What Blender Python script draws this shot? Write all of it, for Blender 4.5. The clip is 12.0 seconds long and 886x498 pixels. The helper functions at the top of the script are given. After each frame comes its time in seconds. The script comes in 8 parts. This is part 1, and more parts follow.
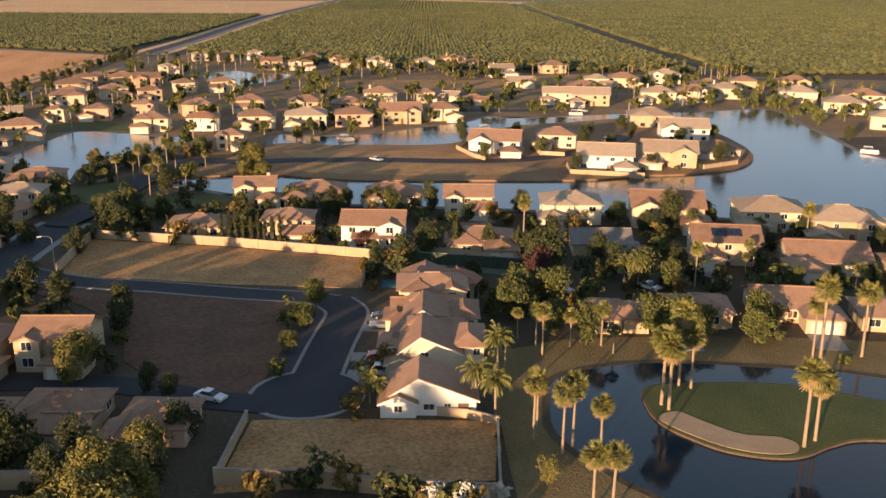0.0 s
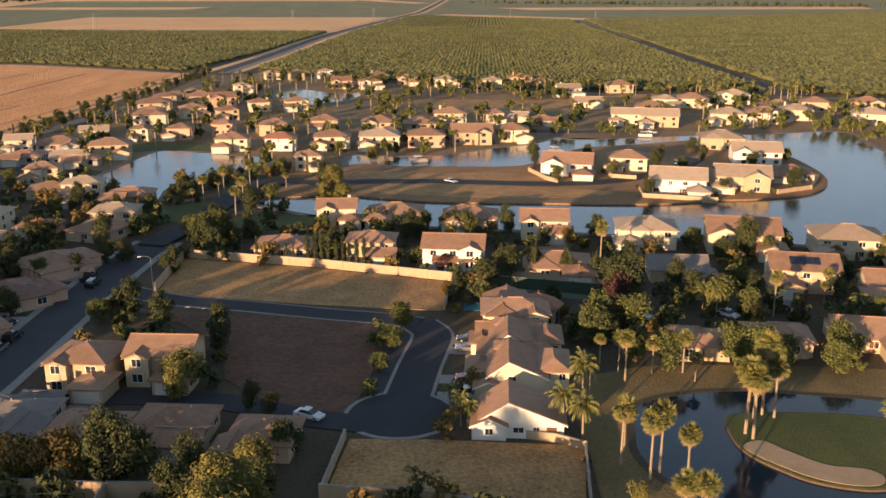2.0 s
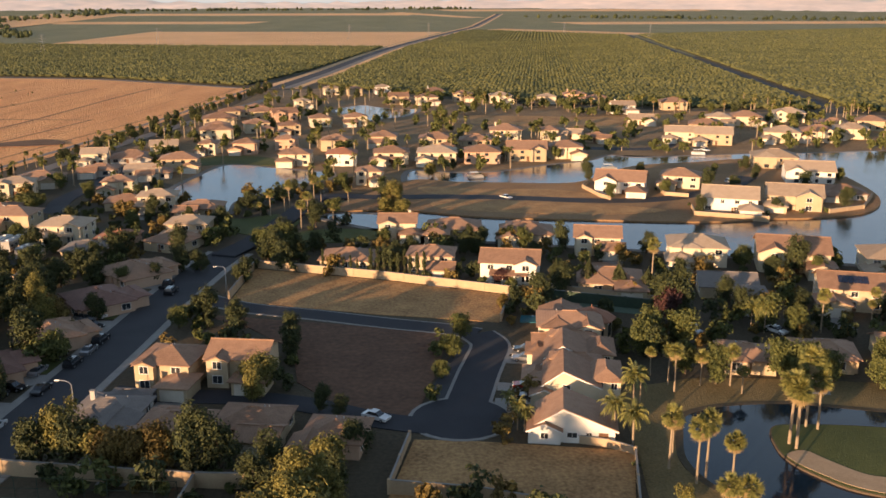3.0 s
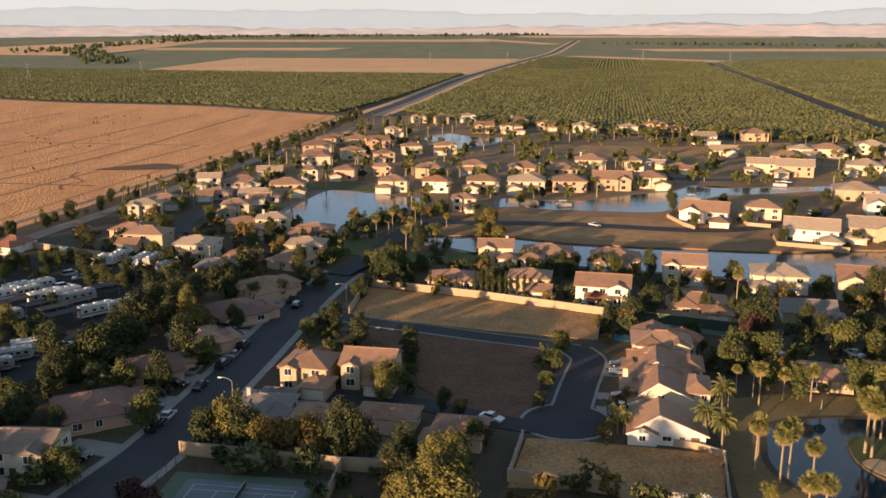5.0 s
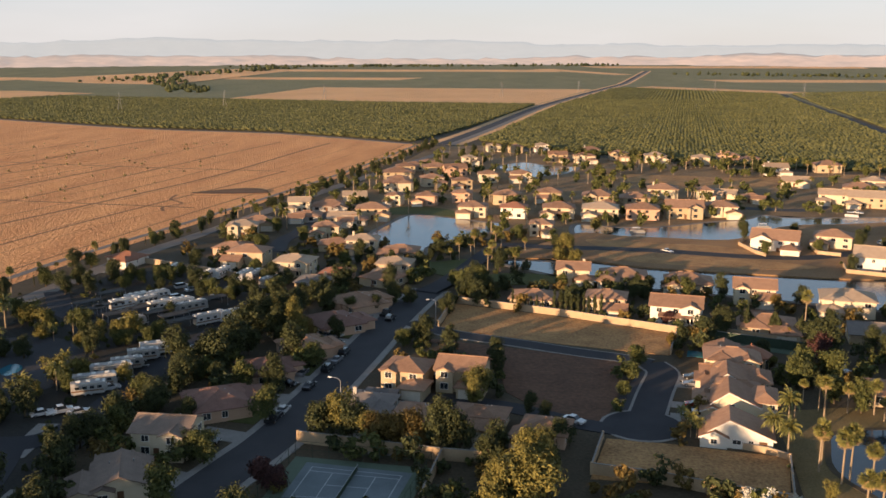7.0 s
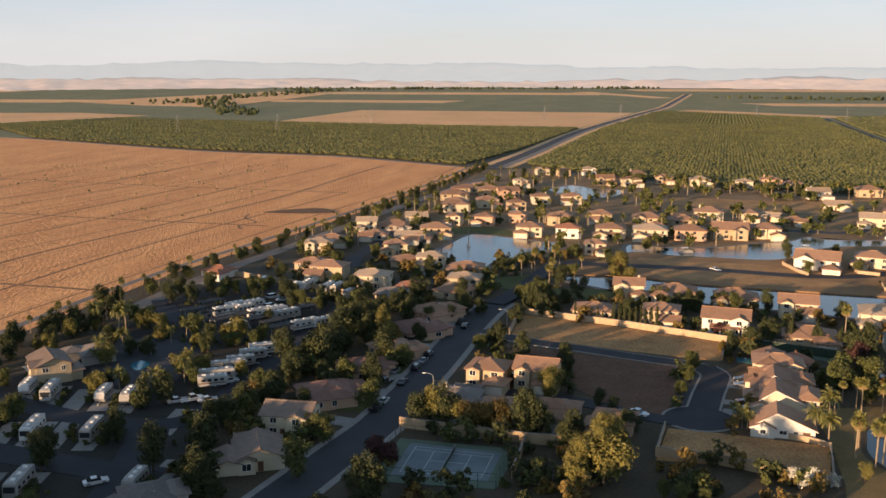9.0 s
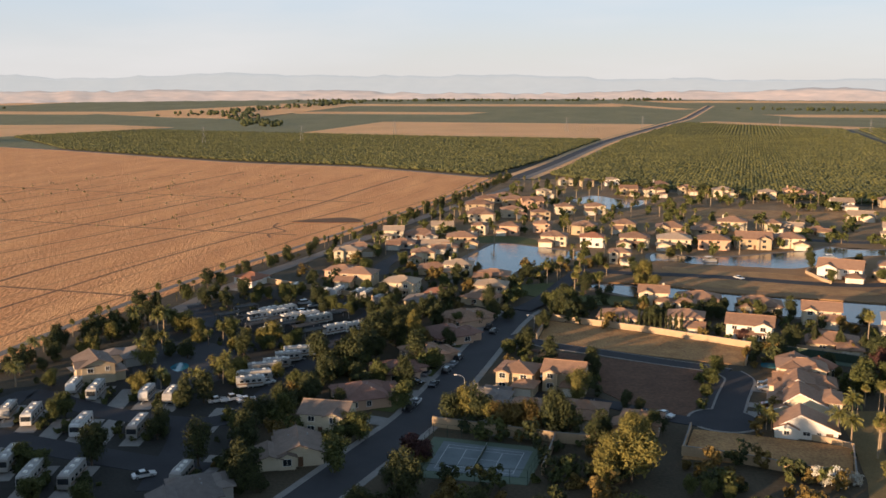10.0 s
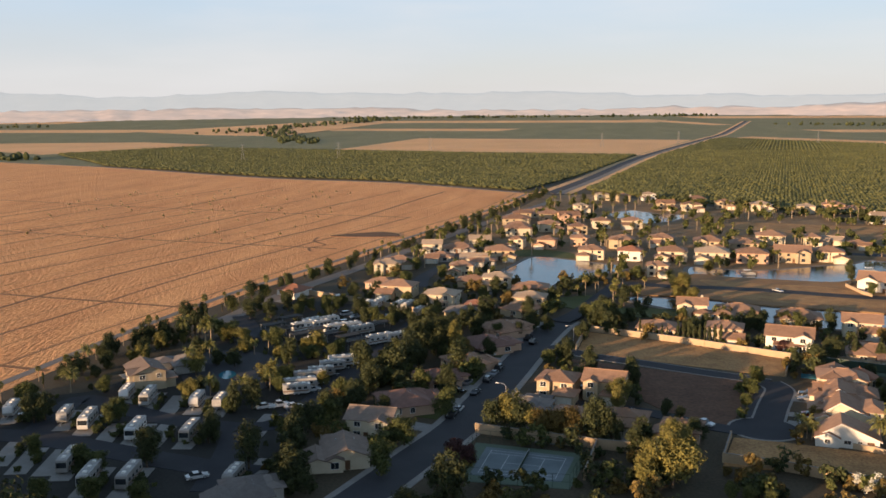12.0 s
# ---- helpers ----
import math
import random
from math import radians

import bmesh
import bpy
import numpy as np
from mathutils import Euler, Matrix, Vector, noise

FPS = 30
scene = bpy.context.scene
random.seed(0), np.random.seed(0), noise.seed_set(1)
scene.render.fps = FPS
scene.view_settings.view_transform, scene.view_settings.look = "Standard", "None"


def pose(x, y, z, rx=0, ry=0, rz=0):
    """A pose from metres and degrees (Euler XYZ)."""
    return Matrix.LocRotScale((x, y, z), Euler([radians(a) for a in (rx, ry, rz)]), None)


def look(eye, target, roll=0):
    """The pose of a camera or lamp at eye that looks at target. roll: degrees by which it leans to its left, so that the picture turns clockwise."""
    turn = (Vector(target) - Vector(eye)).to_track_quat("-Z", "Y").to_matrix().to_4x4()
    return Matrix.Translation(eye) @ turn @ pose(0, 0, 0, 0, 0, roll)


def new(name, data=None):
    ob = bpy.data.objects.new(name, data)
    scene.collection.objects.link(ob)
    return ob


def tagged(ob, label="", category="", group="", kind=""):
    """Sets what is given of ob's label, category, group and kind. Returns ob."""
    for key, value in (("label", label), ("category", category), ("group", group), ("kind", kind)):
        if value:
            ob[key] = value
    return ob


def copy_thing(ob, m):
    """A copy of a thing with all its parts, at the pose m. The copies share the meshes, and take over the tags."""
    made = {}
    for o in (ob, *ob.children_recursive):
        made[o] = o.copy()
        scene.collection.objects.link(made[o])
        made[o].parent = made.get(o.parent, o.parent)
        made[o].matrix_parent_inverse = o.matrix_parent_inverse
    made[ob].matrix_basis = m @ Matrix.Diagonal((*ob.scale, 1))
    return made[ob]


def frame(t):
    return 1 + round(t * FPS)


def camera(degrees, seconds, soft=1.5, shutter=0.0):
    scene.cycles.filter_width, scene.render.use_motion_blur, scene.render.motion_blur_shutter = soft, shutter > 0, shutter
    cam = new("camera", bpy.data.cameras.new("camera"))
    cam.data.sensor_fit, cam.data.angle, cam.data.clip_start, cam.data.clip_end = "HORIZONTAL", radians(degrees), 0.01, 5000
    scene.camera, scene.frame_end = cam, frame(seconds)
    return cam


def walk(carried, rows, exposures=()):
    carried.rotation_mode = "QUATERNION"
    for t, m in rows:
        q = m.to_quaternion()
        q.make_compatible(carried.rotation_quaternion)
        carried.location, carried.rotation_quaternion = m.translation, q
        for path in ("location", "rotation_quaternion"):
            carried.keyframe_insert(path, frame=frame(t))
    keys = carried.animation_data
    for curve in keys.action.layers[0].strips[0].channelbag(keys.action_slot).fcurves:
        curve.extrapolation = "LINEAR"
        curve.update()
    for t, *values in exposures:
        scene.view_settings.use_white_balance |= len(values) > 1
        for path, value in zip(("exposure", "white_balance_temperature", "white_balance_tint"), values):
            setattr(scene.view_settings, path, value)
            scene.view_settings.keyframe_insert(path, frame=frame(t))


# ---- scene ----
cam = camera(51.0, 12.0, soft=1.6)


def gaze(x, y, z, yaw, down, roll=0.0):
    m = pose(x, y, z, 90 - down, 0, -yaw)
    return m @ pose(0, 0, 0, 0, 0, roll)


PATH = [
    (0, gaze(13.95, 21.39, 59.16, 14.102, 16.620, 0.261)),
    (0.5, gaze(12.97, 22.09, 59.34, 13.428, 16.363, 0.222)),
    (1, gaze(11.72, 21.66, 59.86, 12.539, 16.081, 0.164)),
    (1.5, gaze(10.16, 20.12, 60.73, 11.467, 15.754, 0.090)),
    (2, gaze(7.94, 17.70, 62.91, 10.446, 15.789, -0.003)),
    (2.5, gaze(6.57, 13.33, 64.52, 8.744, 15.437, -0.033)),
    (3, gaze(4.66, 8.55, 65.96, 7.221, 15.013, -0.086)),
    (5, gaze(-5.24, -11.84, 71.34, 2.707, 13.558, -0.067)),
    (5.5, gaze(-6.81, -17.01, 71.79, 1.558, 13.065, -0.009)),
    (6, gaze(-8.08, -21.51, 72.22, 0.456, 12.626, -0.013)),
    (6.5, gaze(-9.42, -26.36, 72.84, -0.542, 12.213, -0.013)),
    (7, gaze(-10.89, -31.01, 73.33, -1.451, 11.804, 0.015)),
    (9, gaze(-20.61, -60.47, 77.40, -3.778, 10.500, 0.076)),
    (9.5, gaze(-22.20, -65.20, 77.10, -4.350, 10.060, 0.070)),
    (10, gaze(-22.70, -68.20, 77.30, -5.070, 9.790, -0.020)),
    (10.5, gaze(-22.60, -70.60, 77.40, -5.860, 9.470, -0.200)),
    (11, gaze(-22.60, -71.90, 77.60, -6.600, 9.250, -0.310)),
    (11.5, gaze(-23.20, -72.80, 77.50, -7.050, 9.000, -0.360)),
    (12, gaze(-24.20, -73.70, 76.60, -7.200, 8.760, -0.340)),
]
EXPOSURE = [(0.0, 1.07, 6900, 23), (3.0, 1.02, 6900, 23), (7.0, 0.91, 6800, 22), (12.0, 0.885, 6620, 20)]
walk(cam, PATH, EXPOSURE)

# ---- daylight: low evening sun behind the camera and to its left ----
SUN_FROM = 223.0      # compass bearing of the sun, from +y towards +x
SUN_HIGH = 6.3
world = bpy.data.worlds.new("evening_sky")
scene.world = world
world.use_nodes = True
wt = world.node_tree
sky = wt.nodes.new("ShaderNodeTexSky")
sky.sky_type = "NISHITA"
sky.sun_disc = False
sky.sun_elevation = radians(SUN_HIGH)
sky.sun_rotation = radians(SUN_FROM)
sky.altitude = 60
sky.air_density = 1.0
sky.dust_density = 0.6
sky.ozone_density = 2.0
# a thin veil of high cloud over the whole sky, faintly streaked
tcs = wt.nodes.new("ShaderNodeTexCoord")
mps = wt.nodes.new("ShaderNodeMapping")
mps.inputs["Scale"].default_value = (1.2, 1.2, 7.0)
wt.links.new(tcs.outputs["Generated"], mps.inputs[0])
cl = wt.nodes.new("ShaderNodeTexNoise")
cl.inputs["Scale"].default_value = 2.2
cl.inputs["Detail"].default_value = 6.0
wt.links.new(mps.outputs[0], cl.inputs["Vector"])
sep = wt.nodes.new("ShaderNodeSeparateXYZ")
wt.links.new(tcs.outputs["Generated"], sep.inputs[0])
rmp = wt.nodes.new("ShaderNodeMapRange")      # haze is thick near the horizon and thins upwards
rmp.interpolation_type = "SMOOTHSTEP"
rmp.inputs["From Min"].default_value, rmp.inputs["From Max"].default_value = 0.20, 0.75
rmp.inputs["To Min"].default_value, rmp.inputs["To Max"].default_value = 0.84, 0.15
wt.links.new(sep.outputs[2], rmp.inputs[0])
thin = wt.nodes.new("ShaderNodeMath")
thin.operation = "MULTIPLY_ADD"
thin.inputs[1].default_value, thin.inputs[2].default_value = 0.3, -0.15
wt.links.new(cl.outputs[0], thin.inputs[0])
both = wt.nodes.new("ShaderNodeMath")
both.operation = "ADD"
both.use_clamp = True
wt.links.new(rmp.outputs[0], both.inputs[0])
wt.links.new(thin.outputs[0], both.inputs[1])
veil = wt.nodes.new("ShaderNodeMix")
veil.data_type = "RGBA"
wt.links.new(both.outputs[0], veil.inputs[0])
wt.links.new(sky.outputs[0], veil.inputs[6])
# the haze is creamy at the horizon and bluer above, with streaks of thin cloud
rise_ = wt.nodes.new("ShaderNodeMapRange")
rise_.interpolation_type = "SMOOTHSTEP"
rise_.inputs["From Min"].default_value, rise_.inputs["From Max"].default_value = 0.0, 0.20
wt.links.new(sep.outputs[2], rise_.inputs[0])
tone = wt.nodes.new("ShaderNodeMix")
tone.data_type = "RGBA"
tone.inputs[6].default_value, tone.inputs[7].default_value = (4.30, 4.62, 4.58, 1), (2.75, 4.42, 5.75, 1)
wt.links.new(rise_.outputs[0], tone.inputs[0])
streak = wt.nodes.new("ShaderNodeMapRange")
streak.inputs["From Min"].default_value, streak.inputs["From Max"].default_value = 0.46, 0.72
streak.inputs["To Max"].default_value = 0.65
wt.links.new(cl.outputs[0], streak.inputs[0])
cloud = wt.nodes.new("ShaderNodeMix")
cloud.data_type = "RGBA"
cloud.inputs[7].default_value = (4.55, 4.85, 4.75, 1)
wt.links.new(streak.outputs[0], cloud.inputs[0])
wt.links.new(tone.outputs[2], cloud.inputs[6])
wt.links.new(cloud.outputs[2], veil.inputs[7])
wt.links.new(veil.outputs[2], wt.nodes["Background"].inputs[0])
wt.nodes["Background"].inputs[1].default_value = 0.093

sun = new("sun", bpy.data.lights.new("sun", "SUN"))
sun.data.energy = 5.0
sun.data.angle = radians(0.7)
sun.data.color = (1.0, 0.71, 0.41)
b = radians(SUN_FROM)
sx, sy = math.sin(b) * math.cos(radians(SUN_HIGH)), math.cos(b) * math.cos(radians(SUN_HIGH))
sun.matrix_world = look((sx * 100, sy * 100, math.sin(radians(SUN_HIGH)) * 100), (0, 0, 0))


# ---- materials ----
def node(nt, kind, **kw):
    n = nt.nodes.new(kind)
    for k, v in kw.items():
        n.inputs[k].default_value = v
    return n


def mat(name, dark, light, scale=0.5, rough=0.85, fine=8.0, fine_mix=0.35, bump=0.15, per_object=0.0, per_island=0.0, metal=0.0, stretch=None, spec=0.3, coat=0.0, dist=0.1):
    """Two colours mixed by a broad and a fine noise, with relief; per_object and per_island shift the value."""
    m = bpy.data.materials.new(name)
    m.use_nodes = True
    nt = m.node_tree
    bsdf = nt.nodes["Principled BSDF"]
    geo = nt.nodes.new("ShaderNodeNewGeometry")
    pos = geo.outputs["Position"]
    if stretch:
        mp = nt.nodes.new("ShaderNodeMapping")
        mp.inputs["Scale"].default_value = stretch[0]
        mp.inputs["Rotation"].default_value = (0, 0, radians(stretch[1]))
        nt.links.new(pos, mp.inputs[0])
        pos = mp.outputs[0]
    n1 = node(nt, "ShaderNodeTexNoise", Scale=scale, Detail=5.0, Roughness=0.6)
    n2 = node(nt, "ShaderNodeTexNoise", Scale=fine, Detail=3.0)
    nt.links.new(pos, n1.inputs["Vector"])
    nt.links.new(pos, n2.inputs["Vector"])
    mix = nt.nodes.new("ShaderNodeMix")
    mix.inputs[0].default_value = fine_mix
    nt.links.new(n1.outputs[0], mix.inputs[2])
    nt.links.new(n2.outputs[0], mix.inputs[3])
    val = mix.outputs[0]
    src = None
    if per_object:
        src, amount = nt.nodes.new("ShaderNodeObjectInfo").outputs["Random"], per_object
    if per_island:
        src, amount = geo.outputs["Random Per Island"], per_island
    if src:
        ma = nt.nodes.new("ShaderNodeMath")
        ma.operation = "MULTIPLY_ADD"
        ma.inputs[1].default_value = amount
        nt.links.new(src, ma.inputs[0])
        off = nt.nodes.new("ShaderNodeMath")
        off.operation = "SUBTRACT"
        off.inputs[1].default_value = amount / 2
        nt.links.new(val, ma.inputs[2])
        nt.links.new(ma.outputs[0], off.inputs[0])
        val = off.outputs[0]
    ramp = nt.nodes.new("ShaderNodeValToRGB")
    ramp.color_ramp.elements[0].position, ramp.color_ramp.elements[1].position = 0.3, 0.7
    ramp.color_ramp.elements[0].color = (*dark, 1)
    ramp.color_ramp.elements[1].color = (*light, 1)
    nt.links.new(val, ramp.inputs[0])
    nt.links.new(ramp.outputs[0], bsdf.inputs["Base Color"])
    bsdf.inputs["Roughness"].default_value = rough
    bsdf.inputs["Metallic"].default_value = metal
    bsdf.inputs["Specular IOR Level"].default_value = spec
    bsdf.inputs["Coat Weight"].default_value = coat
    if bump:
        bp = nt.nodes.new("ShaderNodeBump")
        bp.inputs["Strength"].default_value = bump
        bp.inputs["Distance"].default_value = dist
        nt.links.new(n2.outputs[0], bp.inputs["Height"])
        nt.links.new(bp.outputs[0], bsdf.inputs["Normal"])
    return m


def water_mat(name, deep, ripple):
    m = bpy.data.materials.new(name)
    m.use_nodes = True
    nt = m.node_tree
    bsdf = nt.nodes["Principled BSDF"]
    bsdf.inputs["Base Color"].default_value = (*deep, 1)
    bsdf.inputs["Roughness"].default_value = 0.06
    bsdf.inputs["IOR"].default_value = 1.33
    bsdf.inputs["Specular IOR Level"].default_value = 0.9 if ripple > 0.5 else 0.55
    geo = nt.nodes.new("ShaderNodeNewGeometry")
    n1 = node(nt, "ShaderNodeTexNoise", Scale=1.4, Detail=3.0)
    n2 = node(nt, "ShaderNodeTexNoise", Scale=0.05, Detail=2.0)
    nt.links.new(geo.outputs["Position"], n1.inputs["Vector"])
    nt.links.new(geo.outputs["Position"], n2.inputs["Vector"])
    ma = nt.nodes.new("ShaderNodeMath")
    ma.operation = "MULTIPLY"
    nt.links.new(n2.outputs[0], ma.inputs[0])
    ma.inputs[1].default_value = ripple
    bp = nt.nodes.new("ShaderNodeBump")
    bp.inputs["Distance"].default_value = 0.12
    nt.links.new(ma.outputs[0], bp.inputs["Strength"])
    nt.links.new(n1.outputs[0], bp.inputs["Height"])
    nt.links.new(bp.outputs[0], bsdf.inputs["Normal"])
    return m


def tile_mat(name, dark, light):
    """Barrel tile: courses across the slope and rolls down it, in the roof's own axes."""
    m = mat(name, dark, light, 0.6, 0.8, 5.0, 0.5, 0.0, per_object=0.25)
    nt = m.node_tree
    bsdf = nt.nodes["Principled BSDF"]
    tc = nt.nodes.new("ShaderNodeTexCoord")
    wv = nt.nodes.new("ShaderNodeTexWave")
    wv.bands_direction = "Z"
    wv.inputs["Scale"].default_value = 1.9
    wv.inputs["Distortion"].default_value = 0.6
    nt.links.new(tc.outputs["Object"], wv.inputs["Vector"])
    bp = nt.nodes.new("ShaderNodeBump")
    bp.inputs["Strength"].default_value = 0.3
    bp.inputs["Distance"].default_value = 0.05
    nt.links.new(wv.outputs["Fac"], bp.inputs["Height"])
    nt.links.new(bp.outputs[0], bsdf.inputs["Normal"])
    return m


M = {}
M["earth"] = mat("earth", (0.040, 0.034, 0.020), (0.115, 0.085, 0.052), 0.05, 0.95, 1.5, 0.5, 0.5, dist=0.2)
M["straw"] = mat("straw_field", (0.50, 0.20, 0.072), (0.90, 0.46, 0.19), 0.05, 0.95, 1.3, 0.6, 1.0, stretch=((1, 0.22, 1), -10), dist=1.3)
M["dirt"] = mat("bare_dirt", (0.066, 0.033, 0.020), (0.185, 0.096, 0.056), 0.12, 0.95, 0.9, 0.55, 0.5, dist=0.25)
M["drygrass"] = mat("dry_grass", (0.17, 0.082, 0.036), (0.58, 0.33, 0.135), 0.16, 0.95, 1.6, 0.55, 1.0, dist=0.18)
M["lawn"] = mat("lawn", (0.045, 0.058, 0.015), (0.11, 0.118, 0.034), 0.08, 0.9, 3.5, 0.4, 0.8, dist=0.15)
M["rough"] = mat("worn_turf", (0.070, 0.060, 0.022), (0.29, 0.195, 0.085), 0.07, 0.95, 2.6, 0.4, 0.9, dist=0.2)
M["dryyard"] = mat("dry_yard", (0.11, 0.072, 0.036), (0.34, 0.215, 0.11), 0.06, 0.95, 0.8, 0.5, 0.8, dist=0.2)
M["asphalt"] = mat("asphalt", (0.024, 0.025, 0.030), (0.042, 0.042, 0.048), 0.15, 0.85, 6.0, 0.4, 0.15)
M["oldasphalt"] = mat("grey_asphalt", (0.036, 0.037, 0.042), (0.058, 0.057, 0.060), 0.15, 0.85, 4.0, 0.4, 0.15)
M["island"] = mat("island_dirt", (0.18, 0.098, 0.046), (0.36, 0.215, 0.105), 0.04, 0.95, 1.4, 0.45, 1.0, dist=0.45)
M["paleroad"] = mat("pale_worn_road", (0.17, 0.145, 0.125), (0.25, 0.215, 0.185), 0.05, 0.9, 1.5, 0.4, 0.2)
M["concrete"] = mat("concrete", (0.20, 0.185, 0.17), (0.31, 0.29, 0.26), 0.4, 0.85, 5.0, 0.4, 0.15)
M["sand"] = mat("bunker_sand", (0.34, 0.225, 0.13), (0.48, 0.34, 0.21), 0.3, 0.95, 3.0, 0.4, 0.3)
M["water"] = water_mat("lake_water", (0.012, 0.03, 0.045), 0.75)
M["pond"] = water_mat("still_water", (0.008, 0.018, 0.03), 0.25)
M["pool"] = water_mat("pool_water", (0.03, 0.15, 0.20), 0.3)
M["orchard_floor"] = mat("orchard_floor", (0.06, 0.06, 0.024), (0.13, 0.11, 0.05), 0.05, 0.95, 0.6, 0.4, 0.4)
M["orchard"] = mat("almond_leaves", (0.052, 0.060, 0.021), (0.138, 0.134, 0.047), 0.02, 0.8, 2.5, 0.4, 0.9, per_island=0.25)
# paler than the near orchards: distance haze put into the base colour
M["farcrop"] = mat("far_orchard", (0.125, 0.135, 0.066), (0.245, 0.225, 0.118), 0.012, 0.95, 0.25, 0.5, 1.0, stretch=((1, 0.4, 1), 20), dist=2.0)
# dry tan, its base colour also lifted to include distance haze
M["farstraw"] = mat("far_straw", (0.58, 0.33, 0.16), (0.80, 0.49, 0.25), 0.006, 0.95, 0.6, 0.4, 1.0, dist=2.2)
WALLS = {
    "cream": mat("cream_stucco", (0.50, 0.42, 0.29), (0.62, 0.53, 0.39), 0.35, 0.9, 12, 0.3, 0.2, per_object=0.2),
    "white": mat("white_stucco", (0.64, 0.60, 0.52), (0.72, 0.68, 0.61), 0.35, 0.9, 12, 0.3, 0.2),
    "tan": mat("tan_stucco", (0.38, 0.29, 0.18), (0.50, 0.39, 0.26), 0.35, 0.9, 12, 0.3, 0.2, per_object=0.2),
    "rose": mat("rose_stucco", (0.46, 0.29, 0.19), (0.56, 0.37, 0.26), 0.35, 0.9, 12, 0.3, 0.2),
    "grey": mat("grey_stucco", (0.32, 0.295, 0.265), (0.42, 0.39, 0.35), 0.35, 0.9, 12, 0.3, 0.2),
}
ROOFS = {
    "brown": tile_mat("brown_roof_tile", (0.205, 0.115, 0.072), (0.375, 0.222, 0.142)),
    "red": tile_mat("red_roof_tile", (0.25, 0.105, 0.060), (0.38, 0.17, 0.10)),
    # next two: brown tile with the evening shade put into its colour
    "shaded_brown": tile_mat("grey_brown_roof_tile", (0.135, 0.098, 0.078), (0.25, 0.185, 0.145)),
    "plum": tile_mat("rose_brown_roof_tile", (0.16, 0.082, 0.062), (0.28, 0.15, 0.112)),
    "grey": tile_mat("grey_roof_tile", (0.13, 0.11, 0.10), (0.23, 0.195, 0.17)),
    "sand": tile_mat("sand_roof_tile", (0.30, 0.215, 0.145), (0.46, 0.345, 0.245)),
}
M["trim"] = mat("white_trim", (0.70, 0.67, 0.60), (0.80, 0.77, 0.72), 0.8, 0.6, 9, 0.3, 0.05)
M["garage"] = mat("painted_door", (0.55, 0.49, 0.40), (0.66, 0.60, 0.50), 0.8, 0.55, 9, 0.3, 0.1)
M["wood"] = mat("brown_door", (0.10, 0.05, 0.025), (0.18, 0.09, 0.05), 0.8, 0.5, 9, 0.3, 0.1)
M["glass"] = mat("window_glass", (0.015, 0.018, 0.022), (0.04, 0.045, 0.05), 0.6, 0.08, 3, 0.3, 0.0, spec=0.8)
M["blockwall"] = mat("tan_block_wall", (0.36, 0.25, 0.15), (0.48, 0.35, 0.22), 0.3, 0.9, 4, 0.4, 0.3, per_object=0.15)
M["bark"] = mat("bark", (0.06, 0.042, 0.028), (0.15, 0.11, 0.075), 1.5, 0.95, 9, 0.5, 0.6)
M["palmbark"] = mat("palm_bark", (0.20, 0.145, 0.095), (0.36, 0.28, 0.19), 1.2, 0.95, 10, 0.5, 0.7)
M["skirt"] = mat("dead_fronds", (0.20, 0.14, 0.065), (0.36, 0.26, 0.12), 1.5, 0.95, 8, 0.4, 0.5)
M["frond"] = mat("palm_fronds", (0.065, 0.072, 0.018), (0.22, 0.20, 0.055), 0.7, 0.6, 4, 0.4, 0.3, per_island=0.4)
LEAVES = {
    "green": mat("green_leaves", (0.035, 0.046, 0.013), (0.12, 0.125, 0.034), 0.5, 0.75, 4, 0.4, 0.4, per_island=0.4),
    "dark": mat("dark_leaves", (0.018, 0.026, 0.010), (0.07, 0.078, 0.025), 0.5, 0.75, 4, 0.4, 0.4, per_island=0.4),
    "lime": mat("yellow_green_leaves", (0.07, 0.070, 0.018), (0.215, 0.182, 0.046), 0.5, 0.75, 4, 0.4, 0.4, per_island=0.4),
    "plum": mat("plum_leaves", (0.030, 0.012, 0.012), (0.085, 0.035, 0.03), 0.5, 0.75, 4, 0.4, 0.4, per_island=0.4),
    "rust": mat("rusty_leaves", (0.08, 0.055, 0.015), (0.19, 0.13, 0.035), 0.5, 0.75, 4, 0.4, 0.4, per_island=0.4),
    "bloom": mat("white_blossom", (0.35, 0.33, 0.27), (0.62, 0.60, 0.52), 0.8, 0.8, 4, 0.4, 0.4, per_island=0.4),
}
M["rvwhite"] = mat("white_fibreglass", (0.30, 0.28, 0.255), (0.60, 0.585, 0.56), 0.5, 0.35, 6, 0.2, 0.02, coat=0.3, per_object=0.8)
M["pylon_steel"] = mat("weathered_steel", (0.16, 0.16, 0.165), (0.24, 0.24, 0.245), 1, 0.6, 9, 0.3, 0.05, metal=0.4)
M["rvroof"] = mat("dusty_roof_panel", (0.26, 0.25, 0.235), (0.40, 0.385, 0.36), 0.9, 0.6, 7, 0.3, 0.05)
# dark asphalt-like ground, taken darker still to put evening shade into it
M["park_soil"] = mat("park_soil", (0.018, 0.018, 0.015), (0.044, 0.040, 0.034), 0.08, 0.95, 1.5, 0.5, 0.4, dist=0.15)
M["stripe"] = mat("brown_stripe_paint", (0.16, 0.09, 0.05), (0.24, 0.14, 0.09), 0.5, 0.4, 6, 0.2, 0.0)
M["shaderoof"] = mat("dark_shade_roof", (0.022, 0.022, 0.021), (0.055, 0.052, 0.048), 0.6, 0.8, 6, 0.3, 0.1)
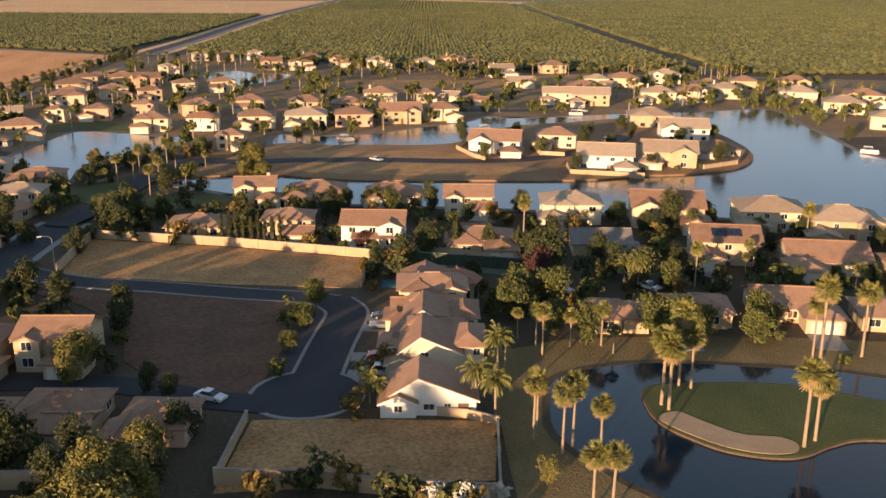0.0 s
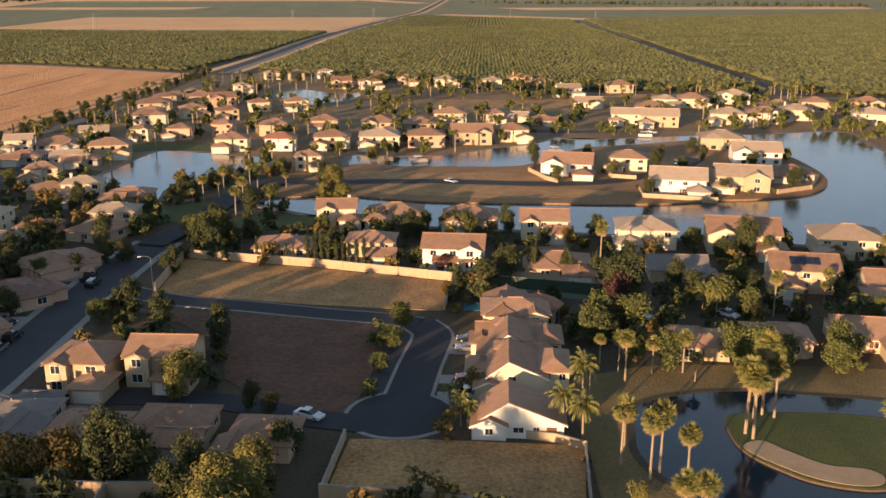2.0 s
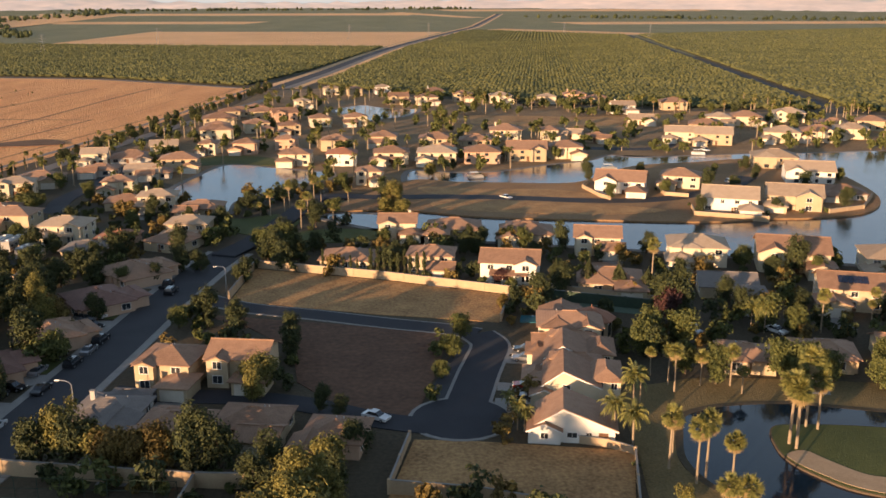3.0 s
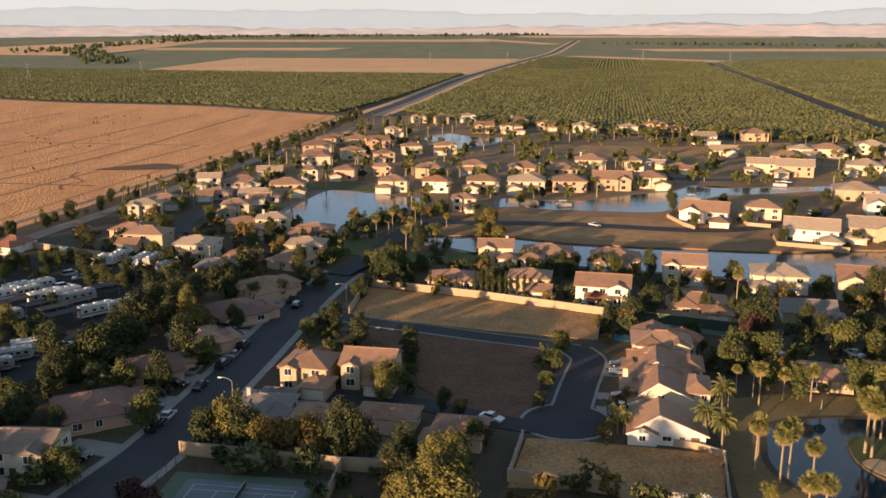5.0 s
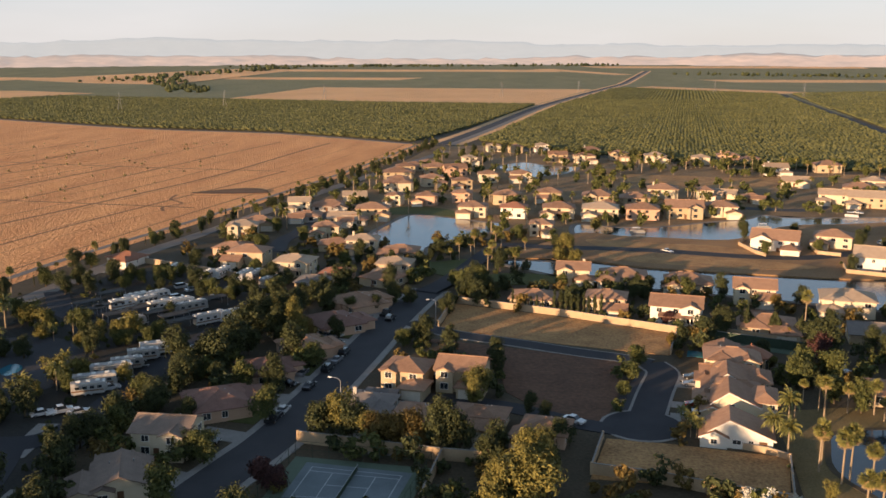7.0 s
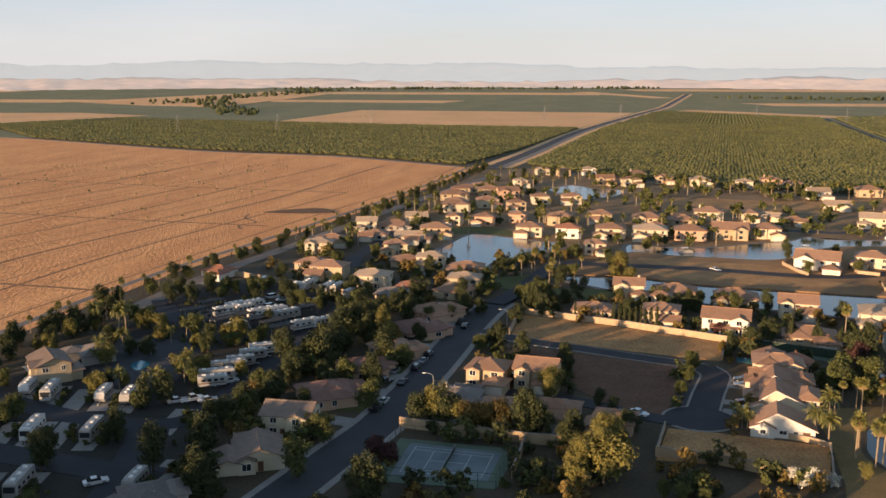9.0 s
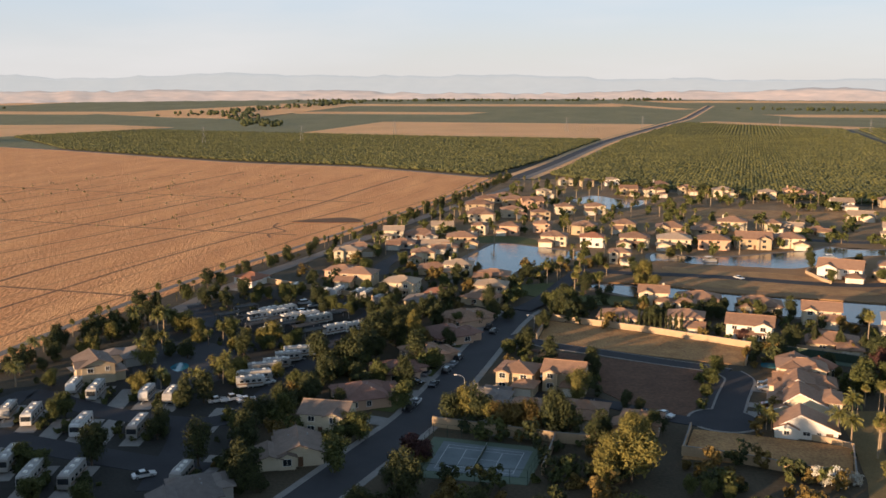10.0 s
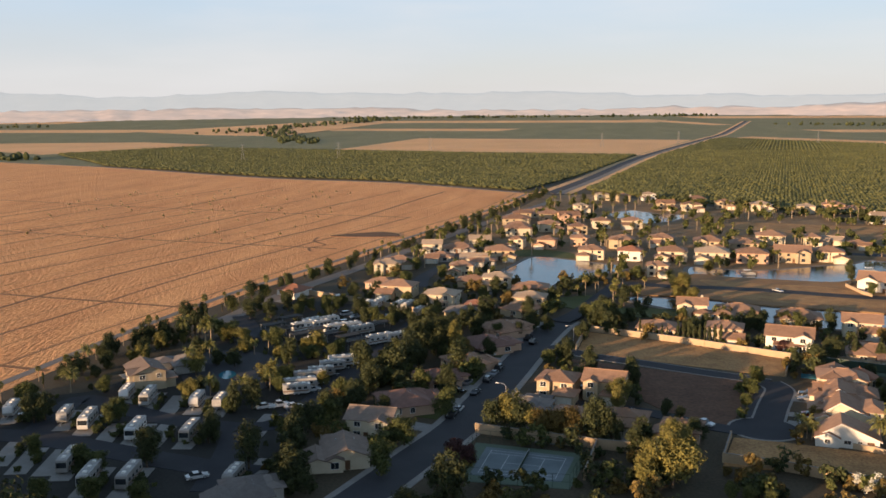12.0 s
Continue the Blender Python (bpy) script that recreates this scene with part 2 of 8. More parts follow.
M["tyre"] = mat("tyre_rubber", (0.012, 0.012, 0.012), (0.03, 0.03, 0.03), 2, 0.85, 9, 0.3, 0.1)
M["steel"] = mat("galvanised_steel", (0.36, 0.37, 0.38), (0.48, 0.49, 0.50), 1, 0.45, 9, 0.3, 0.05, metal=0.7)
M["paint_line"] = mat("white_line_paint", (0.34, 0.36, 0.36), (0.50, 0.52, 0.52), 1, 0.8, 6, 0.4, 0.0)
M["court"] = mat("blue_court", (0.12, 0.15, 0.16), (0.21, 0.25, 0.26), 0.12, 0.85, 4, 0.3, 0.05)
M["courtgreen"] = mat("green_court", (0.09, 0.13, 0.09), (0.13, 0.17, 0.12), 0.3, 0.85, 4, 0.3, 0.05)
M["windscreen"] = mat("green_mesh_screen", (0.03, 0.05, 0.035), (0.05, 0.075, 0.05), 1, 0.9, 9, 0.3, 0.05)
M["solar"] = mat("solar_cells", (0.010, 0.013, 0.03), (0.025, 0.03, 0.055), 1, 0.15, 9, 0.3, 0.0, spec=0.7)
CARS = {c: mat(c + "_car_paint", tuple(v * 0.85 for v in rgb), rgb, 1, 0.25, 5, 0.2, 0.0, coat=0.6) for c, rgb in {
    "white": (0.62, 0.62, 0.61), "black": (0.02, 0.02, 0.022), "grey": (0.20, 0.20, 0.21), "silver": (0.48, 0.48, 0.49),
    "red": (0.25, 0.03, 0.02), "blue": (0.03, 0.06, 0.16)}.items()}


# emission stands in for distance haze; the hills themselves give no light
def haze_hill_mat(name, col, glow):
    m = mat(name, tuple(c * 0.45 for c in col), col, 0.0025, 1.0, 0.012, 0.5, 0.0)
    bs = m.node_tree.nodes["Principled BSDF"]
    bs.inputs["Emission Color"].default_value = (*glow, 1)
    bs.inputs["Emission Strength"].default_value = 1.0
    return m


M["tanhill"] = haze_hill_mat("hazy_dry_hills", (0.62, 0.42, 0.29), (0.155, 0.150, 0.140))
M["bluehill"] = haze_hill_mat("hazy_mountains", (0.07, 0.07, 0.066), (0.282, 0.308, 0.298))


# ---- mesh helpers ----
class Geo:
    """Gathers boxes, prisms and tubes into one mesh."""

    def __init__(self):
        self.v, self.f = [], []

    def add(self, verts, faces):
        n = len(self.v)
        self.v += [tuple(p) for p in verts]
        self.f += [tuple(i + n for i in f) for f in faces]
        return self

    def box(self, x0, x1, y0, y1, z0, z1, m=None, taper=0.0):
        t = taper
        p = [(x0, y0, z0), (x1, y0, z0), (x1, y1, z0), (x0, y1, z0), (x0 + t, y0 + t, z1), (x1 - t, y0 + t, z1), (x1 - t, y1 - t, z1), (x0 + t, y1 - t, z1)]
        if m:
            p = [m @ Vector(q) for q in p]
        return self.add(p, [(3, 2, 1, 0), (4, 5, 6, 7), (0, 1, 5, 4), (1, 2, 6, 5), (2, 3, 7, 6), (3, 0, 4, 7)])

    def tube(self, points, radii, n=7):
        start = len(self.v)
        for k, (p, r) in enumerate(zip(points, radii)):
            a, c = points[max(k - 1, 0)], points[min(k + 1, len(points) - 1)]
            q = (Vector(c) - Vector(a)).to_track_quat("Z", "Y")
            for i in range(n):
                w = 2 * math.pi * i / n
                self.v.append(tuple(Vector(p) + q @ Vector((r * math.cos(w), r * math.sin(w), 0))))
        for k in range(len(points) - 1):
            for i in range(n):
                j = (i + 1) % n
                self.f.append((start + k * n + i, start + k * n + j, start + (k + 1) * n + j, start + (k + 1) * n + i))
        self.f.append(tuple(start + (len(points) - 1) * n + i for i in range(n)))
        self.f.append(tuple(start + n - 1 - i for i in range(n)))
        return self

    def mesh(self, name, material, smooth=False):
        me = bpy.data.meshes.new(name)
        me.from_pydata(self.v, [], self.f)
        me.materials.append(material)
        if smooth:
            me.shade_smooth()
        me.update()
        return me


def part(name, geo, material, parent, label="", smooth=False):
    me = geo if isinstance(geo, bpy.types.Mesh) else geo.mesh(name, material, smooth)
    ob = new(name, me)
    ob.parent = parent
    return tagged(ob, label)


def thing(name, m, label, category, group="", kind=""):
    ob = new(name)
    ob.matrix_world = m
    return tagged(ob, label, category, group, kind)


def at(x, y, rot=0.0, z=0.0, s=1.0):
    return pose(x, y, z, 0, 0, rot) @ Matrix.Scale(s, 4)


def smooth_loop(points, steps=5):
    """A closed smooth line through a few corner points."""
    out, n = [], len(points)
    for i in range(n):
        p0, p1, p2, p3 = (Vector(points[(i + k) % n]) for k in (-1, 0, 1, 2))
        for s in range(steps):
            t = s / steps
            out.append(0.5 * ((2 * p1) + (p2 - p0) * t + (2 * p0 - 5 * p1 + 4 * p2 - p3) * t * t + (3 * p1 - p0 - 3 * p2 + p3) * t ** 3))
    return [(p.x, p.y) for p in out]


def relief(y):
    """The far plain rises gently towards the hills."""
    return max(0.0, y - 2400) * 0.02


def sheet(name, points, z0, z1, material, label, category, kind="structure", round_it=False):
    """A level patch of ground with an edge from z0 up to z1."""
    pts = smooth_loop(points) if round_it else points
    area = sum(a[0] * b[1] - b[0] * a[1] for a, b in zip(pts, pts[1:] + pts[:1]))
    if area < 0:
        pts = pts[::-1]
    n = len(pts)
    bm = bmesh.new()
    top = [bm.verts.new((x, y, z1 + relief(y))) for x, y in pts]
    low = [bm.verts.new((x, y, z0 + relief(y))) for x, y in pts]
    f = bm.faces.new(top)
    for i in range(n):
        bm.faces.new((low[i], low[(i + 1) % n], top[(i + 1) % n], top[i]))
    bmesh.ops.triangulate(bm, faces=[f])
    me = bpy.data.meshes.new(name)
    bm.to_mesh(me)
    bm.free()
    me.materials.append(material)
    return tagged(new(name, me), label, category, "", kind)


def side(points, d):
    """The line beside a line, at the distance d to its right."""
    out = []
    for i, p in enumerate(points):
        a, c = Vector(points[max(i - 1, 0)]), Vector(points[min(i + 1, len(points) - 1)])
        t = (c - a).normalized()
        out.append((p[0] + t.y * d, p[1] - t.x * d))
    return out


def bend(points, steps=5):
    """An open smooth line through a few points."""
    if len(points) < 3:
        return list(points)
    ext = [tuple(2 * Vector(points[0]) - Vector(points[1]))] + list(points) + [tuple(2 * Vector(points[-1]) - Vector(points[-2]))]
    out = []
    for i in range(len(points) - 1):
        p0, p1, p2, p3 = (Vector(ext[i + k]) for k in range(4))
        for s in range(steps):
            t = s / steps
            q = 0.5 * ((2 * p1) + (p2 - p0) * t + (2 * p0 - 5 * p1 + 4 * p2 - p3) * t * t + (3 * p1 - p0 - 3 * p2 + p3) * t ** 3)
            out.append((q.x, q.y))
    return out + [tuple(points[-1])]


def strip(name, points, width, z0, z1, material, label, category, shift=0.0, kind="structure", parent=None):
    line = bend(points)
    a, c = side(line, shift - width / 2), side(line, shift + width / 2)
    g = Geo()
    n = len(line)
    g.v = [(x, y, z + relief(y)) for z, row in ((z1, a), (z1, c), (z0, a), (z0, c)) for x, y in row]
    for i in range(n - 1):
        g.f += [(i, n + i, n + i + 1, i + 1), (2 * n + i, i, i + 1, 2 * n + i + 1), (n + i, 3 * n + i, 3 * n + i + 1, n + i + 1)]
    g.f += [(0, 2 * n, 3 * n, n), (n - 1, 2 * n - 1, 4 * n - 1, 3 * n - 1)]
    if parent:
        return part(name, g, material, parent)
    return tagged(new(name, g.mesh(name, material)), label, category, "", kind)


def inside(x, y, poly):
    hit = False
    for (x0, y0), (x1, y1) in zip(poly, poly[1:] + poly[:1]):
        if (y0 > y) != (y1 > y) and x < (x1 - x0) * (y - y0) / (y1 - y0) + x0:
            hit = not hit
    return hit


def near_line(x, y, line, d):
    for a, c in zip(line, line[1:]):
        a, c, p = Vector(a), Vector(c), Vector((x, y))
        t = max(0, min(1, (p - a).dot(c - a) / max((c - a).length_squared, 1e-6)))
        if (a + t * (c - a) - p).length < d:
            return True
    return False


# ---- houses ----
def roof_mesh(w, d, h, kind, over=0.6, thick=0.16, front=None):
    """A hipped or gabled roof over a w x d plan centred on the origin; the ridge runs along the longer side."""
    a, c = w / 2 + over, d / 2 + over
    turn = c > a if front is None else front
    if turn:
        a, c = c, a
    run = a - c if kind == "hip" else a
    run = max(run, 0.15)
    v = [(-a, -c, 0), (a, -c, 0), (a, c, 0), (-a, c, 0), (-run, 0, h), (run, 0, h)]
    f = [(0, 1, 5, 4), (2, 3, 4, 5), (1, 2, 5), (3, 0, 4)]
    g = Geo()
    low = [(x, y, z - thick) for x, y, z in v]
    if kind == "hip":
        g.add(v + low[:4], f + [(6, 7, 1, 0), (7, 8, 2, 1), (8, 9, 3, 2), (9, 6, 0, 3), (9, 8, 7, 6)])
    else:
        g.add(v + low, [(0, 1, 5, 4), (2, 3, 4, 5), (6, 10, 11, 7), (8, 11, 10, 9), (0, 6, 7, 1), (2, 8, 9, 3), (1, 7, 11, 5), (5, 11, 8, 2), (3, 9, 10, 4), (4, 10, 6, 0)])
    if turn:
        g.v = [(-y, x, z) for x, y, z in g.v]
    # ridge capping
    L = run
    cap = [(-L, 0, h + 0.06), (L, 0, h + 0.06)]
    if turn:
        cap = [(-y, x, z) for x, y, z in cap]
    g.tube(cap, [0.13, 0.13], 5)
    return g


def gable_fill(g, w, d, z, h, front=None):
    """The wall triangles under a gabled roof's ends."""
    a, c = w / 2, d / 2
    if (a >= c if front is None else not front):
        for s in (-1, 1):
            x = s * (a - 0.1)
            g.add([(x, -c, z), (x, c, z), (x, 0, z + h * c / (c + 0.5))], [(0, 1, 2)])
    else:
        for s in (-1, 1):
            y = s * (c - 0.1)
            g.add([(-a, y, z), (a, y, z), (0, y, z + h * a / (a + 0.5))], [(0, 1, 2)])


FACE = {"s": 0, "e": 90, "n": 180, "w": -90}


def opening(house, name, wing, face, u, z, w, h, arch=False):
    """A window or door of its own, set proud in one face of a wing (cx, cy, w, d)."""
    cx, cy, bw, bd = wing
    reach = bd / 2 if face in "sn" else bw / 2
    m = Matrix.Translation((cx, cy, 0)) @ pose(0, 0, 0, 0, 0, FACE[face]) @ Matrix.Translation((u, -reach, z))
    fr, t = 0.09, 0.07
    if name == "window":
        g = Geo()
        for x0, x1, z0, z1 in ((-w / 2 - fr, w / 2 + fr, -fr, 0), (-w / 2 - fr, w / 2 + fr, h, h + fr), (-w / 2 - fr, -w / 2, 0, h), (w / 2, w / 2 + fr, 0, h), (-0.03, 0.03, 0, h)):
            g.box(x0, x1, -t, 0.02, z0, z1, m)
        if house.matrix_world.translation.y > 330:
            part("window", Geo().box(-w / 2, w / 2, -0.03, 0.02, 0, h, m), M["glass"], house, "dark window glass")
            return
        win = part("window", g, M["trim"], house)
        part("pane", Geo().box(-w / 2, w / 2, -0.025, 0.015, 0, h, m), M["glass"], win, "dark window glass")
    elif name == "garage_door":
        g = Geo()
        for k in range(4):
            g.box(-w / 2, w / 2, -0.05 - 0.012 * (k % 2), 0.02, k * h / 4 + 0.01, (k + 1) * h / 4 - 0.01, m)
        part("garage_door", g, M["garage"], house, "pale panelled garage door")
    else:
        part("door", Geo().box(-w / 2, w / 2, -0.06, 0.02, 0, h, m), M["wood"], house, "brown front door")


def windows_along(house, wing, face, z, rng, width, size=(1.5, 1.25), skip=0.15):
    n = max(1, int(width // 3.6))
    for i in range(n):
        if rng.random() < skip:
            continue
        u = (i + 0.5) * width / n - width / 2 + rng.uniform(-0.2, 0.2)
        w, h = size[0] * rng.choice((0.7, 1.0, 1.15)), size[1]
        if abs(u) + w / 2 < width / 2 - 0.3:
            opening(house, "window", wing, face, u, z, w, h)


def house(x, y, rot, w, d, floors, wall, roof, form, seed, label):
    """form: main roof kind, wing side, letters: h or g, then l, r or n, plus c for a chimney, p for a porch, s for solar panels."""
    rng = random.Random(seed)
    ob = thing("house", at(x, y, rot), label, "house", "houses")
    kind = "hip" if form[0] == "h" else "gable"
    eave = 5.1 if floors == 2 else 2.8
    front = True if "f" in form else None
    rise = (w if front else min(w, d)) * (0.19 if kind == "hip" else 0.22)
    body = Geo().box(-w / 2, w / 2, -d / 2, d / 2, -0.3, eave)
    body.box(-w / 2 - 0.05, w / 2 + 0.05, -d / 2 - 0.05, d / 2 + 0.05, -0.3, 0.3)
    if floors == 2:
        body.box(-w / 2 - 0.05, w / 2 + 0.05, -d / 2 - 0.05, d / 2 + 0.05, 2.75, 2.95)
    if kind == "gable":
        gable_fill(body, w, d, eave, rise, front)
    part("wall", body, WALLS[wall], ob)
    r = roof_mesh(w, d, rise, kind, front=front)
    rf = part("roof", r, ROOFS[roof], ob)
    rf.location = (0, 0, eave)
    main = (0, 0, w, d)
    for face, width in (("s", w), ("e", d), ("w", d)):
        if floors == 2:
            windows_along(ob, main, face, 3.4, rng, width, (1.4, 1.15), 0.25 if face == 's' else 0.5)
        windows_along(ob, main, face, 0.95, rng, width, (1.6, 1.3), 0.35 if face == 's' else 0.6)
    opening(ob, "door", main, "s", rng.uniform(-0.1, 0.1) * w, 0.05, 1.1, 2.1)
    wing = form[1]
    if wing in "lr":
        ww, wd = min(6.6, w * 0.55), d * 0.5 + 1.5
        sx_ = -1 if wing == "l" else 1
        cx, cy = sx_ * (w / 2 - ww / 2 + rng.uniform(0.4, 1.6)), -(d / 2 + wd / 2 - 1.6)
        wh, wr = 2.85, ww * 0.2
        wk = rng.choice(("hip", "gable"))
        g = Geo().box(cx - ww / 2, cx + ww / 2, cy - wd / 2, cy + wd / 2, -0.3, wh)
        sub = Geo()
        if wk == "gable":
            gable_fill(sub, ww, wd, wh, wr)
            g.add([(px + cx, py + cy, pz) for px, py, pz in sub.v], sub.f)
        part("garage", g, WALLS[wall], ob)
        gr = part("garage_roof", roof_mesh(ww, wd, wr, wk), ROOFS[roof], ob)
        gr.location = (cx, cy, wh)
        opening(ob, "garage_door", (cx, cy, ww, wd), "s", 0, 0.02, min(4.8, ww - 1), 2.2)
    # a lower half of the front gable beside the main one
    if "v" in form:
        vw, vd = w * 0.5, d * 0.7
        cx, cy, vh = -w / 2 - vw * 0.32, -d / 2 + vd / 2 - 0.9, eave * 0.86
        g = Geo().box(cx - vw / 2, cx + vw / 2, cy - vd / 2, cy + vd / 2, -0.3, vh)
        sub = Geo()
        gable_fill(sub, vw, vd, vh, vw * 0.22, True)
        g.add([(px + cx, py + cy, pz) for px, py, pz in sub.v], sub.f)
        part("side_wing", g, WALLS[wall], ob)
        vr = part("side_roof", roof_mesh(vw, vd, vw * 0.22, "gable", front=True), ROOFS[roof], ob)
        vr.location = (cx, cy, vh + 0.02)
    # a bay with its own gabled roof that runs into the main one
    if "x" in form:
        bw = w * rng.uniform(0.34, 0.46)
        cx = rng.choice((-1, 1)) * (w / 2 - bw / 2 - 0.3)
        if wing in "lr":
            cx = -sx_ * (w / 2 - bw / 2 - 0.3)
        deep = d / 2 + 1.2
        bay = Geo().box(cx - bw / 2, cx + bw / 2, -deep, -d / 2 + 0.5, -0.3, eave - 0.05)
        sub = Geo()
        gable_fill(sub, bw, 2 * deep, eave - 0.05, bw * 0.24, True)
        bay.add([(px + cx, py, pz) for px, py, pz in sub.v[:3]], sub.f[:1])
        part("bay", bay, WALLS[wall], ob)
        xr = part("bay_roof", roof_mesh(bw, deep, bw * 0.24, "gable", 0.4, front=True), ROOFS[roof], ob)
        xr.location = (cx, -deep / 2, eave - 0.03)
        opening(ob, "window", (cx, 0, bw, 2 * deep), "s", 0, 0.9, 1.7, 1.4)
        if floors == 2:
            opening(ob, "window", (cx, 0, bw, 2 * deep), "s", 0, 3.6, 1.5, 1.3)
    # back wing, lower roof
    if "b" in form:
        bw, bd = w * 0.6, d * 0.4
        cx, cy = rng.uniform(-0.15, 0.15) * w, d / 2 + bd / 2 - 0.6
        part("back_room", Geo().box(cx - bw / 2, cx + bw / 2, cy - bd / 2, cy + bd / 2, -0.3, 2.8), WALLS[wall], ob)
        br = part("back_roof", roof_mesh(bw, bd, bd * 0.2, "hip"), ROOFS[roof], ob)
        br.location = (cx, cy, 2.8)
    if "y" in form:
        cw, cd = w * 0.46, d + 1.6
        cx = rng.choice((-1, 1)) * w * 0.2
        g = Geo().box(cx - cw / 2, cx + cw / 2, -cd / 2, cd / 2, -0.3, eave + 0.02)
        part("cross_wing", g, WALLS[wall], ob)
        cr_ = part("cross_roof", roof_mesh(cw, cd, cw * 0.2, "hip", front=True), ROOFS[roof], ob)
        cr_.location = (cx, 0, eave + 0.03)
        opening(ob, "window", (cx, 0, cw, cd), "s", 0, 0.9, 1.8, 1.4)
    if "p" in form:
        pw, pd = w * 0.62, 2.4
        po_ = part("porch", Geo().box(-pw / 2, pw / 2, -d / 2 - pd, -d / 2 + 0.02, 2.55, 2.75), WALLS[wall], ob)
        part("porch_roof", Geo().add([(-pw / 2 - 0.3, -d / 2 - pd - 0.3, 2.78), (pw / 2 + 0.3, -d / 2 - pd - 0.3, 2.78), (pw / 2 + 0.3, -d / 2 - 0.01, 3.45), (-pw / 2 - 0.3, -d / 2 - 0.01, 3.45),
              (-pw / 2 - 0.3, -d / 2 - pd - 0.3, 2.64), (pw / 2 + 0.3, -d / 2 - pd - 0.3, 2.64), (pw / 2 + 0.3, -d / 2 - 0.01, 2.64), (-pw / 2 - 0.3, -d / 2 - 0.01, 2.64)],
              [(0, 1, 2, 3), (4, 7, 6, 5), (0, 4, 5, 1), (1, 5, 6, 2), (3, 7, 4, 0)]), ROOFS[roof], ob)
        for k in range(4):
            px = -pw / 2 + 0.2 + k * (pw - 0.4) / 3
            part("post", Geo().box(px - 0.17, px + 0.17, -d / 2 - pd + 0.05, -d / 2 - pd + 0.39, -0.2, 2.55), WALLS[wall], ob)
    if "c" in form:
        cx = rng.choice((-1, 1)) * w * 0.32
        ch = part("chimney", Geo().box(cx - 0.38, cx + 0.38, -0.3 + d * 0.1, 0.3 + d * 0.1, eave - 0.5, eave + rise + 0.7), WALLS[wall], ob)
        part("chimney_cap", Geo().box(cx - 0.46, cx + 0.46, -0.38 + d * 0.1, 0.38 + d * 0.1, eave + rise + 0.7, eave + rise + 0.82), M["concrete"], ch)
    if "s" in form:
        run, hh = (d / 2 + 0.5), rise
        tilt = math.degrees(math.atan2(hh, run))
        m = Matrix.Translation((0, -run * 0.5, eave + hh * 0.5 + 0.12)) @ pose(0, 0, 0, tilt)
        for k in range(-3, 3):
            for j in (-1, 0):
                part("solar_panel", Geo().box(k * 1.05 + 0.03, k * 1.05 + 1.0, j * 1.3 + 0.35, j * 1.3 + 1.55, 0, 0.05, m), M["solar"], ob, "dark blue solar panel")
    for k in range(2):
        vx, vy = rng.uniform(-0.25, 0.25) * w, rng.uniform(0.12, 0.2) * d
        vz = eave + rise * (1 - vy / (d / 2 + 0.5)) * 0.8
        part("roof_vent", Geo().tube([(vx, vy, vz - 0.3), (vx, vy, vz + 0.55)], [0.09, 0.09], 6), M["steel"], ob)
    return ob


def lean_block(ob, cx, y0, y1, w, xm, zl, zt, zr, wall, roof, over=0.55, names=("wall", "roof")):
    """A block under an uneven gable that faces the street: eaves at zl and zr, ridge at xm."""
    a, c = cx - w / 2, cx + w / 2
    pts = [(a, -0.3), (c, -0.3), (c, zr), (xm, zt), (a, zl)]
    v = [(x, y0, z) for x, z in pts] + [(x, y1, z) for x, z in pts]
    part(names[0], Geo().add(v, [(0, 1, 2, 3, 4), (9, 8, 7, 6, 5)] + [(i, i + 5, (i + 1) % 5 + 5, (i + 1) % 5) for i in range(5)]), WALLS[wall], ob)
    ml, mr = (zt - zl) / (xm - a), (zt - zr) / (c - xm)
    line = [(a - over, zl - ml * over), (xm, zt), (c + over, zr - mr * over)]
    prof = [(x, z + 0.03) for x, z in line] + [(x, z + 0.22) for x, z in reversed(line)]
    v = [(x, y0 - 0.45, z) for x, z in prof] + [(x, y1 + 0.3, z) for x, z in prof]
    g = Geo().add(v, [(0, 1, 4, 5), (1, 2, 3, 4), (11, 10, 7, 6), (10, 9, 8, 7)] + [(i, (i + 1) % 6, (i + 1) % 6 + 6, i + 6) for i in range(6)])
    part(names[1], g, ROOFS[roof], ob)
    bd = [(x, z - 0.16) for x, z in line] + [(x, z + 0.08) for x, z in reversed(line)]
    v = [(x, y0 - 0.52, z) for x, z in bd] + [(x, y0 - 0.455, z) for x, z in bd]
    part("bargeboard", Geo().add(v, [(0, 1, 4, 5), (1, 2, 3, 4), (11, 10, 7, 6), (10, 9, 8, 7)] + [(i, (i + 1) % 6, (i + 1) % 6 + 6, i + 6) for i in range(6)]), M["trim"], ob)


